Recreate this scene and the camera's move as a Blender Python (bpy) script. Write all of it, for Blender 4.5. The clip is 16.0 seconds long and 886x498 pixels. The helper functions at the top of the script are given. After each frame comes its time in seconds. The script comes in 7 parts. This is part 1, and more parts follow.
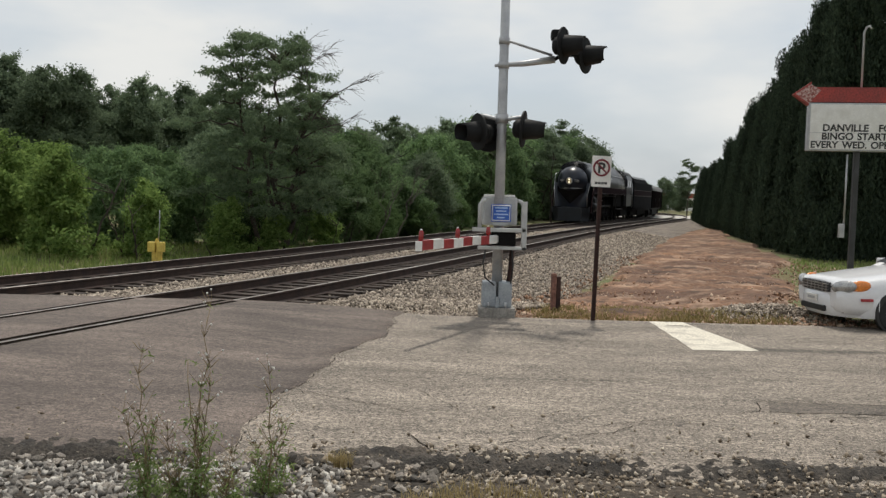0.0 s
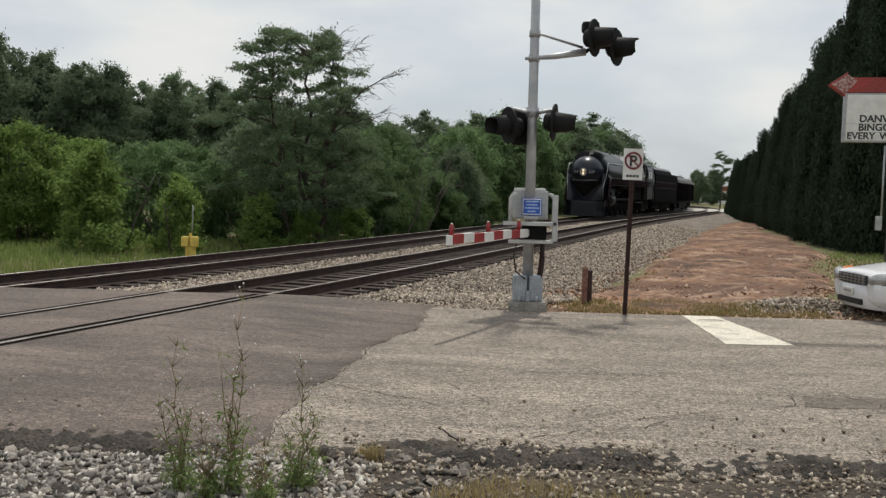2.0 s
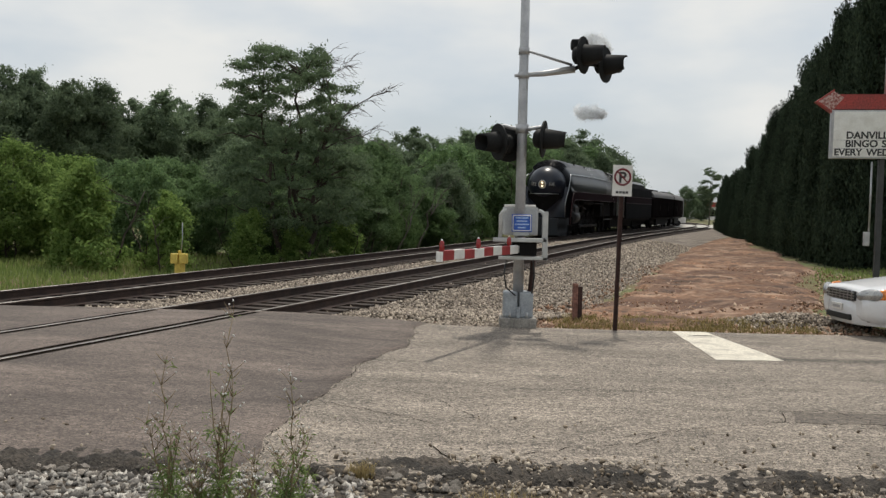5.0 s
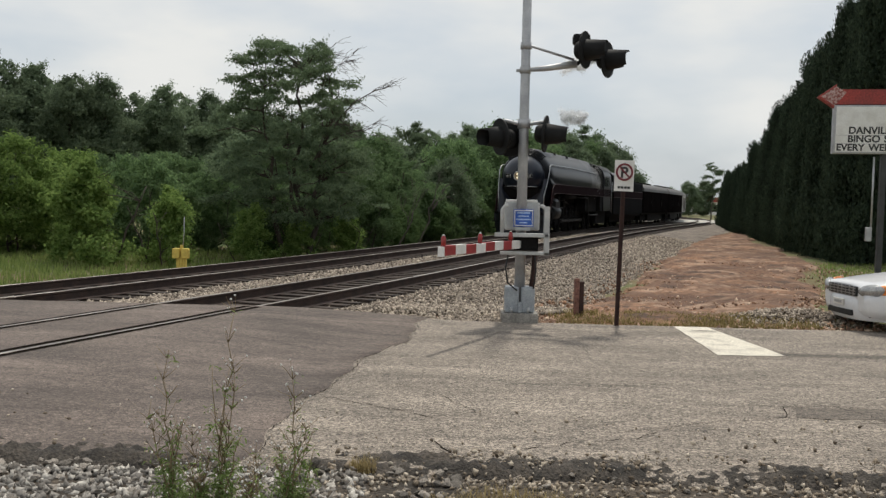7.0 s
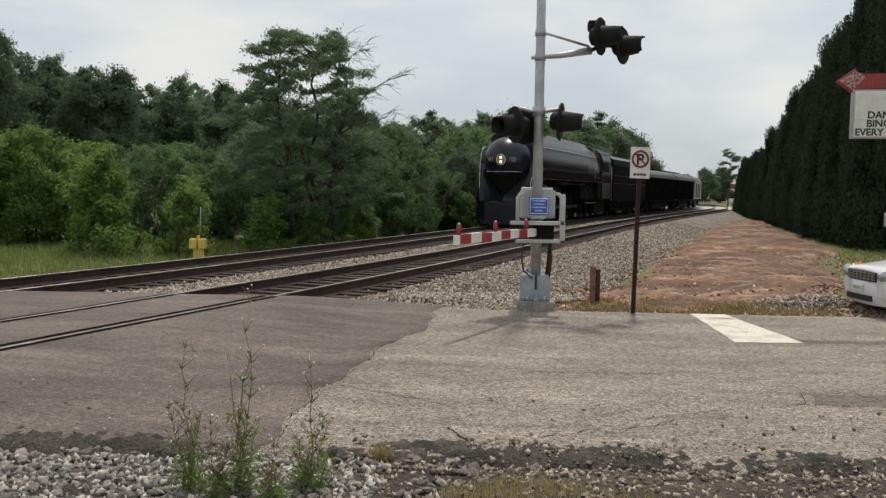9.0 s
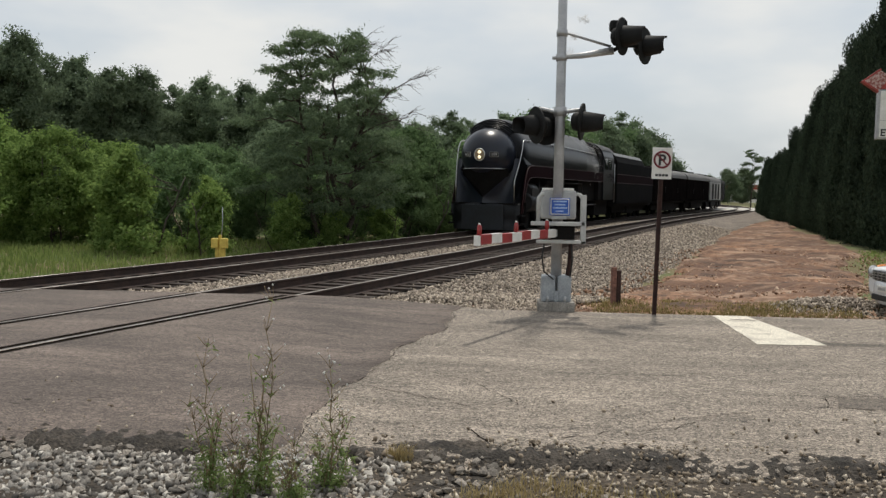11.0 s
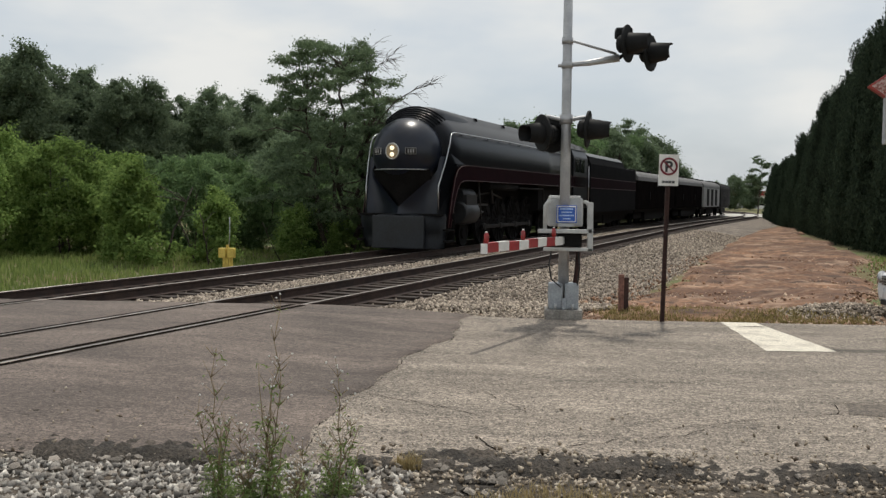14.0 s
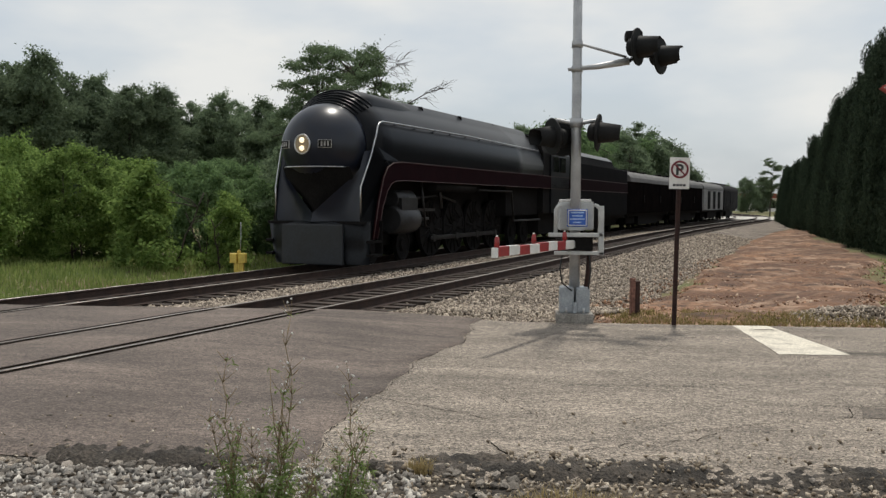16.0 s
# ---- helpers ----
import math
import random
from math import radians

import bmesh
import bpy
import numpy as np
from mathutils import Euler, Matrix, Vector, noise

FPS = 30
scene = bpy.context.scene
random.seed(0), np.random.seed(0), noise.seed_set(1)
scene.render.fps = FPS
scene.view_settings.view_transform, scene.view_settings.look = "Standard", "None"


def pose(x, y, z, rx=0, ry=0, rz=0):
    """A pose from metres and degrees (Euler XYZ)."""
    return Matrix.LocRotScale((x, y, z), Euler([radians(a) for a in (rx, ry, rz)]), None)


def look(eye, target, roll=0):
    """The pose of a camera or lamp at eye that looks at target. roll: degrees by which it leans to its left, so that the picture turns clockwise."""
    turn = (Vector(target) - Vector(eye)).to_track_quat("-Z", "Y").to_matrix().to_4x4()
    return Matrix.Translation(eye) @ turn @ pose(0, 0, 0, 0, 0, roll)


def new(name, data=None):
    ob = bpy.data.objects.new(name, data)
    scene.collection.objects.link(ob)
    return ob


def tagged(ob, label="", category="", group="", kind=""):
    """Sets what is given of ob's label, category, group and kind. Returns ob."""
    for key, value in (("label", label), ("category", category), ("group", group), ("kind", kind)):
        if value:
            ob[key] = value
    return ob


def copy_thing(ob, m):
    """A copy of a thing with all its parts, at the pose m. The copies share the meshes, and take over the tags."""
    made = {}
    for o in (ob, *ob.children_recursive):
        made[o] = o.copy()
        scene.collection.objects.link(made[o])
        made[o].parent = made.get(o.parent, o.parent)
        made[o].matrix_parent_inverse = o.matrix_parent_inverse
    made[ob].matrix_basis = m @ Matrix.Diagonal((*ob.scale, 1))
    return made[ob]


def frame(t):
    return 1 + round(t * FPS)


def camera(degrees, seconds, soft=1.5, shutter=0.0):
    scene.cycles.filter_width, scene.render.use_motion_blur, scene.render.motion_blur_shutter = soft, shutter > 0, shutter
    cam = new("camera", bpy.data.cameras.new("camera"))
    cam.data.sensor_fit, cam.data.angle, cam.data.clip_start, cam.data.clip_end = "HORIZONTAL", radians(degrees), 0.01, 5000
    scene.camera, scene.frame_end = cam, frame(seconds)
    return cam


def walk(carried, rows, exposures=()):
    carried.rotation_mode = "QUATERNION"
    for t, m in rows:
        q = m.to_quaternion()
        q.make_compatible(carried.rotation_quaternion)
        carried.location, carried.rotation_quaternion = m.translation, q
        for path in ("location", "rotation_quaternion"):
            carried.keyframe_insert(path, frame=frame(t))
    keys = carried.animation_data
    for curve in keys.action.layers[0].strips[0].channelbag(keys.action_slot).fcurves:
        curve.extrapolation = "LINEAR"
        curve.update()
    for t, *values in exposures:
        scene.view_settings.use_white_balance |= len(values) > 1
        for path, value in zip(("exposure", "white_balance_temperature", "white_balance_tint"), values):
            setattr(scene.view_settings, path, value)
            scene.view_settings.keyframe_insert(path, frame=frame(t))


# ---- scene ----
# ================= camera =================
EYE = 1.85
cam = camera(53.0, 16.0, soft=1.4)
TURNS = [
    (0, 0.00, -3.40, -1.60), (0.5, 0.00, -3.98, -1.41), (1, 0.18, -4.25, -1.26), (1.5, 1.03, -4.25, -1.34),
    (2, 1.96, -3.84, -1.34), (2.5, 2.06, -3.11, -1.36), (3, 1.40, -2.90, -1.51), (3.5, 0.91, -3.04, -1.55),
    (4, 0.98, -2.76, -1.40), (6.5, 1.64, -2.78, -1.30), (7, 1.43, -3.09, -1.29), (7.5, 1.45, -3.14, -1.00),
    (8, 1.50, -3.53, -0.70), (8.5, 1.75, -3.70, -0.74), (9, 2.41, -3.84, -0.85), (9.5, 3.14, -3.78, -1.00),
    (12, 3.83, -3.87, -0.90), (12.5, 3.79, -3.82, -0.69), (13, 3.94, -3.73, -0.68), (13.5, 4.09, -3.50, -0.72),
    (14, 4.16, -3.31, -0.56), (14.5, 4.24, -3.14, -0.40), (15, 4.44, -3.16, -0.38), (15.5, 4.62, -3.14, -0.43),
    (16, 4.83, -3.04, -0.27)]
walk(cam, [(t, pose(0, 0, EYE, 90 + p, r, y)) for t, y, p, r in TURNS])

# ================= light =================
scene.view_settings.exposure = 0.0
world = bpy.data.worlds.new("hazy_sky")
scene.world = world
world.use_nodes = True
SUN_AZ, SUN_EL = 11.0, 65.0            # clockwise from +y, and above the horizon


def sky_nodes():
    nt = world.node_tree
    nt.nodes.clear()
    out = nt.nodes.new("ShaderNodeOutputWorld")
    bg = nt.nodes.new("ShaderNodeBackground")
    sky = nt.nodes.new("ShaderNodeTexSky")
    sky.sky_type = 'NISHITA'
    sky.sun_disc = False
    sky.sun_elevation = radians(SUN_EL)
    sky.sun_rotation = radians(SUN_AZ)
    sky.dust_density = 3.0
    co = nt.nodes.new("ShaderNodeTexCoord")
    mp = nt.nodes.new("ShaderNodeMapping")
    mp.inputs["Scale"].default_value = (1.0, 1.0, 2.6)
    n1 = nt.nodes.new("ShaderNodeTexNoise")
    n1.inputs["Scale"].default_value = 2.3
    n1.inputs["Detail"].default_value = 5
    n1.inputs["Roughness"].default_value = 0.5
    cov = nt.nodes.new("ShaderNodeMapRange")
    cov.inputs["From Min"].default_value, cov.inputs["From Max"].default_value = 0.34, 0.62
    cov.inputs["To Min"].default_value, cov.inputs["To Max"].default_value = 0.6, 1.0
    ramp = nt.nodes.new("ShaderNodeValToRGB")
    ramp.color_ramp.elements[0].position, ramp.color_ramp.elements[0].color = 0.4, (6.2, 6.85, 7.4, 1)
    ramp.color_ramp.elements[1].position, ramp.color_ramp.elements[1].color = 0.6, (8.1, 8.15, 7.95, 1)
    mix = nt.nodes.new("ShaderNodeMixRGB")
    ln = nt.links.new
    ln(co.outputs["Generated"], mp.inputs["Vector"])
    ln(mp.outputs[0], n1.inputs["Vector"])
    ln(n1.outputs["Fac"], cov.inputs["Value"])
    ln(n1.outputs["Fac"], ramp.inputs["Fac"])
    ln(cov.outputs[0], mix.inputs["Fac"])
    ln(sky.outputs[0], mix.inputs["Color1"])
    ln(ramp.outputs[0], mix.inputs["Color2"])
    ln(mix.outputs[0], bg.inputs["Color"])
    bg.inputs["Strength"].default_value = 0.1
    ln(bg.outputs[0], out.inputs["Surface"])


sky_nodes()
sun_data = bpy.data.lights.new("sun", 'SUN')
sun_data.energy, sun_data.angle, sun_data.color = 2.5, radians(3.0), (1.0, 0.95, 0.86)
sun = new("sun", sun_data)
_a, _e = radians(SUN_AZ), radians(SUN_EL)
sun.matrix_basis = look((40 * math.sin(_a) * math.cos(_e), 40 * math.cos(_a) * math.cos(_e), 40 * math.sin(_e)), (0, 0, 0))

# ================= materials =================


def material(name, base, dark=None, rough=0.7, metal=0.0, scale=3.0, fine=60.0, bump=0.2, dist=0.01, spec=0.5, fine_amount=0.35,
             lo=0.35, hi=0.65, by_object=0.0, coat=0.0, space="Object", stretch=(1, 1, 1)):
    """Base colour with stains at one scale and grain at a finer one, and relief from both."""
    m = bpy.data.materials.new(name)
    m.use_nodes = True
    nt = m.node_tree
    b = nt.nodes["Principled BSDF"]
    dark = dark or tuple(0.7 * c for c in base)
    ln = nt.links.new
    co = nt.nodes.new("ShaderNodeTexCoord")
    mp = nt.nodes.new("ShaderNodeMapping")
    mp.inputs["Scale"].default_value = stretch
    ln(co.outputs[space], mp.inputs["Vector"])
    n1, n2 = nt.nodes.new("ShaderNodeTexNoise"), nt.nodes.new("ShaderNodeTexNoise")
    n1.inputs["Scale"].default_value, n1.inputs["Detail"].default_value = scale, 5
    n2.inputs["Scale"].default_value, n2.inputs["Detail"].default_value = fine, 3
    ln(mp.outputs[0], n1.inputs["Vector"])
    ln(mp.outputs[0], n2.inputs["Vector"])
    r = nt.nodes.new("ShaderNodeMapRange")
    r.inputs["From Min"].default_value, r.inputs["From Max"].default_value = lo, hi
    ln(n1.outputs["Fac"], r.inputs["Value"])
    mix = nt.nodes.new("ShaderNodeMixRGB")
    mix.inputs["Color1"].default_value, mix.inputs["Color2"].default_value = (*dark, 1), (*base, 1)
    ln(r.outputs[0], mix.inputs["Fac"])
    g = nt.nodes.new("ShaderNodeMapRange")
    g.inputs["From Min"].default_value, g.inputs["From Max"].default_value = 0.3, 0.7
    g.inputs["To Min"].default_value, g.inputs["To Max"].default_value = 1 - fine_amount, 1 + fine_amount
    ln(n2.outputs["Fac"], g.inputs["Value"])
    vm = nt.nodes.new("ShaderNodeVectorMath")
    vm.operation = 'SCALE'
    ln(mix.outputs[0], vm.inputs[0])
    ln(g.outputs[0], vm.inputs["Scale"])
    col = vm.outputs[0]
    if by_object:
        oi = nt.nodes.new("ShaderNodeObjectInfo")
        q = nt.nodes.new("ShaderNodeMapRange")
        q.inputs["To Min"].default_value, q.inputs["To Max"].default_value = 1 - by_object, 1 + by_object
        ln(oi.outputs["Random"], q.inputs["Value"])
        v2 = nt.nodes.new("ShaderNodeVectorMath")
        v2.operation = 'SCALE'
        ln(col, v2.inputs[0])
        ln(q.outputs[0], v2.inputs["Scale"])
        col = v2.outputs[0]
    ln(col, b.inputs["Base Color"])
    b.inputs["Roughness"].default_value, b.inputs["Metallic"].default_value = rough, metal
    b.inputs["Specular IOR Level"].default_value = spec
    b.inputs["Coat Weight"].default_value = coat
    if bump:
        bp = nt.nodes.new("ShaderNodeBump")
        bp.inputs["Strength"].default_value, bp.inputs["Distance"].default_value = bump, dist
        ln(n2.outputs["Fac"], bp.inputs["Height"])
        ln(bp.outputs[0], b.inputs["Normal"])
    return m


def leaf_material(name, base, tip, trans=0.35, vary=0.35, hang=0.12):
    m = bpy.data.materials.new(name)
    m.use_nodes = True
    nt = m.node_tree
    b = nt.nodes["Principled BSDF"]
    ln = nt.links.new
    geo = nt.nodes.new("ShaderNodeNewGeometry")
    oi = nt.nodes.new("ShaderNodeObjectInfo")
    mix = nt.nodes.new("ShaderNodeMixRGB")
    mix.inputs["Color1"].default_value, mix.inputs["Color2"].default_value = (*base, 1), (*tip, 1)
    ln(geo.outputs["Random Per Island"], mix.inputs["Fac"])
    q = nt.nodes.new("ShaderNodeMapRange")
    q.inputs["To Min"].default_value, q.inputs["To Max"].default_value = 1 - vary, 1 + vary
    ln(oi.outputs["Random"], q.inputs["Value"])
    v = nt.nodes.new("ShaderNodeVectorMath")
    v.operation = 'SCALE'
    ln(mix.outputs[0], v.inputs[0])
    ln(q.outputs[0], v.inputs["Scale"])
    ln(v.outputs[0], b.inputs["Base Color"])
    b.inputs["Roughness"].default_value = 0.75
    b.inputs["Specular IOR Level"].default_value = 0.04
    t = nt.nodes.new("ShaderNodeBsdfTranslucent")
    ln(v.outputs[0], t.inputs["Color"])
    ms = nt.nodes.new("ShaderNodeMixShader")
    ms.inputs["Fac"].default_value = trans
    ln(b.outputs[0], ms.inputs[1])
    ln(t.outputs[0], ms.inputs[2])
    ln(ms.outputs[0], nt.nodes["Material Output"].inputs["Surface"])
    return m


def glow_material(name, colour, strength):
    m = bpy.data.materials.new(name)
    m.use_nodes = True
    b = m.node_tree.nodes["Principled BSDF"]
    b.inputs["Base Color"].default_value = (*colour, 1)
    b.inputs["Emission Color"].default_value = (*colour, 1)
    b.inputs["Emission Strength"].default_value = strength
    b.inputs["Roughness"].default_value = 0.2
    return m


def asphalt(name, base, dark, contrast):
    """Worn asphalt: stones of many greys in the binder, wear streaks along the road, stains."""
    m = material(name, base, dark, rough=0.9, scale=0.6, fine=26, bump=0.6, dist=0.012, fine_amount=0.3 * contrast + 0.1, stretch=(0.55, 1.6, 1))
    nt = m.node_tree
    b = nt.nodes["Principled BSDF"]
    src = b.inputs["Base Color"].links[0].from_socket
    co = nt.nodes.new("ShaderNodeTexCoord")
    vo = nt.nodes.new("ShaderNodeTexVoronoi")
    vo.inputs["Scale"].default_value = 85
    sep = nt.nodes.new("ShaderNodeSeparateColor")
    r = nt.nodes.new("ShaderNodeMapRange")
    r.inputs["To Min"].default_value, r.inputs["To Max"].default_value = 1 - 0.85 * contrast, 1 + 0.85 * contrast
    n3 = nt.nodes.new("ShaderNodeTexNoise")
    n3.inputs["Scale"].default_value, n3.inputs["Detail"].default_value, n3.inputs["Roughness"].default_value = 15, 6, 0.7
    r3 = nt.nodes.new("ShaderNodeMapRange")
    r3.inputs["From Min"].default_value, r3.inputs["From Max"].default_value = 0.3, 0.7
    r3.inputs["To Min"].default_value, r3.inputs["To Max"].default_value = 1 - 0.32 * contrast, 1 + 0.32 * contrast
    mu = nt.nodes.new("ShaderNodeMath")
    mu.operation = 'MULTIPLY'
    v = nt.nodes.new("ShaderNodeVectorMath")
    v.operation = 'SCALE'
    ln = nt.links.new
    ln(co.outputs["Object"], vo.inputs["Vector"])
    ln(co.outputs["Object"], n3.inputs["Vector"])
    ln(vo.outputs["Color"], sep.inputs[0])
    ln(sep.outputs[0], r.inputs["Value"])
    ln(n3.outputs["Fac"], r3.inputs["Value"])
    ln(r.outputs[0], mu.inputs[0])
    ln(r3.outputs[0], mu.inputs[1])
    ln(src, v.inputs[0])
    ln(mu.outputs[0], v.inputs["Scale"])
    # worn blotches drawn out along the road, and a fine net of hairline cracks
    src = v.outputs[0]
    mp = nt.nodes.new("ShaderNodeMapping")
    mp.inputs["Scale"].default_value = (0.55, 1.7, 1)
    n4 = nt.nodes.new("ShaderNodeTexNoise")
    n4.inputs["Scale"].default_value, n4.inputs["Detail"].default_value, n4.inputs["Roughness"].default_value = 1.5, 10, 0.72
    r4 = nt.nodes.new("ShaderNodeMapRange")
    r4.inputs["From Min"].default_value, r4.inputs["From Max"].default_value = 0.32, 0.66
    r4.inputs["To Min"].default_value, r4.inputs["To Max"].default_value = 0.66, 1.18
    ln(co.outputs["Object"], mp.inputs["Vector"])
    ln(mp.outputs[0], n4.inputs["Vector"])
    ln(n4.outputs["Fac"], r4.inputs["Value"])
    v4 = nt.nodes.new("ShaderNodeVectorMath")
    v4.operation = 'SCALE'
    ln(src, v4.inputs[0])
    ln(r4.outputs[0], v4.inputs["Scale"])
    warp = nt.nodes.new("ShaderNodeVectorMath")
    warp.operation = 'MULTIPLY_ADD'
    warp.inputs[1].default_value = (0.9, 0.9, 0.0)
    ln(n3.outputs["Color"], warp.inputs[0])
    ln(mp.outputs[0], warp.inputs[2])
    net = nt.nodes.new("ShaderNodeTexVoronoi")
    net.feature = 'DISTANCE_TO_EDGE'
    net.inputs["Scale"].default_value = 1.1
    ln(warp.outputs[0], net.inputs["Vector"])
    r5 = nt.nodes.new("ShaderNodeMapRange")
    r5.inputs["From Min"].default_value, r5.inputs["From Max"].default_value = 0.004, 0.02
    r5.inputs["To Min"].default_value = 1 - 0.6 * contrast
    ln(net.outputs["Distance"], r5.inputs["Value"])
    v5 = nt.nodes.new("ShaderNodeVectorMath")
    v5.operation = 'SCALE'
    ln(v4.outputs[0], v5.inputs[0])
    ln(r5.outputs[0], v5.inputs["Scale"])
    ln(v5.outputs[0], b.inputs["Base Color"])
    return m


M_OLD = asphalt("old_asphalt", (0.268, 0.226, 0.184), (0.2, 0.168, 0.136), 0.92)
M_NEW = asphalt("new_asphalt", (0.165, 0.13, 0.109), (0.1, 0.079, 0.067), 0.6)
M_BROKEN = asphalt("broken_asphalt", (0.2, 0.165, 0.132), (0.11, 0.092, 0.075), 0.7)
M_TAR = material("tar_grit", (0.08, 0.066, 0.053), (0.028, 0.024, 0.02), rough=0.95, scale=5, fine=45, bump=0.9, dist=0.03, fine_amount=0.6)
M_SLOT = material("dark_slot", (0.018, 0.015, 0.013), rough=1.0, spec=0.0, fine=40, bump=0.2)
M_PAINT = material("worn_road_paint", (0.64, 0.59, 0.49), (0.36, 0.32, 0.27), rough=0.85, scale=3, fine=55, bump=0.3, dist=0.004, lo=0.25, hi=0.5)
M_GROUND = material("soil_and_grass", (0.10, 0.13, 0.04), (0.16, 0.12, 0.06), rough=1, scale=0.35, fine=9, bump=0.6, dist=0.05)
M_DIRT = material("red_clay", (0.275, 0.152, 0.089), (0.165, 0.09, 0.055), rough=1, scale=0.9, fine=9, bump=0.8, dist=0.05, fine_amount=0.45, lo=0.38, hi=0.62)
def clay(m):
    """Dark brown and pale sandy patches over the clay, with ragged edges."""
    nt = m.node_tree
    b = nt.nodes["Principled BSDF"]
    ln = nt.links.new
    src = b.inputs["Base Color"].links[0].from_socket
    co = nt.nodes.new("ShaderNodeTexCoord")
    for scale, lo, hi, colour, most, seed in ((0.3, 0.42, 0.55, (0.115, 0.064, 0.042), 0.85, 3.0), (0.8, 0.52, 0.62, (0.43, 0.3, 0.21), 0.65, 9.0), (1.5, 0.54, 0.61, (0.07, 0.045, 0.032), 0.8, 17.0)):
        mp = nt.nodes.new("ShaderNodeMapping")
        mp.inputs["Location"].default_value = (seed, seed, 0)
        mp.inputs["Scale"].default_value = (0.8, 1.25, 1)
        n = nt.nodes.new("ShaderNodeTexNoise")
        n.inputs["Scale"].default_value, n.inputs["Detail"].default_value, n.inputs["Roughness"].default_value = scale, 9, 0.68
        r = nt.nodes.new("ShaderNodeMapRange")
        r.inputs["From Min"].default_value, r.inputs["From Max"].default_value, r.inputs["To Max"].default_value = lo, hi, most
        mix = nt.nodes.new("ShaderNodeMixRGB")
        mix.inputs["Color2"].default_value = (*colour, 1)
        ln(co.outputs["Object"], mp.inputs["Vector"])
        ln(mp.outputs[0], n.inputs["Vector"])
        ln(n.outputs["Fac"], r.inputs["Value"])
        ln(r.outputs[0], mix.inputs["Fac"])
        ln(src, mix.inputs["Color1"])
        src = mix.outputs[0]
    ln(src, b.inputs["Base Color"])


clay(M_DIRT)
M_BALLAST = material("ballast_bed", (0.25, 0.21, 0.172), (0.13, 0.107, 0.088), rough=0.95, scale=0.9, fine=14, bump=1.0, dist=0.06, fine_amount=0.75)
M_DARKBALLAST = material("dark_brown_ballast", (0.075, 0.055, 0.042), (0.034, 0.026, 0.021), rough=0.95, scale=1.2, fine=14, bump=1.0, dist=0.06, fine_amount=0.7)
M_STONE = material("crushed_stone", (0.265, 0.235, 0.2), (0.14, 0.12, 0.1), rough=0.9, scale=6, fine=40, bump=0.3, by_object=0.6)
M_GRAVELBED = material("gravel_bed", (0.085, 0.066, 0.048), (0.032, 0.026, 0.02), rough=1, scale=1.5, fine=30, bump=0.9, dist=0.03, fine_amount=0.6)
M_RAIL = material("rusty_rail", (0.055, 0.032, 0.024), (0.03, 0.019, 0.015), rough=0.85, metal=0.0, scale=4, fine=50, bump=0.2)
M_RAILTOP = material("worn_rail_head", (0.36, 0.33, 0.3), (0.2, 0.17, 0.15), rough=0.45, metal=1.0, scale=3, fine=40, bump=0.05)
M_TIE = material("creosoted_tie", (0.058, 0.041, 0.031), (0.03, 0.022, 0.018), rough=0.95, scale=3, fine=30, bump=0.6, dist=0.01, by_object=0.25, stretch=(0.3, 2, 2))
M_GALV = material("galvanised_steel", (0.46, 0.46, 0.46), (0.36, 0.36, 0.37), rough=0.5, metal=0.55, scale=5, fine=60, bump=0.05, fine_amount=0.12)
M_BOXGREY = material("grey_painted_metal", (0.5, 0.5, 0.48), (0.4, 0.4, 0.39), rough=0.55, metal=0.1, scale=5, fine=50, bump=0.05, fine_amount=0.1)
M_BASEGREY = material("blue_grey_casting", (0.36, 0.39, 0.41), (0.28, 0.3, 0.32), rough=0.6, metal=0.1, scale=5, fine=50, bump=0.1, fine_amount=0.15)
M_BLACKPAINT = material("black_paint", (0.012, 0.012, 0.012), (0.008, 0.008, 0.008), spec=0.25, rough=0.7, scale=6, fine=60, bump=0.05)
M_CONC = material("weathered_concrete", (0.3, 0.28, 0.25), (0.2, 0.185, 0.165), rough=0.95, scale=4, fine=45, bump=0.3)
M_RUSTPOST = material("rusty_brown_post", (0.055, 0.024, 0.018), (0.028, 0.014, 0.012), rough=0.85, scale=5, fine=50, bump=0.2)
M_WHITE = material("white_sign_face", (0.78, 0.77, 0.74), (0.66, 0.64, 0.6), rough=0.5, scale=3, fine=30, bump=0.03, fine_amount=0.06)
M_RED = material("red_reflector", (0.36, 0.03, 0.035), (0.26, 0.025, 0.03), rough=0.4, scale=6, fine=40, bump=0.03, fine_amount=0.1)
M_SIGNRED = material("faded_red_sign", (0.36, 0.045, 0.035), (0.22, 0.04, 0.035), rough=0.6, scale=2, fine=20, bump=0.05)
M_RINGRED = material("dark_red_sign_ring", (0.2, 0.02, 0.03), (0.15, 0.018, 0.024), rough=0.5, scale=6, fine=40, bump=0.02)
M_BLUE = material("blue_sign", (0.03, 0.12, 0.5), (0.025, 0.09, 0.4), rough=0.4, scale=6, fine=40, bump=0.02, fine_amount=0.1)
M_YELLOW = material("yellow_paint", (0.66, 0.5, 0.1), (0.5, 0.36, 0.07), rough=0.6, scale=6, fine=40, bump=0.05, fine_amount=0.1)
M_LETTER = material("black_letter", (0.02, 0.02, 0.02), (0.03, 0.03, 0.03), rough=0.5, bump=0)
M_LOCO = material("gloss_black_enamel", (0.009, 0.01, 0.0125), (0.007, 0.0075, 0.009), rough=0.3, scale=2, fine=30, bump=0.015, dist=0.004, spec=0.1, fine_amount=0.15)
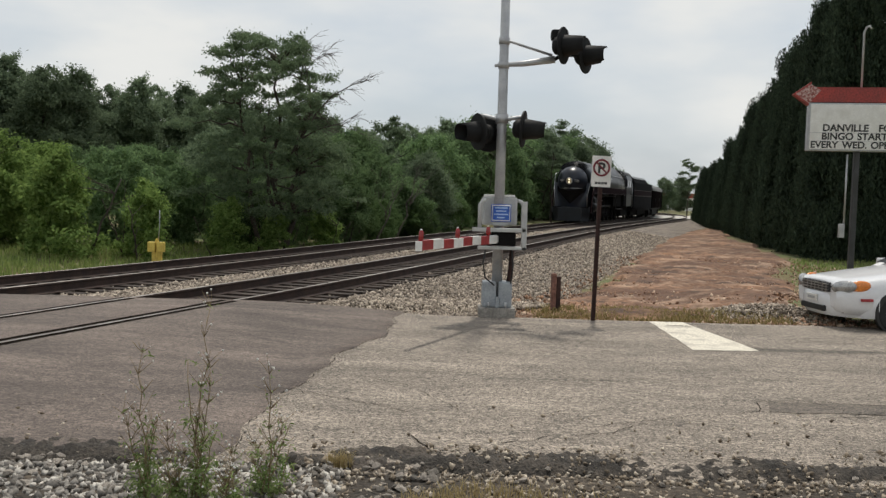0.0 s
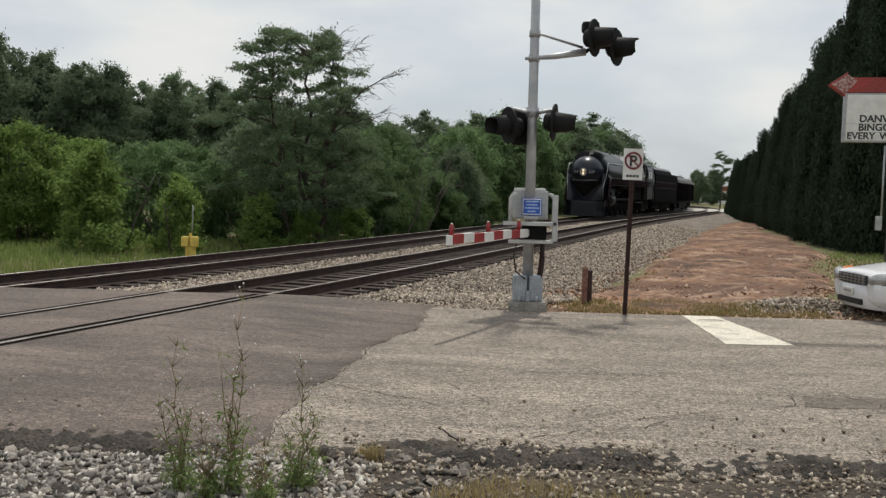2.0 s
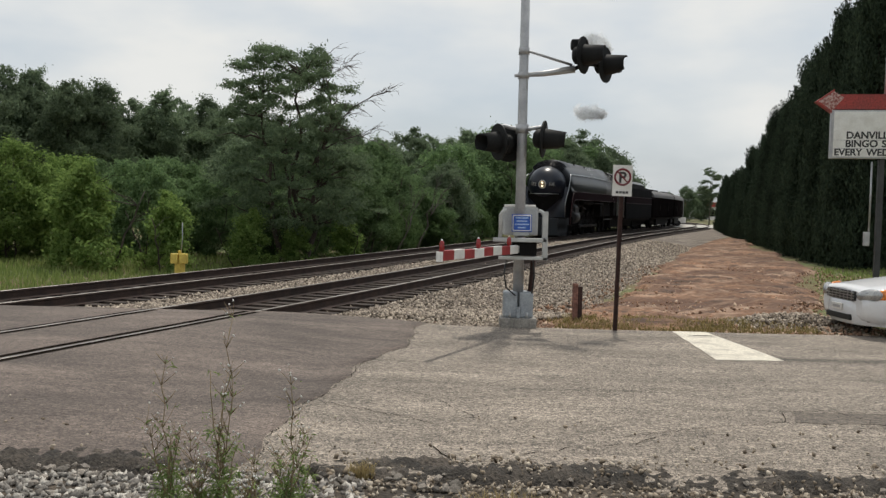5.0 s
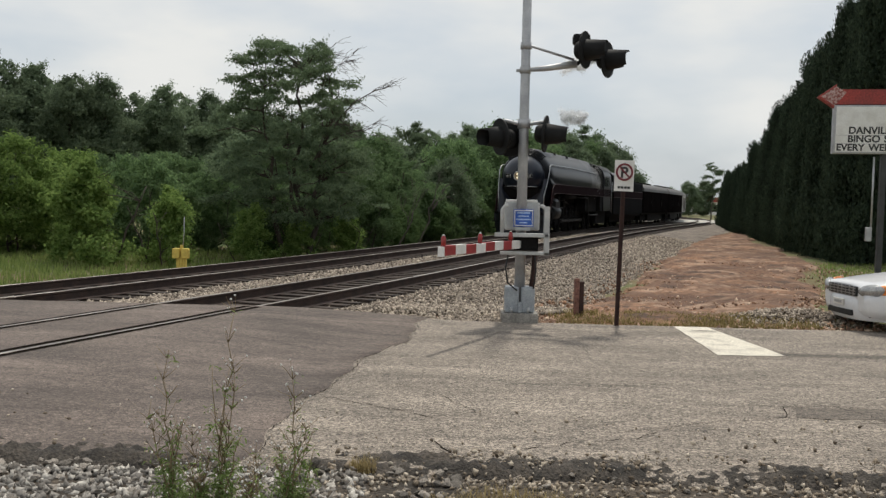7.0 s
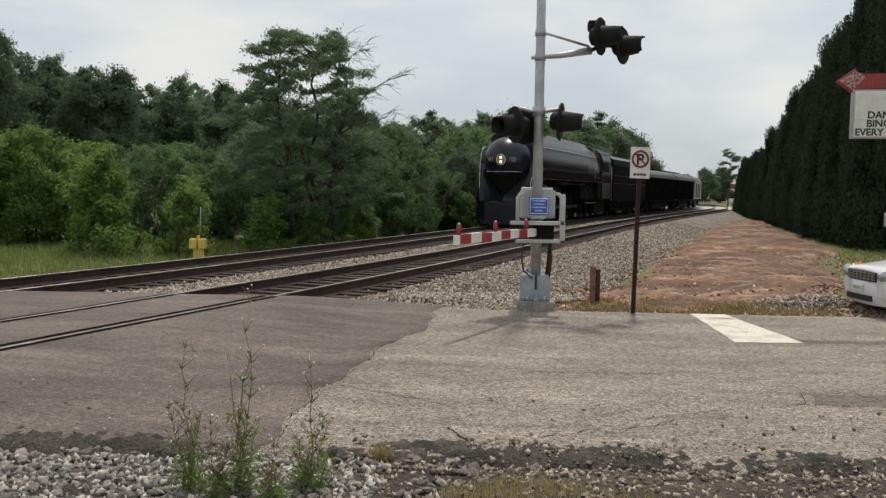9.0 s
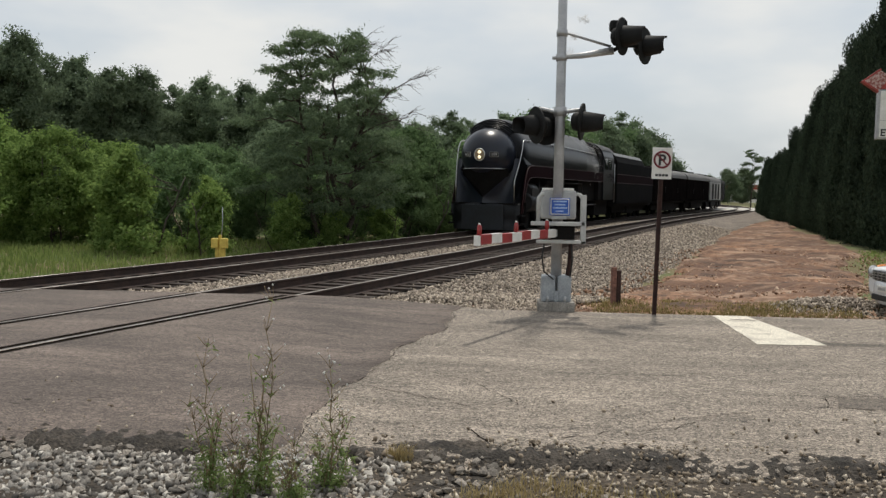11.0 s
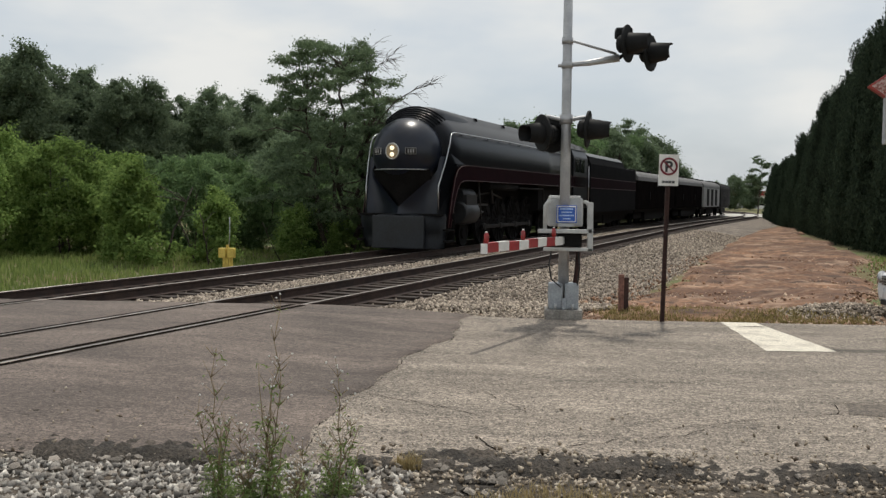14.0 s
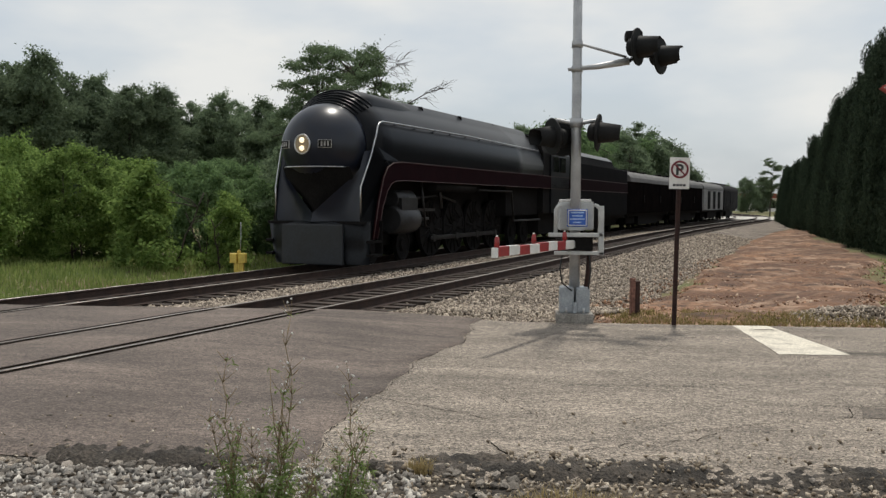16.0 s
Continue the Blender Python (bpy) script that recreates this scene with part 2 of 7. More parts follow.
# Same black, polished; the nose's bluish sheen is tinted into the base colour.
M_NOSE = material("polished_nose_blue_sheen", (0.011, 0.014, 0.024), (0.009, 0.011, 0.018), rough=0.3, scale=2, fine=30, bump=0.01, dist=0.004, spec=0.4, fine_amount=0.1)
M_SOOT = material("sooty_black", (0.012, 0.011, 0.0105), (0.008, 0.007, 0.007), spec=0.1, rough=0.8, scale=3, fine=30, bump=0.15)
M_MAROON = material("tuscan_red_band", (0.0145, 0.0042, 0.006), (0.011, 0.0035, 0.005), spec=0.03, rough=0.7, scale=2, fine=30, bump=0.02, fine_amount=0.1)
M_GOLD = material("yellow_lining", (0.075, 0.035, 0.034), (0.055, 0.027, 0.026), rough=0.5, bump=0)
M_STEEL = material("polished_steel", (0.55, 0.55, 0.55), (0.4, 0.4, 0.4), rough=0.3, metal=1.0, scale=5, fine=40, bump=0.03)
M_BARK = material("grey_brown_bark", (0.075, 0.058, 0.044), (0.04, 0.032, 0.025), rough=0.95, scale=5, fine=25, bump=0.8, dist=0.02, stretch=(2, 2, 0.5))
M_DEADWOOD = material("bare_grey_wood", (0.11, 0.093, 0.08), (0.07, 0.058, 0.05), rough=0.95, scale=5, fine=30, bump=0.4)
# Both greens are lifted and cooled: distant haze is put into the leaf colour.
L_DARK = leaf_material("haze_lifted_woodland_leaf", (0.115, 0.156, 0.098), (0.2, 0.26, 0.152), 0.5, 0.2)
L_BIG = leaf_material("haze_lifted_locust_leaf", (0.098, 0.14, 0.084), (0.178, 0.236, 0.128), 0.5, 0.1)
L_LIGHT = leaf_material("bright_green_leaf", (0.12, 0.195, 0.055), (0.27, 0.375, 0.11), 0.52, 0.15)
L_MID = leaf_material("mid_green_leaf", (0.1, 0.16, 0.076), (0.195, 0.285, 0.124), 0.5, 0.25)
L_THICKET = leaf_material("thicket_leaf", (0.07, 0.12, 0.045), (0.145, 0.215, 0.085), 0.45, 0.3)
L_HEDGE = leaf_material("cypress_spray", (0.026, 0.04, 0.028), (0.066, 0.09, 0.054), 0.2, 0.25)
L_GRASS = leaf_material("meadow_grass", (0.14, 0.2, 0.06), (0.31, 0.36, 0.125), 0.4, 0.1)
L_DRY = leaf_material("dry_grass", (0.3, 0.23, 0.11), (0.46, 0.37, 0.19), 0.3, 0.1)
L_VERGE = leaf_material("verge_straw", (0.16, 0.14, 0.055), (0.36, 0.28, 0.13), 0.3, 0.1)
L_WEED = leaf_material("weed_leaf", (0.13, 0.19, 0.06), (0.26, 0.33, 0.12), 0.4, 0.1)
M_STALK = material("dry_stalk", (0.27, 0.2, 0.11), (0.18, 0.13, 0.07), rough=0.9, bump=0)
M_FLUFF = material("white_seed_fluff", (0.75, 0.73, 0.68), rough=1, bump=0)

# ================= helpers =================


def mesh_of(name, verts, faces, mat, smooth=False, slots=None):
    me = bpy.data.meshes.new(name)
    me.from_pydata([tuple(map(float, v)) for v in verts], [], faces)
    for m in (mat if isinstance(mat, (list, tuple)) else [mat]):
        me.materials.append(m)
    if slots is not None:
        me.polygons.foreach_set("material_index", slots)
    if smooth:
        me.polygons.foreach_set("use_smooth", [True] * len(me.polygons))
    me.update()
    return me


def part(name, bm, mat, parent=None, label="", at=None, smooth=False):
    """One bmesh as one mesh object under a thing or a part."""
    me = bpy.data.meshes.new(name)
    bm.to_mesh(me)
    bm.free()
    for m in (mat if isinstance(mat, (list, tuple)) else [mat]):
        me.materials.append(m)
    if smooth:
        me.polygons.foreach_set("use_smooth", [True] * len(me.polygons))
    ob = new(name, me)
    if parent is not None:
        ob.parent = parent
    if at is not None:
        ob.matrix_basis = at
    if label:
        ob["label"] = label
    return ob


def empty(name, m, **tags):
    ob = new(name)
    ob.empty_display_size = 0.2
    ob.matrix_basis = m
    return tagged(ob, **tags)


def box(bm, x0, x1, y0, y1, z0, z1, bevel=0.0, slot=0, m=None):
    vs = [bm.verts.new((x, y, z)) for z in (z0, z1) for y in (y0, y1) for x in (x0, x1)]
    fs = [bm.faces.new([vs[i] for i in q]) for q in ((0, 2, 3, 1), (4, 5, 7, 6), (0, 1, 5, 4), (2, 6, 7, 3), (0, 4, 6, 2), (1, 3, 7, 5))]
    if m is not None:
        bmesh.ops.transform(bm, matrix=m, verts=vs)
    if bevel:
        es = list({e for f in fs for e in f.edges})
        r = bmesh.ops.bevel(bm, geom=es, offset=bevel, segments=2, profile=0.6, affect='EDGES')
        fs = [f for f in r["faces"]] + [f for f in fs if f.is_valid]
    for f in fs:
        if f.is_valid:
            f.material_index = slot
    return bm


def tube(bm, pts, radii, sides=8, slot=0, caps=True):
    """A round bar through pts."""
    pts = [Vector(p) for p in pts]
    if isinstance(radii, (int, float)):
        radii = [radii] * len(pts)
    rings, side = [], None
    for i, p in enumerate(pts):
        d = (pts[min(i + 1, len(pts) - 1)] - pts[max(i - 1, 0)]).normalized()
        if side is None or abs(side.dot(d)) > 0.95:
            side = d.orthogonal().normalized()
        a = (side - d * side.dot(d)).normalized()
        side = a
        b = d.cross(a)
        rings.append([bm.verts.new(p + radii[i] * (math.cos(2 * math.pi * k / sides) * a + math.sin(2 * math.pi * k / sides) * b)) for k in range(sides)])
    for r, q in zip(rings, rings[1:]):
        for k in range(sides):
            f = bm.faces.new((r[k], r[(k + 1) % sides], q[(k + 1) % sides], q[k]))
            f.smooth, f.material_index = True, slot
    if caps:
        for r, flip in ((rings[0], True), (rings[-1], False)):
            f = bm.faces.new(r[::-1] if flip else r)
            f.material_index = slot
    return bm


def loft(bm, sections, closed=True, caps=True, smooth=True, slot=0):
    """A skin through sections with equal numbers of points."""
    rings = [[bm.verts.new(p) for p in s] for s in sections]
    n = len(rings[0])
    for r, q in zip(rings, rings[1:]):
        for k in range(n if closed else n - 1):
            f = bm.faces.new((r[k], r[(k + 1) % n], q[(k + 1) % n], q[k]))
            f.smooth, f.material_index = smooth, slot
    if caps and closed:
        bm.faces.new(rings[0][::-1]).material_index = slot
        bm.faces.new(rings[-1]).material_index = slot
    return bm


def prism(bm, outline, y0, y1, slot=0):
    """An outline of (x, z) pushed from y0 to y1."""
    return loft(bm, [[(x, y0, z) for x, z in outline], [(x, y1, z) for x, z in outline]], smooth=False, slot=slot)


def smoothstep(a, b, v):
    t = max(0.0, min(1.0, (v - a) / (b - a)))
    return t * t * (3 - 2 * t)


# ================= the line of the railway =================
TH = radians(20.0)
U = Vector((math.sin(TH), math.cos(TH), 0))     # along the track, away from the camera
N = Vector((-math.cos(TH), math.sin(TH), 0))    # across it, to the far side
RAIL_Z = 0.15
GAUGE = 1.505
CENTRE_A = [-60, -20, 0, 10, 20, 35, 50, 65, 80, 95, 108, 120, 140, 170]
CENTRE_P = [7.2, 8.2, 8.4, 8.45, 8.6, 9.15, 9.7, 9.95, 9.8, 9.5, 9.65, 10.6, 14.5, 24.0]
SPACING = 4.0


def across(a):
    """Distance of the near track's middle from the origin's line, a metres along it (a smooth curve)."""
    xs, ys = CENTRE_A, CENTRE_P
    i = max(1, min(len(xs) - 3, next((k for k in range(len(xs)) if xs[k] > a), len(xs)) - 1))
    x0, x1 = xs[i], xs[i + 1]
    m0 = (ys[i + 1] - ys[i - 1]) / (xs[i + 1] - xs[i - 1])
    m1 = (ys[i + 2] - ys[i]) / (xs[i + 2] - xs[i])
    h = x1 - x0
    t = (a - x0) / h
    return ((2 * t**3 - 3 * t * t + 1) * ys[i] + (t**3 - 2 * t * t + t) * h * m0 + (-2 * t**3 + 3 * t * t) * ys[i + 1] + (t**3 - t * t) * h * m1)


def on_track(a, off=0.0, z=0.0):
    """The point a metres along and off metres to the far side of the near track's middle."""
    s = (across(a + 0.5) - across(a - 0.5))
    side = (N - U * s).normalized()
    return U * a + N * across(a) + side * off + Vector((0, 0, z))


def track_frame(a, off=0.0, z=RAIL_Z):
    """A pose on the track: x points back along it, away from the camera."""
    d = (on_track(a + 0.5, off) - on_track(a - 0.5, off)).normalized()
    up = Vector((0, 0, 1))
    left = up.cross(d)
    m = Matrix((d, left, up)).transposed().to_4x4()
    m.translation = on_track(a, off, z)
    return m


ROAD_NEAR, ROAD_FAR = 6.25, 13.7


def ground_z(x, y):
    q = Vector((x, y, 0))
    p, a = q.dot(N), q.dot(U)
    beyond = smoothstep(ROAD_FAR - 0.3, ROAD_FAR + 7, y)
    z = -0.07 - 0.38 * beyond
    if p > 15:
        z += 0.25 * smoothstep(15, 20, p) + 0.6 * smoothstep(24, 60, p)
    if p < -2 and y > 16:
        z += 0.25 * smoothstep(-2, -9, p)
    pad = smoothstep(4.3, 6.3, x) * (1 - smoothstep(17, 22, y)) * smoothstep(ROAD_FAR - 0.5, ROAD_FAR, y)
    z += (-0.035 - z) * pad
    return z + 0.03 * (1 - pad) * noise.noise(Vector((x * 0.4, y * 0.4, 0)))


def road_z(x, y):
    p = Vector((x, y, 0)).dot(N)
    return 0.135 * smoothstep(4.3, 7.4, p) * (1 - smoothstep(14.5, 19, p)) - 0.1 * smoothstep(6.15, 5.75, y) + 0.012 * noise.noise(Vector((x * 0.5, y * 0.5, 3.0)))


def sheet(name, xs, ys, height, mat, keep=None):
    verts = [(x, y, height(x, y)) for y in ys for x in xs]
    w = len(xs)
    faces = []
    for j in range(len(ys) - 1):
        for i in range(w - 1):
            if keep is None or keep((xs[i] + xs[i + 1]) / 2, (ys[j] + ys[j + 1]) / 2):
                faces.append((j * w + i, j * w + i + 1, (j + 1) * w + i + 1, (j + 1) * w + i))
    return new(name, mesh_of(name, verts, faces, mat, smooth=True))


def steps(*spans):
    out = []
    for a, b, s in spans:
        n = max(1, round((b - a) / s))
        out += [a + (b - a) * k / n for k in range(n)]
    return out + [spans[-1][1]]


ground = sheet("ground", steps((-1500, -300, 200), (-300, -60, 20), (-60, 60, 1.5), (60, 300, 20), (300, 1500, 200)),
               steps((-400, -30, 40), (-30, 90, 1.5), (90, 300, 15), (300, 2500, 220)), ground_z, M_GROUND)
tagged(ground, "rough grassy soil beside the railway", "ground", kind="structure")

# red clay track between the ballast and the hedge


def dirt():
    verts, faces = [], []
    aa = steps((11.5, 40, 0.16), (40, 80, 0.5))
    cols = 50
    for a in aa:
        left = min(across(a) - 3.6, 7.0) + 1.3 * smoothstep(19, 13.5, a) - 1.0 * smoothstep(17, 22, a) * (1 - 0.6 * smoothstep(27, 36, a)) + 0.3 * math.sin(a * 0.7) + 0.25 * math.sin(a * 1.9) + 0.15 * math.sin(a * 4.3)
        right = -0.7 + 0.35 * math.sin(a * 0.45) + 0.2 * math.sin(a * 1.3) + 3.6 * smoothstep(38, 70, a)
        for k in range(cols + 1):
            q = U * a + N * (left + (right - left) * k / cols)
            x, y = q.x, max(q.y, ROAD_FAR - 0.3)
            inner = smoothstep(ROAD_FAR - 0.1, ROAD_FAR + 1.0, y) * smoothstep(0, 4, k) * smoothstep(cols, cols - 4, k)
            rough = 0.07 * noise.noise(Vector((x * 0.55, y * 0.55, 7))) + 0.045 * smoothstep(0.0, 0.12, noise.noise(Vector((x * 0.5, y * 0.9, 21)))) + 0.05 * noise.noise(Vector((x * 2.2, y * 2.2, 1))) + 0.03 * noise.noise(Vector((x * 6, y * 6, 1)))
            z = ground_z(x, y) + 0.035 + inner * (0.08 + rough)
            z -= 0.16 * smoothstep(across(a) - 5.2, across(a) - 3.9, q.dot(N))
            if y < ROAD_FAR:
                z = min(z, road_z(x, y) - 0.03)
            verts.append((x, y, z if 0 < k < cols else ground_z(x, y) - 0.1))
    w = cols + 1
    for j in range(len(aa) - 1):
        for k in range(cols):
            faces.append((j * w + k, j * w + k + 1, (j + 1) * w + k + 1, (j + 1) * w + k))
    ob = new("dirt_track", mesh_of("dirt_track", verts, faces, M_DIRT, smooth=True))
    return tagged(ob, "bare red clay track between ballast and hedge", "dirt track", kind="structure")


dirt()

# road
road = sheet("road", steps((-160, -45, 10), (-45, -14, 2), (-14, 14, 0.35), (14, 70, 2), (70, 200, 10)), steps((ROAD_NEAR - 0.5, ROAD_FAR, 0.35)), road_z, M_OLD)
tagged(road, "old cracked grey asphalt road", "road", kind="structure")


def seam_x(y):
    return -1.42 + 0.82 * smoothstep(7.6, 13.4, y) + 0.06 * math.sin(y * 2.3) + 0.04 * math.sin(y * 6.1) - 0.15 * smoothstep(7.5, 6, y)


def new_asphalt():
    ys = steps((ROAD_NEAR - 0.25, ROAD_FAR + 0.05, 0.12))
    cols = [0.0, 0.02] + steps((0.3, 6, 0.3), (6, 24, 1.0))
    verts, faces = [], []
    for y in ys:
        for k, c in enumerate(cols):
            x = seam_x(y) - c
            verts.append((x, y, road_z(x, y) + (0.012 if k else -0.02) + 0.0))
    w = len(cols)
    for j in range(len(ys) - 1):
        for k in range(w - 1):
            faces.append((j * w + k + 1, j * w + k, (j + 1) * w + k, (j + 1) * w + k + 1))
    ob = new("asphalt_patch", mesh_of("asphalt_patch", verts, faces, M_NEW, smooth=True))
    tagged(ob, "newer dark asphalt laid over the crossing", "asphalt", kind="structure")


new_asphalt()


def road_patch(name, corners, mat, label, category, lift=0.006):
    """A thin four-cornered coat on the road."""
    n = 10
    verts, faces = [], []
    for j in range(n + 1):
        for i in range(n + 1):
            s, t = i / n, j / n
            x = (1 - t) * ((1 - s) * corners[0][0] + s * corners[1][0]) + t * ((1 - s) * corners[3][0] + s * corners[2][0])
            y = (1 - t) * ((1 - s) * corners[0][1] + s * corners[1][1]) + t * ((1 - s) * corners[3][1] + s * corners[2][1])
            if i in (0, n) or j in (0, n):
                x += 0.02 * noise.noise(Vector((x * 5, y * 5, 0)))
                y += 0.05 * noise.noise(Vector((x * 5, y * 5, 4)))
            verts.append((x, y, road_z(x, y) + lift))
    for j in range(n):
        for i in range(n):
            k = j * (n + 1) + i
            faces.append((k, k + 1, k + n + 2, k + n + 1))
    ob = new(name, mesh_of(name, verts, faces, mat, smooth=True))
    return tagged(ob, label, category, kind="structure")


road_patch("road_marking", [(3.20, 11.12), (4.07, 11.17), (3.76, 13.66), (3.24, 13.66)], M_PAINT, "worn white painted stop line on the asphalt", "road marking")

road_patch("broken_patch", [(3.0, 7.87), (5.3, 7.84), (5.3, 8.22), (3.1, 8.3)], M_BROKEN, "darker broken patch of asphalt in the road", "asphalt", 0.004)

# ballast bed of both tracks


def ballast():
    prof = [(-5.0, -0.62), (-4.2, -0.42), (-3.0, -0.25), (-2.0, -0.09), (-1.3, -0.07), (0, -0.11), (1.3, -0.08), (2.0, -0.06), (2.7, -0.07),
            (4.0, -0.11), (5.3, -0.07), (6.0, -0.1), (6.8, -0.3), (7.6, -0.6)]
    fine = []
    for (o0, z0), (o1, z1) in zip(prof, prof[1:]):
        n = max(1, round((o1 - o0) / 0.25))
        fine += [(o0 + (o1 - o0) * k / n, z0 + (z1 - z0) * k / n) for k in range(n)]
    fine.append(prof[-1])
    aa = steps((-58, 10, 1.0), (10, 45, 0.3), (45, 165, 1.0))
    verts, faces = [], []
    for a in aa:
        for o, z in fine:
            q = on_track(a, o, z)
            q.z += 0.03 * noise.noise(Vector((a * 1.1, o * 1.1, 0))) + 0.012 * noise.noise(Vector((a * 5, o * 5, 2)))
            if q.y < ROAD_FAR + 0.1:
                q.z -= 0.3
            verts.append(tuple(q))
    w = len(fine)
    for j in range(len(aa) - 1):
        for k in range(w - 1):
            faces.append((j * w + k, j * w + k + 1, (j + 1) * w + k + 1, (j + 1) * w + k))
    slots = []
    for j in range(len(aa) - 1):
        for k in range(w - 1):
            o = (fine[k][0] + fine[k + 1][0]) / 2
            # darker brown stone along the middle of each track
            slots.append(1 if abs(o) < 1.25 or abs(o - SPACING) < 1.6 else 0)
    ob = new("ballast", mesh_of("ballast", verts, faces, [M_BALLAST, M_DARKBALLAST], smooth=True, slots=slots))
    return tagged(ob, "crushed grey stone ballast under two railway tracks", "ballast", kind="stuff")


ballast()

RAIL_PROFILE = [(-0.075, -0.185), (-0.075, -0.172), (-0.012, -0.15), (-0.01, -0.05), (-0.036, -0.036), (-0.036, -0.004), (-0.03, 0),
                (0.03, 0), (0.036, -0.004), (0.036, -0.036), (0.01, -0.05), (0.012, -0.15), (0.075, -0.172), (0.075, -0.185)]


def rail(track, off):
    aa = steps((-58, 165, 1.0))
    verts, faces, slots = [], [], []
    n = len(RAIL_PROFILE)
    for a in aa:
        for o, z in RAIL_PROFILE:
            verts.append(tuple(on_track(a, off + o, RAIL_Z + z)))
    for j in range(len(aa) - 1):
        for k in range(n):
            faces.append((j * n + k, j * n + (k + 1) % n, (j + 1) * n + (k + 1) % n, (j + 1) * n + k))
            slots.append(1 if k in (5, 6, 7) else 0)
    ob = new("rail", mesh_of("rail", verts, faces, [M_RAIL, M_RAILTOP], slots=slots))
    ob.parent = track


tracks = []
for off in (0.0, SPACING):
    t = empty("railway_track", Matrix(), label="rusty steel rails on dark timber ties in ballast", category="railway track", group="parallel tracks", kind="structure")
    tracks.append((t, off))
    for s in (-0.5, 0.5):
        rail(t, off + s * GAUGE)

# ================= vegetation =================


def leaf_mesh(name, centres, radii, count, size, mat, seed, flat=0.6, upright=0.0, droop=0.3, slim=0.55):
    """Many small leaves scattered in clumps, as one mesh. Each leaf is a bent pair of triangles pairs."""
    rng = np.random.default_rng(seed)
    centres, radii = np.asarray(centres, float), np.asarray(radii, float)
    w = radii**2 / np.sum(radii**2)
    idx = rng.choice(len(centres), count, p=w)
    d = rng.normal(scale=0.62, size=(count, 3))
    tilt = rng.normal(scale=0.35, size=(len(centres), 2))
    pos = centres[idx] + d * radii[idx][:, None] * np.array([1, 1, flat])
    pos[:, 2] += np.sum(d[:, :2] * tilt[idx], axis=1) * radii[idx]
    nrm = 0.5 * d + rng.normal(scale=0.7, size=(count, 3)) + np.array([0, 0, 0.6])
    nrm /= np.linalg.norm(nrm, axis=1)[:, None]
    t = np.cross(nrm, rng.normal(size=(count, 3)))
    if upright:
        t = rng.normal(scale=0.45, size=(count, 3)) + np.array([0, 0, upright])
        nrm = np.cross(t, np.cross(nrm, t))
        nrm /= np.linalg.norm(nrm, axis=1)[:, None] + 1e-9
    t /= np.linalg.norm(t, axis=1)[:, None] + 1e-9
    b = np.cross(nrm, t)
    s = size * (0.6 + 0.8 * rng.random(count))[:, None]
    v = np.empty((count, 4, 3))
    v[:, 0] = pos - t * s
    v[:, 1] = pos - b * s * slim + nrm * s * 0.15
    v[:, 2] = pos + t * s - np.array([0, 0, droop]) * s
    v[:, 3] = pos + b * s * slim + nrm * s * 0.15
    me = bpy.data.meshes.new(name)
    me.vertices.add(count * 4)
    me.vertices.foreach_set("co", v.reshape(-1))
    me.loops.add(count * 4)
    me.loops.foreach_set("vertex_index", np.arange(count * 4))
    me.polygons.add(count)
    me.polygons.foreach_set("loop_start", np.arange(count) * 4)
    me.materials.append(mat)
    me.update(calc_edges=True)
    return me


def branch_mesh(name, lines, mat):
    bm = bmesh.new()
    for pts, r0, r1 in lines:
        n = len(pts)
        tube(bm, pts, [r0 + (r1 - r0) * k / (n - 1) for k in range(n)], sides=6)
    me = bpy.data.meshes.new(name)
    bm.to_mesh(me)
    bm.free()
    me.materials.append(mat)
    return me


def bend(a, b, rng, wob=0.12, n=5):
    a, b = Vector(a), Vector(b)
    out = []
    for k in range(n + 1):
        t = k / n
        q = a.lerp(b, t)
        if 0 < k < n:
            q += Vector((rng.uniform(-1, 1), rng.uniform(-1, 1), rng.uniform(-0.4, 0.8))) * wob * (b - a).length
        out.append(q)
    return out


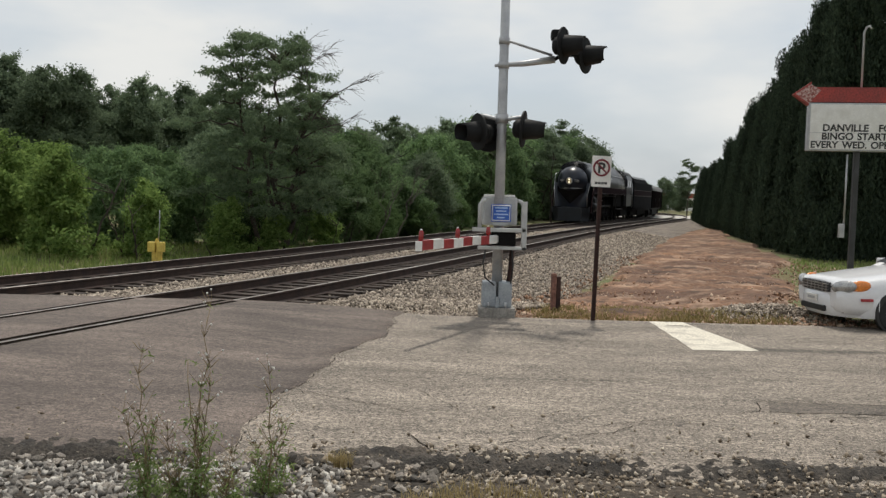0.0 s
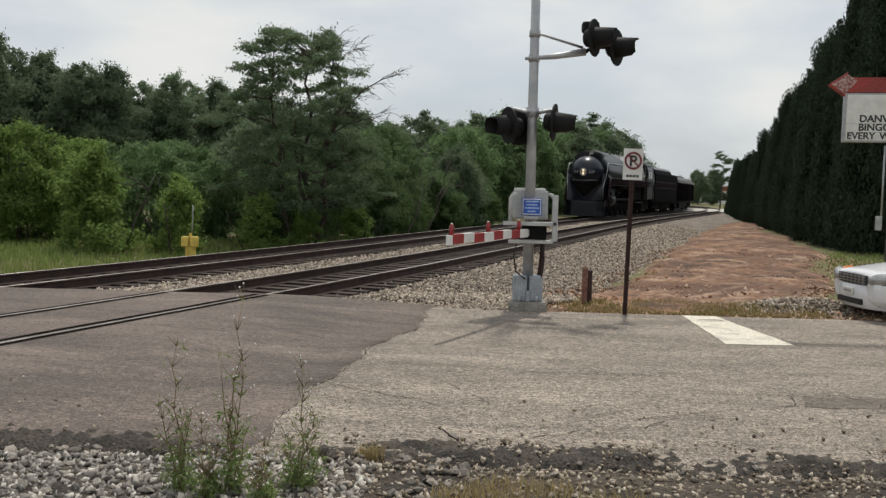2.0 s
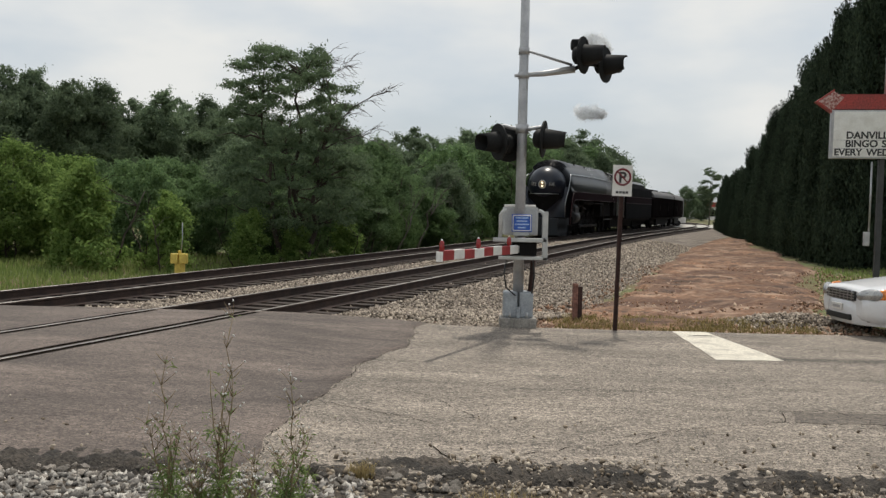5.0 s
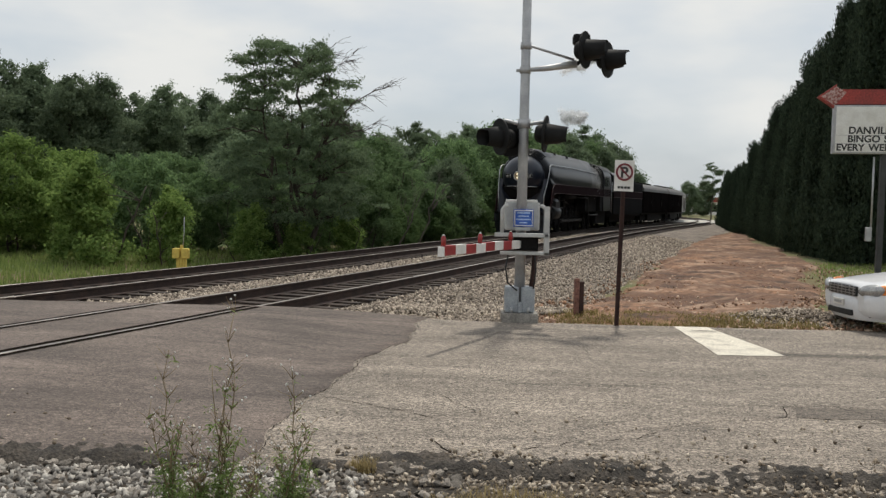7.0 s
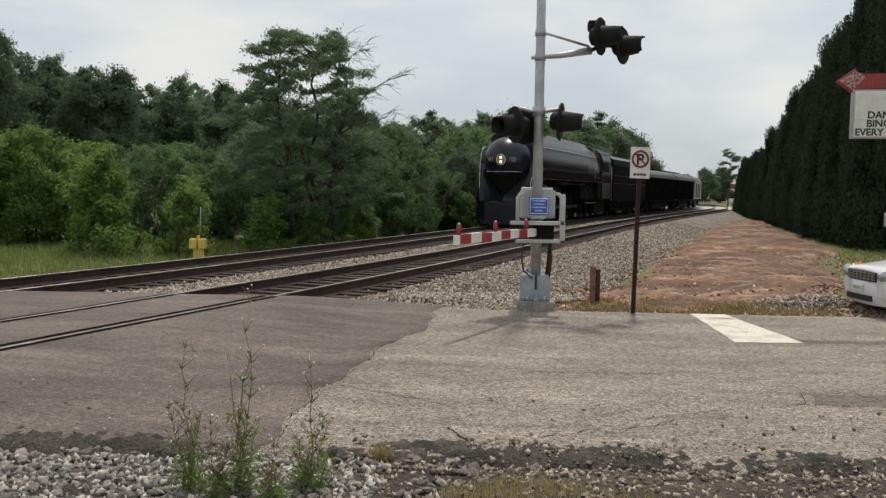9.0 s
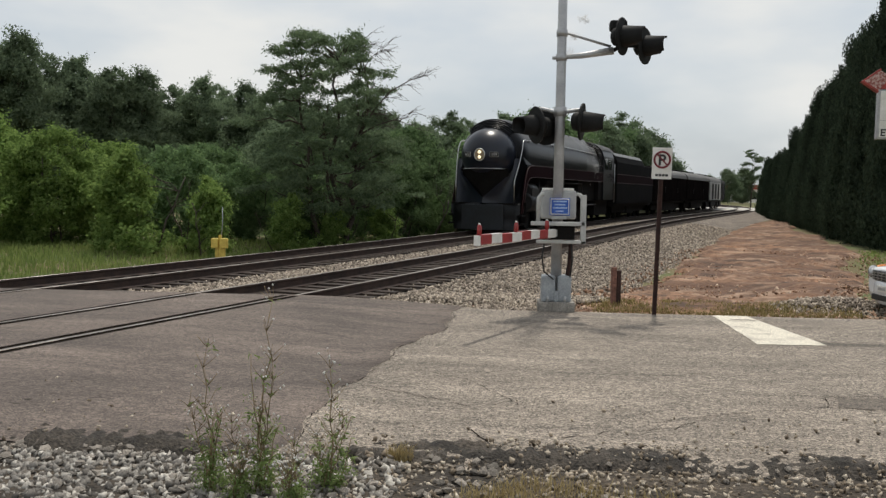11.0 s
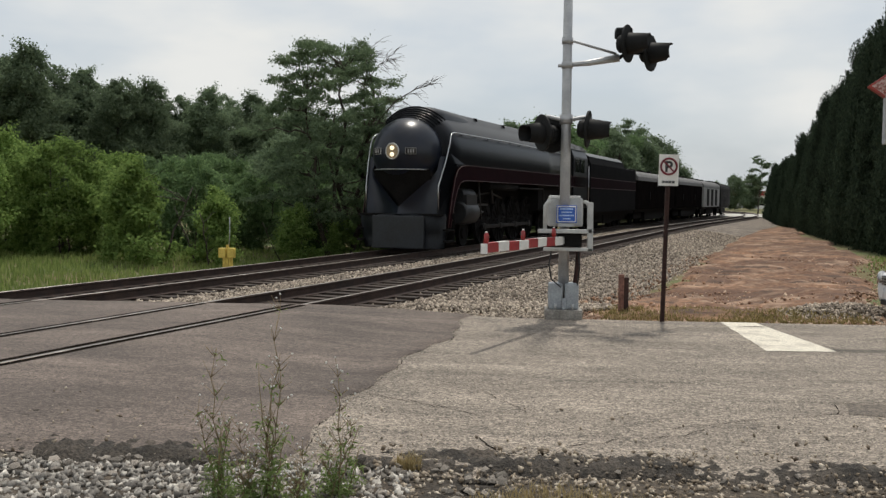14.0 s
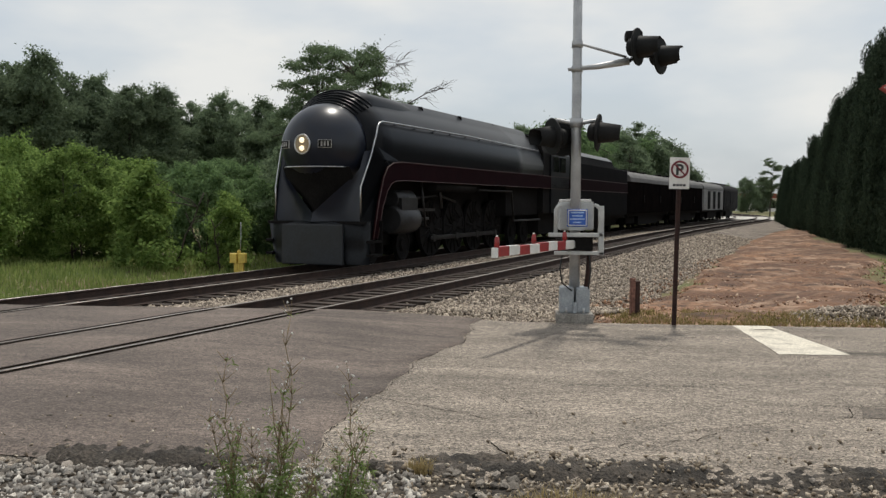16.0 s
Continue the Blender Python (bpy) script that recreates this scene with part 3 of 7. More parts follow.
def make_tree(name, seed, height, width, base, mat, leaves, size, clump, clumps, shape="round", stems=1, label="", category="tree", group="", flat=0.6, upright=0.0, slim=0.55):
    """A trunk with limbs that reach its clumps, and a crown of leaves."""
    rng = random.Random(seed)
    tree = empty(name, Matrix(), label=label, category=category, group=group)
    cs, rs, lines = [], [], []
    feet = [Vector((rng.uniform(-0.25, 0.25) * (stems > 1) * stems, rng.uniform(-0.25, 0.25) * (stems > 1) * stems, -0.3)) for _ in range(stems)]
    tops = []
    for f in feet:
        top = Vector((f.x * 2.5 + rng.uniform(-0.3, 0.3), f.y * 2.5 + rng.uniform(-0.3, 0.3), height * rng.uniform(0.62, 0.78)))
        pts = bend(f, top, rng, 0.03, 6)
        lines.append((pts, height * 0.013 / stems**0.5 + 0.01, 0.015))
        tops.append(pts)
    for k in range(clumps):
        u = (k + rng.random()) / clumps
        z = base + (height - base) * u
        if shape == "round":
            prof = max(0.02, 1 - (2 * (u**0.8) - 1) ** 2) ** 0.4 * rng.uniform(0.62, 1.15)
        elif shape == "cone":
            prof = (1 - u) ** 0.85 * rng.uniform(0.85, 1.12) + 0.03
        elif shape == "cone2":
            prof = (1 - u) ** 0.45 * rng.uniform(0.7, 1.1)
        elif shape == "crown":
            prof = (0.55 + 0.5 * smoothstep(0.25, 0.6, u)) * (1 - 0.45 * smoothstep(0.8, 1.0, u)) * rng.uniform(0.7, 1.1)
        elif shape == "vase":
            prof = 0.35 + 0.75 * math.sin(min(1, u * 1.05) * math.pi * 0.62) if u < 0.93 else 0.5
        else:
            prof = 1.0 - 0.5 * u
        ang = rng.uniform(0, 2 * math.pi)
        rad = width * 0.5 * prof * (0.25 + 0.75 * rng.random() ** 0.5)
        if shape == "cone":
            rad = width * 0.5 * prof * rng.uniform(0.6, 1.22)
        c = Vector((math.cos(ang) * rad, math.sin(ang) * rad, z + rng.uniform(-0.3, 0.3)))
        cs.append(c)
        rs.append(clump * rng.uniform(0.45, 1.4) * (0.75 if u > 0.85 else 1))
        if k % 4 == 0 and shape != "cone":
            pts = rng.choice(tops)
            j = min(len(pts) - 1, max(1, int(len(pts) * (c.z * 0.7) / pts[-1].z)))
            lines.append((bend(pts[j], pts[j].lerp(c, 0.85), rng, 0.1, 4), 0.003 * height + 0.006, 0.005))
    tr = new("trunk", branch_mesh(name + "_trunk", lines, M_BARK))
    tr.parent = tree
    cr = new("crown", leaf_mesh(name + "_crown", cs, rs, leaves, size, mat, seed, flat, upright, slim=slim))
    cr.parent = tree
    return tree


def bare_tree(name, seed, m, height, label):
    """Leafless limbs that fork three times."""
    rng = random.Random(seed)
    lines = []

    def fork(a, d, length, r, depth):
        b = a + d * length
        lines.append((bend(a, b, rng, 0.06, 4), r, r * 0.45))
        if depth == 0:
            return
        for k in range(3):
            nd = (d + Vector((rng.uniform(-0.8, 0.8), rng.uniform(-0.8, 0.8), rng.uniform(-0.35, 0.5)))).normalized()
            fork(a.lerp(b, rng.uniform(0.55, 1.0)), nd, length * rng.uniform(0.45, 0.7), r * 0.45, depth - 1)

    fork(Vector((0, 0, 0)), Vector((0.36, 0.0, 1)).normalized(), height * 0.55, 0.055, 4)
    ob = new(name, branch_mesh(name, lines, M_DEADWOOD))
    ob.matrix_basis = m
    return tagged(ob, label, "tree")


def place(tree, spots, rng):
    """Copies of a tree: (x, y, scale)."""
    first = True
    for x, y, s in spots:
        m = Matrix.Translation((x, y, ground_z(x, y))) @ Matrix.Rotation(rng.uniform(0, 6.28), 4, 'Z')
        if first:
            tree.matrix_basis = m
            tree.scale = (s, s, s)
            first = False
        else:
            o = copy_thing(tree, m)
            o.scale = (s, s, s * rng.uniform(0.93, 1.07))


def polar(bearing, dist):
    return dist * math.sin(radians(bearing)), dist * math.cos(radians(bearing))


prng = random.Random(5)
# dark wood behind the meadow
wood_a = make_tree("woodland_tree", 11, 12.5, 7.5, 0.6, L_DARK, 46000, 0.11, 0.7, 140, "cone2", label="tall dark green broadleaf tree at the wood's edge", group="woodland")
wood_b = make_tree("woodland_tree", 12, 12.0, 6.5, 0.6, L_DARK, 46000, 0.11, 0.68, 140, "round", label="tall dark green broadleaf tree at the wood's edge", group="woodland")
spots_a, spots_b = [], []
for k in range(24):
    b = -37 + k * 1.6 + prng.uniform(-0.5, 0.5)
    d = 66 + prng.uniform(-4, 5) + 0.25 * (b + 37)
    (spots_a if k % 2 else spots_b).append((*polar(b, d), prng.uniform(0.95, 1.06) * min(0.74 + 0.014 * (b + 37), 0.9 - 0.0082 * (b + 37))))
for k in range(16):
    b = -37 + k * 2.1 + prng.uniform(-1, 1)
    (spots_b if k % 2 else spots_a).append((*polar(b, 78 + prng.uniform(-3, 5)), prng.uniform(0.97, 1.08) * min(0.78 + 0.014 * (b + 37), 0.95 - 0.0104 * (b + 37))))
place(wood_a, spots_a, prng)
place(wood_b, spots_b, prng)
# bright young trees at the meadow
light_a = make_tree("young_tree", 21, 5.0, 5.4, 0.1, L_LIGHT, 30000, 0.075, 0.42, 105, "round", 3, label="bushy young tree with bright green leaves", group="young trees")
place(light_a, [(*polar(-27.3, 32.5), 0.72), (*polar(-24.6, 35), 0.7), (*polar(-33.5, 31), 0.72), (*polar(-30.6, 35), 0.8)], prng)
mid_a = make_tree("scrub_tree", 22, 5.0, 4.6, 0.05, L_MID, 28000, 0.075, 0.42, 100, "round", 3, label="mid green scrubby tree beside the railway", group="scrub trees")
place(mid_a, [(*polar(-20.1, 33.5), 0.66), (*polar(-16.6, 34), 0.58), (*polar(-13.0, 36), 0.6), (*polar(-7.6, 43), 0.95), (*polar(-5.2, 45), 0.8), (*polar(-4.0, 50), 0.72),
              (*polar(-0.8, 56), 1.05), (*polar(1.2, 62), 1.25), (*polar(-6.6, 38), 0.62), (*polar(3.0, 72), 1.5), (*polar(-12.2, 40), 0.85),
              (*polar(4.6, 84), 1.55), (*polar(-2.2, 47), 0.6), (*polar(2.2, 78), 1.6), (*polar(6.0, 92), 1.75), (*polar(-18.5, 44), 0.75), (*polar(-23, 43), 0.75)], prng)
light_b = make_tree("thicket_bush", 27, 4.6, 4.4, 0.05, L_THICKET, 22000, 0.07, 0.42, 80, "round", 3, label="leafy green bush at the trackside thicket", category="bush", group="thicket")
sap = make_tree("sapling", 23, 2.6, 2.0, 0.05, L_LIGHT, 7000, 0.06, 0.24, 46, "cone2", 2, label="small bright green sapling in the grass", group="saplings")
place(light_b, [(*polar(-6.3, 39), 0.62), (*polar(-9.4, 36.5), 0.42), (*polar(-12.4, 33), 0.44), (*polar(-3.9, 41), 0.4), (*polar(-1.4, 46), 0.42), (*polar(0.6, 52), 0.5)], prng)
place(sap, [(*polar(-23.2, 28), 1.15), (*polar(-18.6, 28.5), 0.85), (*polar(-13.5, 30), 0.75), (*polar(-10.5, 31), 0.6), (*polar(-7.5, 33), 0.7)], prng)
dark_b = make_tree("trackside_tree", 24, 8.5, 6.5, 0.5, L_DARK, 26000, 0.12, 0.65, 110, "round", label="dark green tree beyond the railway", group="trackside trees")
place(dark_b, [(*polar(6.5, 88), 1.0), (*polar(8.2, 96), 1.06), (*polar(9.6, 104), 0.95), (*polar(5.0, 96), 1.05), (*polar(3.5, 84), 0.85), (*polar(-4.9, 58), 0.52), (*polar(0.5, 72), 0.8), (*polar(-5.9, 52), 0.66), (*polar(-9.0, 46), 0.62), (*polar(-2.2, 55), 0.5), (*polar(-14.5, 48), 0.62), (*polar(-1.0, 50), 0.5),
               (*polar(10.6, 112), 0.7), (*polar(13.0, 190), 0.62), (*polar(14.0, 200), 0.82), (*polar(14.9, 210), 0.86), (*polar(16.4, 210), 0.8), (*polar(17.6, 210), 0.9), (*polar(12.0, 180), 0.6)], prng)
# paler trees past the locust
for bb, dd, ss in ((-6.1, 45, 0.98), (-7.2, 43, 0.88), (-5.1, 47, 0.78)):
    bx, by = polar(bb, dd)
    copy_thing(mid_a, Matrix.Translation((bx, by, ground_z(bx, by))) @ Matrix.Rotation(prng.uniform(0, 6.28), 4, "Z")).scale = (ss, ss, ss)
# the large locust tree: stems that fork into flat, feathery sprays in tiers, and one bare limb


def locust(x, y):
    rng = random.Random(31)
    tree = empty("locust_tree", Matrix.Translation((x, y, ground_z(x, y))), label="large spreading dark green locust tree beside the track", category="tree")
    lines, cs, rs = [], [], []
    stems = []
    for fx, tx, tz in ((-0.25, -1.0, 6.0), (0.05, 0.3, 6.7), (0.45, 1.3, 6.0), (0.2, -0.3, 4.6)):
        pts = bend((fx, rng.uniform(-0.3, 0.3), -0.3), (tx, rng.uniform(-0.7, 0.7), tz), rng, 0.035, 8)
        lines.append((pts, 0.12, 0.03))
        stems.append(pts)

    def spray(c, w, tilt, n):
        pts = min((p for st in stems for p in st), key=lambda p: (p - c).length + 1.2 * max(0.0, p.z - c.z + 0.5))
        lines.append((bend(pts, c, rng, 0.09, 5), 0.035, 0.008))
        for _ in range(n):
            a, q = rng.uniform(0, 6.28), w * rng.random() ** 0.5
            d = Vector((math.cos(a) * q, math.sin(a) * q, 0))
            d.z = tilt[0] * d.x + tilt[1] * d.y - 0.22 * q * q / w + rng.uniform(-0.05, 0.05)
            cs.append(c + d)
            rs.append(rng.uniform(0.15, 0.27))

    # upper crown: open tiers with sky between them
    for k in range(44):
        u = (k + rng.random()) / 44
        z = 4.3 + 3.5 * u
        half = 2.85 * (1 - 0.62 * max(0.0, u - 0.35) ** 1.3 / 0.57)
        a = k * 2.4
        r = half * rng.uniform(0.45, 1.0)
        cx = math.cos(a) * r - 0.1
        z -= 0.16 * max(0.0, cx) ** 1.2
        spray(Vector((cx, math.sin(a) * r, z)), rng.uniform(0.45, 0.85), (0.12 * math.cos(a) + rng.uniform(-0.2, 0.2), rng.uniform(-0.2, 0.2)), 13)
    # skirt: denser, darker boughs hanging round the stems
    for k in range(46):
        u = (k + rng.random()) / 46
        a = k * 2.4
        r = (2.2 + 0.8 * math.sin(u * 3.0)) * rng.uniform(0.45, 1.0)
        spray(Vector((math.cos(a) * r - 0.15, math.sin(a) * r, 1.5 + 2.8 * u)), rng.uniform(0.5, 0.85), (-0.15 * math.cos(a), rng.uniform(-0.25, 0.25)), 12)
    new("trunk", branch_mesh("locust_trunk", lines, M_BARK)).parent = tree
    new("crown", leaf_mesh("locust_crown", cs, rs, 78000, 0.05, L_BIG, 31, 0.3, slim=0.4)).parent = tree
    # bare limb arching out of the crown
    limbs = [([Vector(p) for p in ((1.0, -0.1, 3.0), (1.55, -0.2, 3.9), (2.05, -0.25, 4.75), (2.6, -0.3, 5.35), (3.3, -0.3, 5.75), (3.95, -0.3, 5.95))], 0.045, 0.01),
             ([Vector(p) for p in ((1.5, -0.2, 3.8), (2.1, -0.3, 4.15), (2.8, -0.35, 4.35), (3.4, -0.35, 4.15))], 0.035, 0.008),
             ([Vector(p) for p in ((1.2, -0.2, 3.3), (1.6, -0.3, 4.4), (1.75, -0.3, 5.3))], 0.03, 0.008),
             ([Vector(p) for p in ((1.35, -0.1, 5.4), (1.5, -0.1, 6.3), (1.45, -0.1, 7.2))], 0.025, 0.006),
             ([Vector(p) for p in ((1.5, -0.1, 6.0), (1.9, -0.1, 6.6), (2.3, -0.1, 6.85))], 0.02, 0.005)]
    limbs = [([q + Vector((-0.45, 0, 0.3)) for q in pts], r0, r1) for pts, r0, r1 in limbs]
    for pts, r0, _ in list(limbs):
        for _ in range(24 if len(pts) > 5 else 9):
            i = rng.randrange(1, len(pts) - 1) if len(pts) > 3 else 1
            a = pts[i].lerp(pts[i + 1], rng.random())
            b = a + Vector((rng.uniform(0.15, 0.8), rng.uniform(-0.3, 0.3), rng.uniform(-0.35, 0.45)))
            limbs.append((bend(a, b, rng, 0.1, 4), 0.011, 0.004))
            for _ in range(2):
                limbs.append((bend(a.lerp(b, rng.uniform(0.4, 0.9)), b + Vector((rng.uniform(0, 0.4), rng.uniform(-0.2, 0.2), rng.uniform(-0.4, 0.2))), rng, 0.1, 3), 0.008, 0.003))
    limb = new("bare_limb", branch_mesh("locust_bare_limb", limbs, M_DEADWOOD))
    limb.parent = tree
    limb["label"] = "leafless grey dead limb"


locust(*polar(-10.9, 32.5))
for bb, dd, hh, sd in ((-3.0, 44, 4.6, 5), (-4.3, 40, 3.6, 8)):
    bx, by = polar(bb, dd)
    bare_tree("bare_tree", sd, Matrix.Translation((bx, by, ground_z(bx, by) - 0.1)), hh, "leafless grey dead tree among green scrub")
pine = make_tree("pine", 26, 9.0, 3.6, 4.0, L_DARK, 7000, 0.09, 0.42, 26, "oval", label="tall thin dark pine above the scrub", group="pines", flat=0.32)
place(pine, [(*polar(-3.5, 60), 0.78), (*polar(-0.4, 70), 0.82), (*polar(15.35, 150), 1.08), (*polar(7.0, 80), 0.98)], prng)

# cypress hedge


def cypress(seed, height, width, leaves):
    """A column of pointed plumes that stand off its sides, from the ground to a spiky top."""
    rng = random.Random(seed)
    tree = empty("hedge_cypress", Matrix(), label="tall dark evergreen cypress in a dense hedge row", category="tree", group="hedge")
    cs, rs = [], []
    for k in range(150):
        u = ((k + rng.random()) / 150) ** 1.1
        prof = (1 - u) ** 0.62 * rng.uniform(0.72, 1.12) + 0.04
        ang = k * 2.4 + rng.uniform(-0.5, 0.5)
        rad = width * 0.5 * prof
        root = Vector((math.cos(ang) * rad * 0.7, math.sin(ang) * rad * 0.7, height * u * 0.95))
        out = Vector((math.cos(ang) * 0.55, math.sin(ang) * 0.55, 1.0)).normalized()
        size = rng.uniform(0.55, 1.15) * (1.0 - 0.35 * u)
        for f, r in ((0.0, 0.42), (0.45, 0.3), (0.85, 0.19), (1.15, 0.1)):
            cs.append(root + out * (size * f * 1.1))
            rs.append(r * size)
    trunk = new("trunk", branch_mesh("cypress_trunk", [([Vector((0, 0, -0.3)), Vector((0.05, 0, height * 0.45)), Vector((0, 0, height * 0.85))], 0.16, 0.03)], M_BARK))
    trunk.parent = tree
    crown = new("crown", leaf_mesh("cypress_crown", cs, rs, leaves, 0.078, L_HEDGE, seed, 1.25, 1.3, slim=0.26))
    crown.parent = tree
    return tree


HEDGE_TOP = [(38, 11.9), (44, 11.6), (52, 10.9), (64, 8.9), (80, 6.7), (102, 5.7)]


def hedge_top(y):
    for (y0, h0), (y1, h1) in zip(HEDGE_TOP, HEDGE_TOP[1:]):
        if y <= y1:
            return h0 + (h1 - h0) * (y - y0) / (y1 - y0)
    return HEDGE_TOP[-1][1]


cypresses = [cypress(41, 10.0, 3.5, 70000), cypress(42, 10.0, 3.3, 70000), cypress(43, 10.0, 3.7, 70000)]
hedge_spots = [[], [], []]
for k in range(36):
    y = 39 + 62 * (k / 35) ** 1.1
    hedge_spots[k % 3].append((17.5 + 0.19 * (y - 39) + prng.uniform(-0.35, 0.25), y, 0.1 * hedge_top(y) * prng.uniform(0.88, 1.1)))
for k in range(14):
    hedge_spots[k % 3].append((18.5 + 1.25 * k, 38.4 - 0.3 * k + prng.uniform(-0.4, 0.4), prng.uniform(1.2, 1.4) + 0.01 * k))
for tree, spots in zip(cypresses, hedge_spots):
    place(tree, spots, prng)

# ================= the train =================
# Each vehicle's space: x back from its front along the track, y to the far side, z up from the rail's top.
TRAIN_OFF = SPACING
NOSE_ROWS = [(0, 65.9), (2, 60.2), (4, 54.4), (7, 45.5), (9, 39.5), (12, 30.5), (14, 24.7), (16, 18.86)]


def nose_at(t):
    """How far along the track the engine's headlight stands at t."""
    rows = NOSE_ROWS
    for (t0, a0), (t1, a1) in zip(rows, rows[1:]):
        if t <= t1:
            return a0 + (a1 - a0) * (t - t0) / (t1 - t0)
    return rows[-1][1]


def ngon(bm, pts, slot=0):
    f = bm.faces.new([bm.verts.new(p) for p in pts])
    f.material_index = slot
    return f


def boiler_section(x, r=1.42, zc=3.12, hump=0.16, low=2.82):
    """Half-round casing with the low ridge along its top."""
    pts = []
    n = 28
    a0 = math.asin((low - zc) / r)
    for k in range(n + 1):
        a = a0 + (math.pi - 2 * a0) * k / n
        y, z = r * math.cos(a), zc + r * math.sin(a)
        if abs(y) < 0.78:
            z += hump * smoothstep(0.78, 0.5, abs(y))
        pts.append((x, y, z))
    w = min(1.35, 0.96 * r)
    return pts + [(x, -w, 2.35), (x, w, 2.35)]


def wheel_mesh(r, width=0.13, gauge=0.72):
    """A wheelset: axle, and a tyre, web and hub each side."""
    bm = bmesh.new()
    tube(bm, [(0, -gauge, 0), (0, gauge, 0)], 0.09, 10)
    for s in (-1, 1):
        y = s * gauge
        prof = [(r, -width / 2), (r, width / 2), (r - 0.06, width / 2), (r - 0.08, width / 2 - 0.03), (0.2, width / 2 - 0.05), (0.17, width / 2 + 0.02),
                (0.0, width / 2 + 0.02)]
        rings = []
        n = 32
        for rr, yy in prof:
            rings.append([bm.verts.new((rr * math.cos(2 * math.pi * k / n), y + s * yy, rr * math.sin(2 * math.pi * k / n))) for k in range(n)] if rr else None)
        for a, b in zip(rings, rings[1:]):
            if b is None:
                bm.faces.new(a)
                continue
            for k in range(n):
                bm.faces.new((a[k], a[(k + 1) % n], b[(k + 1) % n], b[k]))
    return bm


WHEELS = []     # (part, x, radius)
SPOKES = {}     # one mesh for each radius


def wheelset(parent, x, r, spokes=0, name="wheelset"):
    ob = part(name, wheel_mesh(r), M_SOOT, parent, at=pose(x, 0, r))
    if spokes:
        if r not in SPOKES:
            bm = bmesh.new()
            tube(bm, [(0.16, 0, 0), (r - 0.06, 0, 0)], [0.05, 0.032], 5)
            SPOKES[r] = bpy.data.meshes.new("spoke")
            bm.to_mesh(SPOKES[r])
            bm.free()
            SPOKES[r].materials.append(M_SOOT)
        for s in (-1, 1):
            for k in range(spokes):
                sp = new("spoke", SPOKES[r])
                sp.parent = ob
                sp.matrix_basis = Matrix.Translation((0, s * 0.76, 0)) @ Matrix.Rotation(2 * math.pi * k / spokes, 4, 'Y')
            bm = bmesh.new()
            box(bm, -0.3, 0.3, s * 0.78 - 0.03, s * 0.78 + 0.03, -r + 0.09, -r * 0.55, 0.02)
            part("counterweight", bm, M_SOOT, ob)
    WHEELS.append((ob, x, r))
    return ob


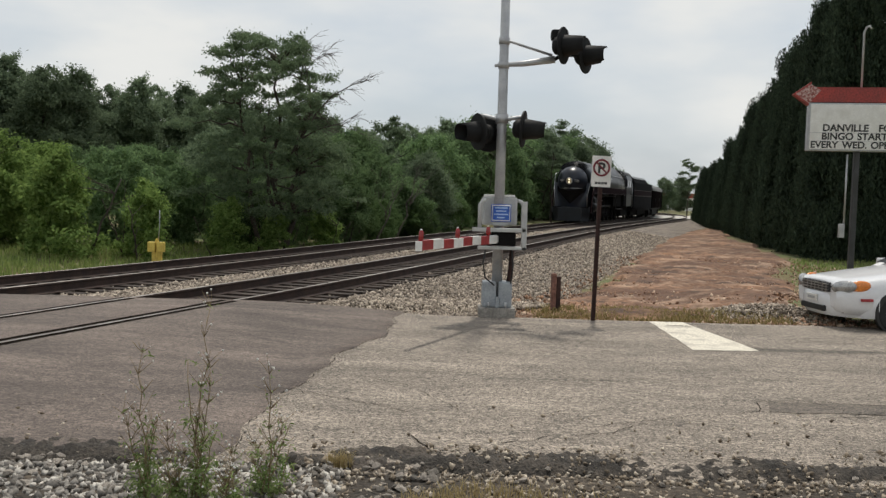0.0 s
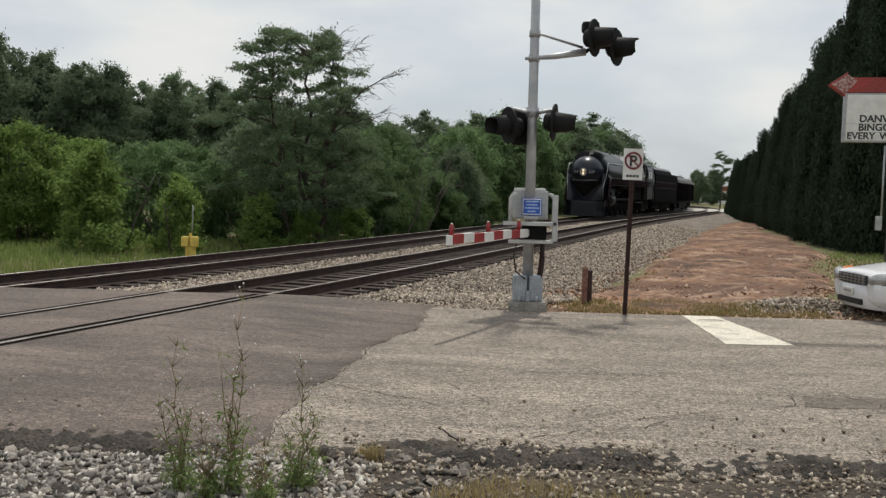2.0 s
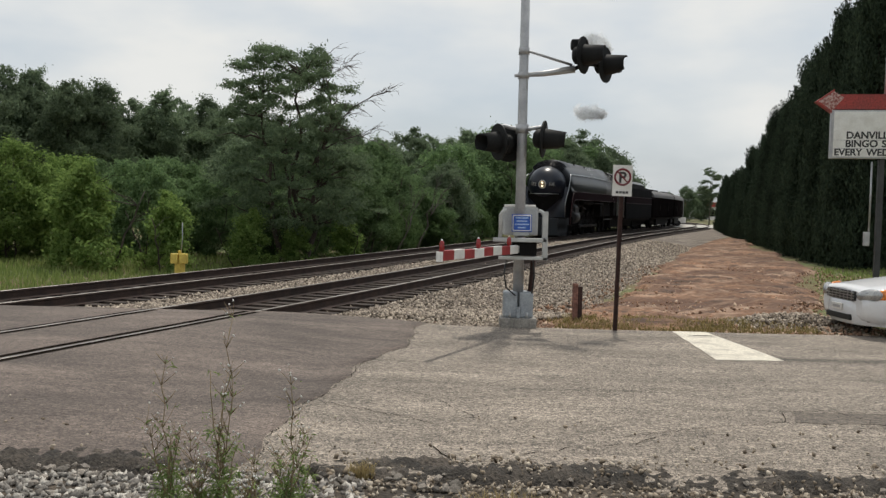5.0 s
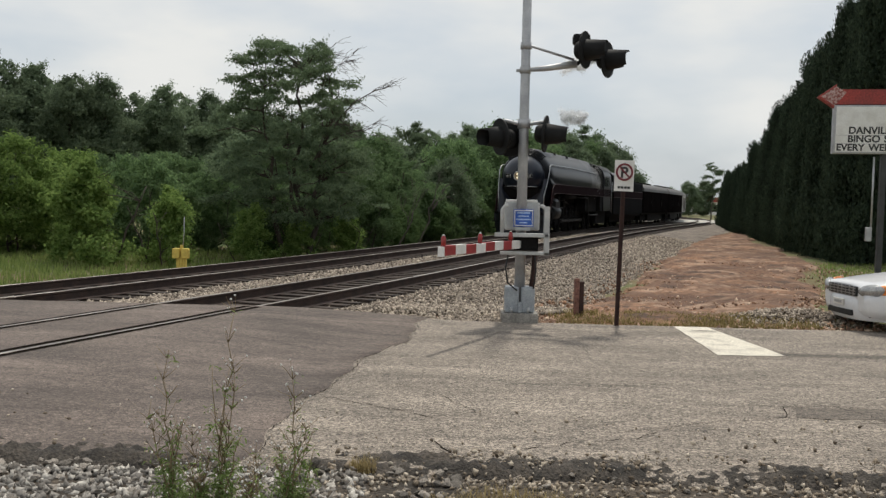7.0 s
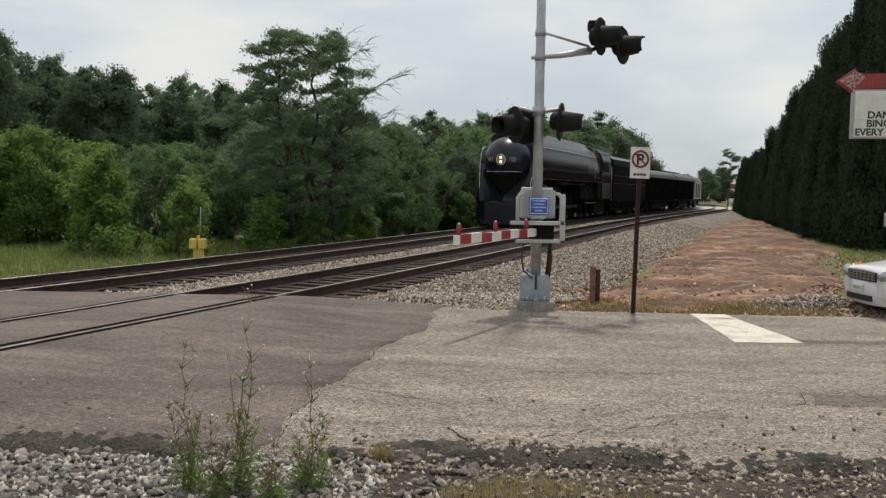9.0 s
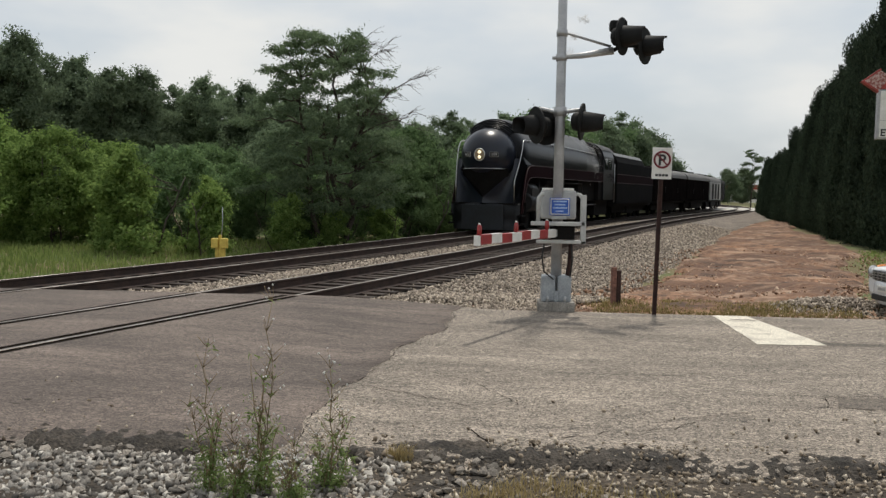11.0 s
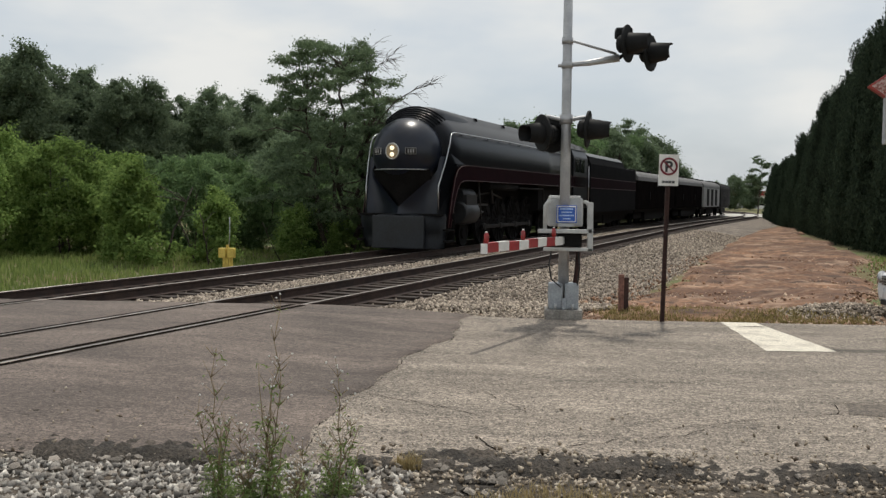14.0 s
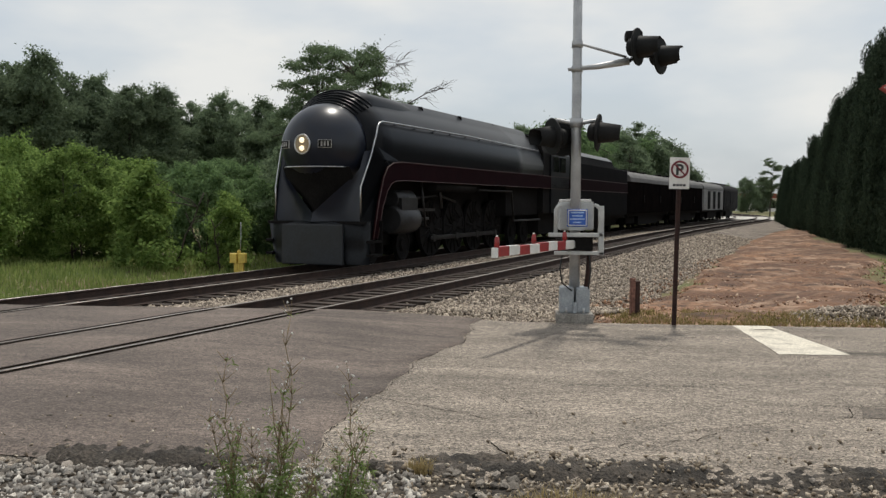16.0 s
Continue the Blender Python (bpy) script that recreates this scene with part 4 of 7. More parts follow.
def engine():
    e = empty("steam_locomotive", Matrix(), label="streamlined gloss black steam locomotive with a red side band", category="locomotive")
    # casing
    bm = bmesh.new()
    secs = [boiler_section(1.27, 1.12, hump=0.0), boiler_section(1.36, 1.24, hump=0.0), boiler_section(1.55, 1.35, hump=0.04), boiler_section(1.85, 1.41, hump=0.12), boiler_section(2.3, 1.42), boiler_section(4, 1.42), boiler_section(10, 1.44), boiler_section(13, 1.46), boiler_section(16.4, 1.46)]
    loft(bm, secs)
    part("boiler_casing", bm, M_LOCO, e)
    # bullet nose
    bm = bmesh.new()
    rings = []
    n = 40
    for k in range(1, 15):
        a = math.pi / 2 * k / 14
        rr, x = 1.14 * math.sin(a) ** 0.92, 1.3 - 1.3 * math.cos(a)
        ring = []
        for j in range(n):
            b = 2 * math.pi * j / n
            y, z = rr * math.cos(b), rr * math.sin(b)
            ring.append((x, y, 3.12 + z))
        rings.append(ring)
    loft(bm, rings, caps=True)
    part("bullet_nose", bm, M_NOSE, e, "rounded gloss black bullet nose")
    # stepped lip of the top ridge
    for k in range(6):
        bm = bmesh.new()
        pts = []
        rr = 1.15 + 0.062 * k
        for j in range(19):
            b = radians(44 + 92 * j / 18)
            pts.append((1.16 + 0.1 * k + 0.16 * abs(math.cos(b)) ** 2, rr * math.cos(b), 3.12 + rr * math.sin(b) + 0.012 * k))
        tube(bm, pts, 0.03, 6)
        part("vent_louvre", bm, M_LOCO, e)
    bm = bmesh.new()
    secs = []
    for x, w, h in ((1.5, 0.72, -0.05), (1.75, 0.84, 0.1), (2.3, 0.86, 0.2), (4.2, 0.8, 0.2), (5.2, 0.7, 0.1)):
        secs.append([(x, w * math.cos(math.pi * k / 12), 4.2 + (0.3 + h) * math.sin(math.pi * k / 12) ** 0.6) for k in range(13)])
    loft(bm, secs, closed=False, caps=False)
    part("chimney_fairing", bm, M_LOCO, e)
    # domes and whistle on the ridge
    for x, w in ((6.0, 0.12), (9.2, 0.15), (12.6, 0.1)):
        bm = bmesh.new()
        tube(bm, [(x, -0.5, 4.5), (x, -0.5, 4.62)], [w, w * 0.8], 10)
        part("safety_valve", bm, M_SOOT, e)
    # headlight with two lamps
    bm = bmesh.new()
    ring = [(0.0, 0.215 * math.cos(2 * math.pi * k / 24), 3.12 + 0.24 * math.sin(2 * math.pi * k / 24)) for k in range(25)]
    tube(bm, ring, 0.022, 8, caps=False)
    hl = part("headlight", bm, M_STEEL, e, "oval twin headlight in a bright rim")
    bm = bmesh.new()
    ngon(bm, [(-0.01, 0.21 * math.cos(2 * math.pi * k / 24), 3.12 + 0.235 * math.sin(2 * math.pi * k / 24)) for k in range(24)])
    part("reflector", bm, M_HEADPLATE, hl)
    for z in (3.22, 3.02):
        bm = bmesh.new()
        bmesh.ops.create_uvsphere(bm, u_segments=14, v_segments=8, radius=0.068, matrix=pose(-0.02, 0, z))
        part("lamp", bm, M_LAMP, hl, smooth=True)
    # number boards, as bars
    for s in (-1, 1):
        at = Matrix.Translation((0.145, 0.56 * s, 3.13)) @ Matrix.Rotation(radians(-26 * s), 4, 'Z')
        bm = bmesh.new()
        box(bm, -0.04, 0.02, -0.17, 0.17, -0.1, 0.1, 0.01)
        plate = part("number_board", bm, M_CARGREY, e, at=at)
        bm = bmesh.new()
        box(bm, -0.046, -0.03, -0.155, 0.155, -0.085, 0.085)
        part("board_face", bm, M_SOOT, plate)
        for k in range(3):
            bm = bmesh.new()
            box(bm, -0.055, -0.044, -0.105 + 0.08 * k, -0.06 + 0.08 * k, -0.055, 0.055)
            part("bar", bm, M_CARGREY, plate)
    # bright bar below the nose
    bm = bmesh.new()
    tube(bm, [(0.66, -0.95, 2.57), (0.36, -0.68, 2.57), (0.13, -0.3, 2.57), (0.13, 0.3, 2.57), (0.36, 0.68, 2.57), (0.66, 0.95, 2.57)], 0.018, 6)
    part("grab_rail", bm, M_STEEL, e)
    # black sheet standing in for the shaded recess under the nose, and front apron
    bm = bmesh.new()
    secs = []
    for z, w, x in ((2.58, 0.98, 0.15), (2.35, 1.0, 0.3), (2.05, 0.85, 0.44), (1.75, 0.6, 0.54), (1.4, 0.3, 0.6), (1.2, 0.1, 0.62)):
        secs.append([(x + 0.5 * (abs(j) / 6) ** 2.0, w * j / 6, z) for j in range(-6, 7)])
    loft(bm, secs, closed=False, caps=False)
    part("recess_shade", bm, M_SOOT, e)
    bm = bmesh.new()
    for s in (-1, 1):
        secs = []
        for k in range(9):
            z = 1.18 + (3.0 - 1.18) * k / 8
            t = k / 8
            row = []
            for j in range(9):
                v = j / 8
                y = s * (1.24 + 0.1 * t - v * (1.24 + 0.1 * t - min(1.12, max(0.0, 1.05 * (z - 1.4)))))
                x = 0.74 + 0.45 * t * t + 0.16 * math.sin(v * math.pi) * (1 - t) - 0.34 * v ** 1.5 * (1 - t) ** 1.3
                row.append((x, y, z))
            secs.append(row if s < 0 else row[::-1])
        loft(bm, secs, closed=False, caps=False)
    part("front_apron", bm, M_NOSE, e)
    # side shell between the nose and the band
    for s in (-1, 1):
        bm = bmesh.new()
        pts = [(0.74, s * 1.25, 1.2), (0.74, s * 1.24, 2.06), (1.24, s * 1.33, 3.1), (1.5, s * 1.37, 3.1), (2.5, s * 1.45, 2.8), (1.95, s * 1.48, 2.6), (1.0, s * 1.5, 0.8), (0.8, s * 1.42, 0.8)]
        ngon(bm, pts if s > 0 else pts[::-1])
        bmesh.ops.solidify(bm, geom=bm.faces[:], thickness=0.03)
        part("side_shell", bm, M_LOCO, e)
    # pilot
    bm = bmesh.new()
    def pil(z, w, x):
        return [(x + 0.32 * (abs(j) / 8) ** 3, w * j / 8, z) for j in range(-8, 9)]
    loft(bm, [pil(0.08, 1.4, 0.62), pil(0.6, 1.46, 0.54), pil(1.1, 1.5, 0.48), pil(1.19, 1.47, 0.54)], closed=False, caps=False)
    bmesh.ops.solidify(bm, geom=bm.faces[:], thickness=0.05)
    part("pilot", bm, M_PILOT, e, "curved dark pilot sheet")
    bm = bmesh.new()
    box(bm, 0.42, 0.52, -0.9, 0.9, 0.08, 1.12, 0.03)
    part("coupler_door", bm, M_PILOT, e)
    bm = bmesh.new()
    box(bm, 0.55, 1.6, -1.4, 1.4, 1.12, 1.19)
    part("front_deck", bm, M_SOOT, e)
    for s in (-1, 1):
        bm = bmesh.new()
        box(bm, 0.72, 1.25, s * 1.5 - 0.12, s * 1.5 + 0.08, 0.3, 0.36)
        box(bm, 0.72, 1.25, s * 1.5 - 0.12, s * 1.5 + 0.08, 0.65, 0.71)
        box(bm, 1.22, 1.25, s * 1.5 - 0.12, s * 1.5 + 0.08, 0.3, 1.2)
        part("step", bm, M_SOOT, e)
    # handrails
    for s in (-1, 1):
        bm = bmesh.new()
        tube(bm, [(0.72, s * 1.26, 1.2), (0.72, s * 1.26, 2.06), (1.08, s * 1.36, 2.85), (1.32, s * 1.4, 3.42), (1.42, s * 1.38, 3.62), (1.56, s * 1.36, 3.74), (1.8, s * 1.345, 3.79),
                  (8, s * 1.34, 3.84), (15.9, s * 1.36, 3.8)], 0.024, 6)
        hr = part("handrail", bm, M_STEEL, e, "bright steel handrail")
        for k in range(11):
            bm = bmesh.new()
            tube(bm, [(2.6 + 1.3 * k, s * 1.34, 3.82), (2.75 + 1.3 * k, s * 1.2, 3.72)], 0.018, 5)
            part("bracket", bm, M_SOOT, hr)
    # red band along the running board, curving down at the front, with yellow lining
    outer = [(0.9, 0.74), (1.2, 1.7), (1.48, 2.32), (1.72, 2.6), (2.08, 2.72), (2.6, 2.76), (16.3, 2.79), (20.6, 2.8)]
    inner = [(1.12, 0.74), (1.42, 1.55), (1.7, 1.98), (1.95, 2.18), (2.25, 2.25), (2.8, 2.27), (16.3, 2.28), (20.6, 2.28)]
    for s in (-1, 1):
        bm = bmesh.new()
        v = [[bm.verts.new((x, s * (1.53 + d), z)) for x, z in ln] for d in (0, -0.05) for ln in (outer, inner)]
        for a, b in ((v[0], v[1]), (v[0], v[2]), (v[1], v[3]), (v[2], v[3])):
            for k in range(len(a) - 1):
                bm.faces.new((a[k], a[k + 1], b[k + 1], b[k]))
        bmesh.ops.recalc_face_normals(bm, faces=bm.faces[:])
        band = part("side_band", bm, M_MAROON, e, "dark red band")
        for ln in (outer, inner):
            bm = bmesh.new()
            tube(bm, [(x, s * 1.535, z) for x, z in ln], 0.014, 4)
            part("lining", bm, M_GOLD, band)
    # running board, frame, cylinders
    bm = bmesh.new()
    box(bm, 1.7, 20.6, -1.5, 1.5, 2.735, 2.775)
    part("running_board", bm, M_LOCO, e)
    bm = bmesh.new()
    box(bm, 0.8, 19.0, -0.5, 0.5, 0.45, 2.6)
    # low box added under the cab, to keep the gap beneath it dark
    box(bm, 16.9, 20.6, -1.1, 1.1, 0.35, 1.3)
    box(bm, 12.3, 16.4, -1.2, 1.2, 1.2, 2.6)
    part("frame", bm, M_SOOT, e)
    for s in (-1, 1):
        bm = bmesh.new()
        tube(bm, [(2.6, s * 1.15, 1.2), (2.7, s * 1.15, 1.2), (3.85, s * 1.15, 1.2), (3.95, s * 1.15, 1.2)], [0.34, 0.4, 0.4, 0.34], 18)
        tube(bm, [(2.7, s * 1.12, 1.78), (3.9, s * 1.12, 1.78)], 0.24, 14)
        box(bm, 2.75, 3.8, s * 1.15 - 0.3, s * 1.15 + 0.25, 1.2, 1.8)
        part("cylinder", bm, M_CYL, e, "steam cylinder in a lightened grey")
        bm = bmesh.new()
        box(bm, 3.95, 5.6, s * 1.15 - 0.06, s * 1.15 + 0.06, 1.42, 1.5)
        tube(bm, [(3.9, s * 1.15, 1.2), (5.2, s * 1.15, 1.2)], 0.045, 8)
        part("crosshead_guide", bm, M_STEELDARK, e)
        bm = bmesh.new()
        tube(bm, [(4.6, s * 1.2, 2.3), (4.9, s * 1.2, 0.95)], 0.04, 6)
        tube(bm, [(3.9, s * 1.1, 1.78), (6.2, s * 1.1, 1.9), (7.4, s * 1.15, 1.7)], 0.035, 6)
        tube(bm, [(5.9, s * 1.2, 2.3), (6.1, s * 1.2, 1.5)], 0.06, 6)
        part("valve_gear", bm, M_STEELDARK, e)
        # pipes and an air reservoir under the running board
        bm = bmesh.new()
        tube(bm, [(5.2, s * 1.28, 2.15), (8.6, s * 1.28, 2.15)], 0.16, 12)
        part("air_reservoir", bm, M_SOOT, e)
        bm = bmesh.new()
        tube(bm, [(9, s * 1.35, 2.1), (12.5, s * 1.35, 2.1), (12.8, s * 1.35, 1.0), (16.2, s * 1.35, 1.0)], 0.04, 6)
        part("pipe", bm, M_STEELDARK, e)
    # cab
    bm = bmesh.new()
    sec = [(-1.53, 1.25), (-1.53, 3.75), (-1.4, 4.08), (-1.1, 4.35), (-0.6, 4.53), (0, 4.6), (0.6, 4.53), (1.1, 4.35), (1.4, 4.08), (1.53, 3.75), (1.53, 1.25)]
    loft(bm, [[(x, y, z) for y, z in sec] for x in (17.3, 20.3)], smooth=False)
    cab = part("cab", bm, M_LOCO, e)
    bm = bmesh.new()
    loft(bm, [[(x, y * 1.03, z + 0.03) for y, z in sec[2:-2]] for x in (17.1, 18.8, 20.7)], closed=False, caps=False)
    bmesh.ops.solidify(bm, geom=bm.faces[:], thickness=0.04)
    part("cab_roof", bm, M_ROOF, e)
    for s in (-1, 1):
        for x0 in (17.6, 18.7):
            bm = bmesh.new()
            box(bm, x0, x0 + 0.85, s * 1.55 - 0.012, s * 1.55 + 0.012, 3.0, 3.65, 0.005)
            part("cab_window", bm, M_DARKGLASS, cab)
        bm = bmesh.new()
        tube(bm, [(20.5, s * 1.56, 1.1), (20.5, s * 1.56, 3.4)], 0.022, 6)
        part("cab_grab_rail", bm, M_STEEL, e)
    bm = bmesh.new()
    loft(bm, [[(x, y * 0.95, z) for y, z in sec] for x in (16.35, 17.35)], smooth=False)
    part("cab_front", bm, M_SOOT, e)
    for x in (2.25, 4.25):
        wheelset(e, x, 0.46, name="leading_wheelset")
    for x in (6.3, 8.2, 10.1, 12.0):
        wheelset(e, x, 0.89, 14, "driving_wheelset")
    for x in (14.3, 15.9):
        wheelset(e, x, 0.53, name="trailing_wheelset")
    rods = []
    for s in (-1, 1):
        bm = bmesh.new()
        box(bm, 6.1, 12.2, s * 0.93 - 0.03, s * 0.93 + 0.03, 0.82, 0.96, 0.02)
        for x in (6.3, 8.2, 10.1, 12.0):
            tube(bm, [(x, s * 0.86, 0.89), (x, s * 0.99, 0.89)], 0.12, 10)
        rods.append((part("side_rod", bm, M_STEELDARK, e, "worn steel side rod"), s))
    return e, rods


def tender():
    e = empty("tender", Matrix(), label="long gloss black tender behind the locomotive", category="tender")
    sec = [(-1.52, 1.0), (-1.52, 3.55), (-1.38, 3.9), (-1.1, 4.12), (-0.7, 4.2), (0.7, 4.2), (1.1, 4.12), (1.38, 3.9), (1.52, 3.55), (1.52, 1.0)]
    bm = bmesh.new()
    loft(bm, [[(x, y, z) for y, z in sec] for x in (0.0, 9.0)], smooth=False)
    part("tank", bm, M_TENDER, e)
    bm = bmesh.new()
    loft(bm, [[(x, y, min(z, 3.6)) for y, z in sec] for x in (9.0, 12.6)], smooth=False)
    part("rear_tank", bm, M_TENDER, e)
    bm = bmesh.new()
    loft(bm, [[(x, y * 1.01, z + 0.03) for y, z in sec[2:-2]] for x in (0.05, 8.9)], closed=False, caps=False)
    part("tank_top", bm, M_ROOF, e)
    for s in (-1, 1):
        bm = bmesh.new()
        box(bm, 0.0, 12.6, s * 1.53 - 0.008, s * 1.53 + 0.008, 2.28, 2.82)
        band = part("side_band", bm, M_MAROON, e, "dark red band")
        for z in (2.28, 2.82):
            bm = bmesh.new()
            box(bm, 0.0, 12.6, s * 1.53 - 0.014, s * 1.53 + 0.014, z - 0.014, z + 0.014)
            part("lining", bm, M_GOLD, band)
    bm = bmesh.new()
    box(bm, 0.0, 12.7, -1.35, 1.35, 0.8, 1.0)
    # the two lower boxes are added in place of shade below the tank
    box(bm, 5.1, 7.4, -1.1, 1.1, 0.3, 0.8)
    box(bm, 0.3, 12.4, -0.45, 0.45, 0.3, 0.8)
    part("underframe_and_dark_fill", bm, M_SOOT, e)
    for x0 in (0.9, 7.6):
        for s in (-1, 1):
            bm = bmesh.new()
            box(bm, x0, x0 + 4.0, s * 1.0 - 0.06, s * 1.0 + 0.06, 0.4, 0.85, 0.05)
            part("truck_frame", bm, M_SOOT, e)
    for x in (1.3, 2.9, 4.5, 8.0, 9.6, 11.2):
        wheelset(e, x, 0.46)
    return e


def carriage(name, length, side, roof, label, doors, height=3.35, door_mat=None, clerestory=False):
    e = empty(name, Matrix(), label=label, category="rail car", group="cars of the train")
    hw = 1.5
    bm = bmesh.new()
    sec = [(-hw, 1.05), (-hw, height - 0.35), (hw, height - 0.35), (hw, 1.05)]
    loft(bm, [[(x, y, z) for y, z in sec] for x in (0.15, length - 0.15)], smooth=False)
    body = part("body", bm, side, e)
    bm = bmesh.new()
    arc = [(hw * 1.03 * math.cos(math.pi * k / 12), height - 0.37 + 0.75 * math.sin(math.pi * k / 12) ** 0.8) for k in range(13)]
    loft(bm, [[(x, y, z) for y, z in arc] for x in (0.05, length - 0.05)], smooth=False)
    rf = part("roof", bm, roof, e)
    for k in range(int(length / 3)):
        bm = bmesh.new()
        box(bm, 1.2 + 3 * k, 1.7 + 3 * k, -0.3, 0.3, height + 0.3, height + 0.52, 0.04)
        part("roof_vent", bm, M_SOOT, rf)
    for s in (-1, 1):
        for x in doors:
            bm = bmesh.new()
            box(bm, x, x + 1.3, s * (hw + 0.01) - 0.02, s * (hw + 0.01) + 0.02, 1.15, height - 0.5, 0.01)
            d = part("door", bm, door_mat or side, body)
            bm = bmesh.new()
            tube(bm, [(x + 0.15, s * (hw + 0.05), 1.7), (x + 0.15, s * (hw + 0.05), 2.2)], 0.015, 5)
            part("door_handle", bm, M_STEELDARK, d)
    for x in [0.4 + 0.9 * k for k in range(int(length / 0.9))]:
        if all(abs(x - d - 0.65) > 0.8 for d in doors):
            bm = bmesh.new()
            box(bm, x, x + 0.05, -hw - 0.012, hw + 0.012, 1.1, height - 0.4)
            part("rib", bm, side, body)
    bm = bmesh.new()
    box(bm, 0.2, length - 0.2, -1.3, 1.3, 0.85, 1.05)
    # lower boxes added to block the daylight under the car
    box(bm, 3.9, length - 3.9, -1.2, 1.2, 0.28, 0.85)
    box(bm, 0.6, length - 0.6, -0.4, 0.4, 0.35, 0.85)
    part("underframe_and_dark_fill", bm, M_SOOT, e)
    for x0 in (1.0, length - 3.6):
        for s in (-1, 1):
            bm = bmesh.new()
            box(bm, x0, x0 + 2.6, s * 0.98 - 0.06, s * 0.98 + 0.06, 0.38, 0.8, 0.05)
            part("truck_frame", bm, M_SOOT, e)
    for x in (1.35, 3.2, length - 3.2, length - 1.35):
        wheelset(e, x, 0.46)
    return e


M_PILOT = material("dark_grey_pilot", (0.0135, 0.0165, 0.022), (0.009, 0.0105, 0.013), rough=0.42, scale=2, fine=20, bump=0.05)
# Lighter than the soot black: light falling on the cylinders is put into this grey.
M_CYL = material("lightened_grey_casing", (0.024, 0.024, 0.026), (0.012, 0.012, 0.012), rough=0.5, scale=3, fine=25, bump=0.1)
M_STEELDARK = material("oily_steel", (0.03, 0.028, 0.027), (0.016, 0.015, 0.015), rough=0.5, metal=0.3, scale=5, fine=40, bump=0.1)
M_TENDER = material("dusty_black_tender", (0.011, 0.0105, 0.011), (0.007, 0.007, 0.0075), spec=0.03, rough=0.75, scale=1.5, fine=20, bump=0.03)
M_ROOF = material("dull_black_roof", (0.05, 0.05, 0.05), (0.03, 0.03, 0.03), rough=0.38, scale=3, fine=25, bump=0.05)
M_DARKGLASS = material("dark_window", (0.01, 0.01, 0.01), rough=0.08, bump=0)
M_CARDARK = material("dark_brown_car_side", (0.013, 0.0105, 0.01), (0.008, 0.007, 0.007), spec=0.0, rough=0.85, scale=1.5, fine=20, bump=0.05)
M_CARROOF = material("dusty_grey_roof", (0.13, 0.125, 0.12), (0.08, 0.076, 0.072), rough=0.7, scale=2, fine=20, bump=0.1)
M_CARGREY = material("pale_grey_car_side", (0.36, 0.35, 0.33), (0.25, 0.24, 0.23), rough=0.6, scale=2, fine=20, bump=0.05)
M_HEADPLATE = material("lamp_reflector", (0.34, 0.27, 0.17), (0.28, 0.22, 0.14), rough=0.4, metal=0.3, bump=0)
M_LAMP = glow_material("headlight_glow", (1.0, 0.84, 0.58), 1.1)

loco, side_rods = engine()
tend = tender()
cars = [(loco, 0.0, 2.2, 15.0), (tend, 21.2, 2.9, 9.6)]
for args, start in (((("baggage_car", 14.4, M_CARDARK, M_CARROOF, "dark brown baggage car with a dusty grey roof", (4.0, 9.6))), 34.6),
                    ((("baggage_car", 13.2, M_CARDARK, M_CARROOF, "dark brown baggage car with a dusty grey roof", (3.0, 8.8))), 49.4),
                    ((("box_car", 11.2, M_CARGREY, M_CARROOF, "pale grey box car with dark doors", (2.2, 5.0, 7.8), 3.3, M_SOOT)), 63.0),
                    ((("box_car", 12.0, M_SOOT, M_SOOT, "sooty black box car at the train's end", (5.0,), 3.3)), 74.6)):
    c = carriage(*args)
    cars.append((c, start, 2.2, args[1] - 2.2))

# ---- steam ----
M_STEAM = leaf_material("white_steam", (0.95, 0.95, 0.95), (0.98, 0.98, 0.98), 0.65, 0.0)
M_SMOKE = leaf_material("grey_smoke", (0.72, 0.71, 0.7), (0.8, 0.79, 0.78), 0.5, 0.0)


def puff(seed, size, mat, label, flakes):
    """A cloud of tiny flakes, thick at its heart and thin at its edge."""
    rng = random.Random(seed)
    cs = [Vector((rng.uniform(-0.5, 1.1), rng.uniform(-0.5, 0.5), rng.uniform(-0.45, 0.55))) * size for _ in range(14)]
    me = leaf_mesh("steam_puff", cs, [size * rng.uniform(0.2, 0.42) for _ in cs], flakes, 0.035 if mat is M_STEAM else 0.018, mat, seed, 0.8)
    ob = new("steam_puff", me)
    return tagged(ob, label, "steam", group="steam from the engine", kind="stuff")


# time of leaving the engine, size, kind, rise in m/s
PUFFS = [(2.8, 0.8, M_STEAM, 3.2), (3.2, 1.3, M_STEAM, 5.4), (3.45, 1.2, M_STEAM, 4.8), (3.75, 0.9, M_STEAM, 3.2),
         (5.4, 1.0, M_STEAM, 2.8), (5.8, 0.8, M_STEAM, 2.4), (6.6, 0.6, M_STEAM, 0.8), (9.3, 0.5, M_SMOKE, 1.4),
         (10.95, 1.7, M_SMOKE, 3.0), (11.3, 1.5, M_SMOKE, 3.0), (11.75, 0.8, M_SMOKE, 2.4)]
puffs = [(puff(3 * k + j + 1, s * (0.62 + 0.12 * j), m, "drifting puff of white steam" if m is M_STEAM else "thin drifting puff of grey smoke", int((5200 if m is M_STEAM else 2600) * s * s)), te + 0.12 * j, v * (0.75 + 0.3 * j), 1.1 * (j - 1)) for k, (te, s, m, v) in enumerate(PUFFS) for j in range(3)]


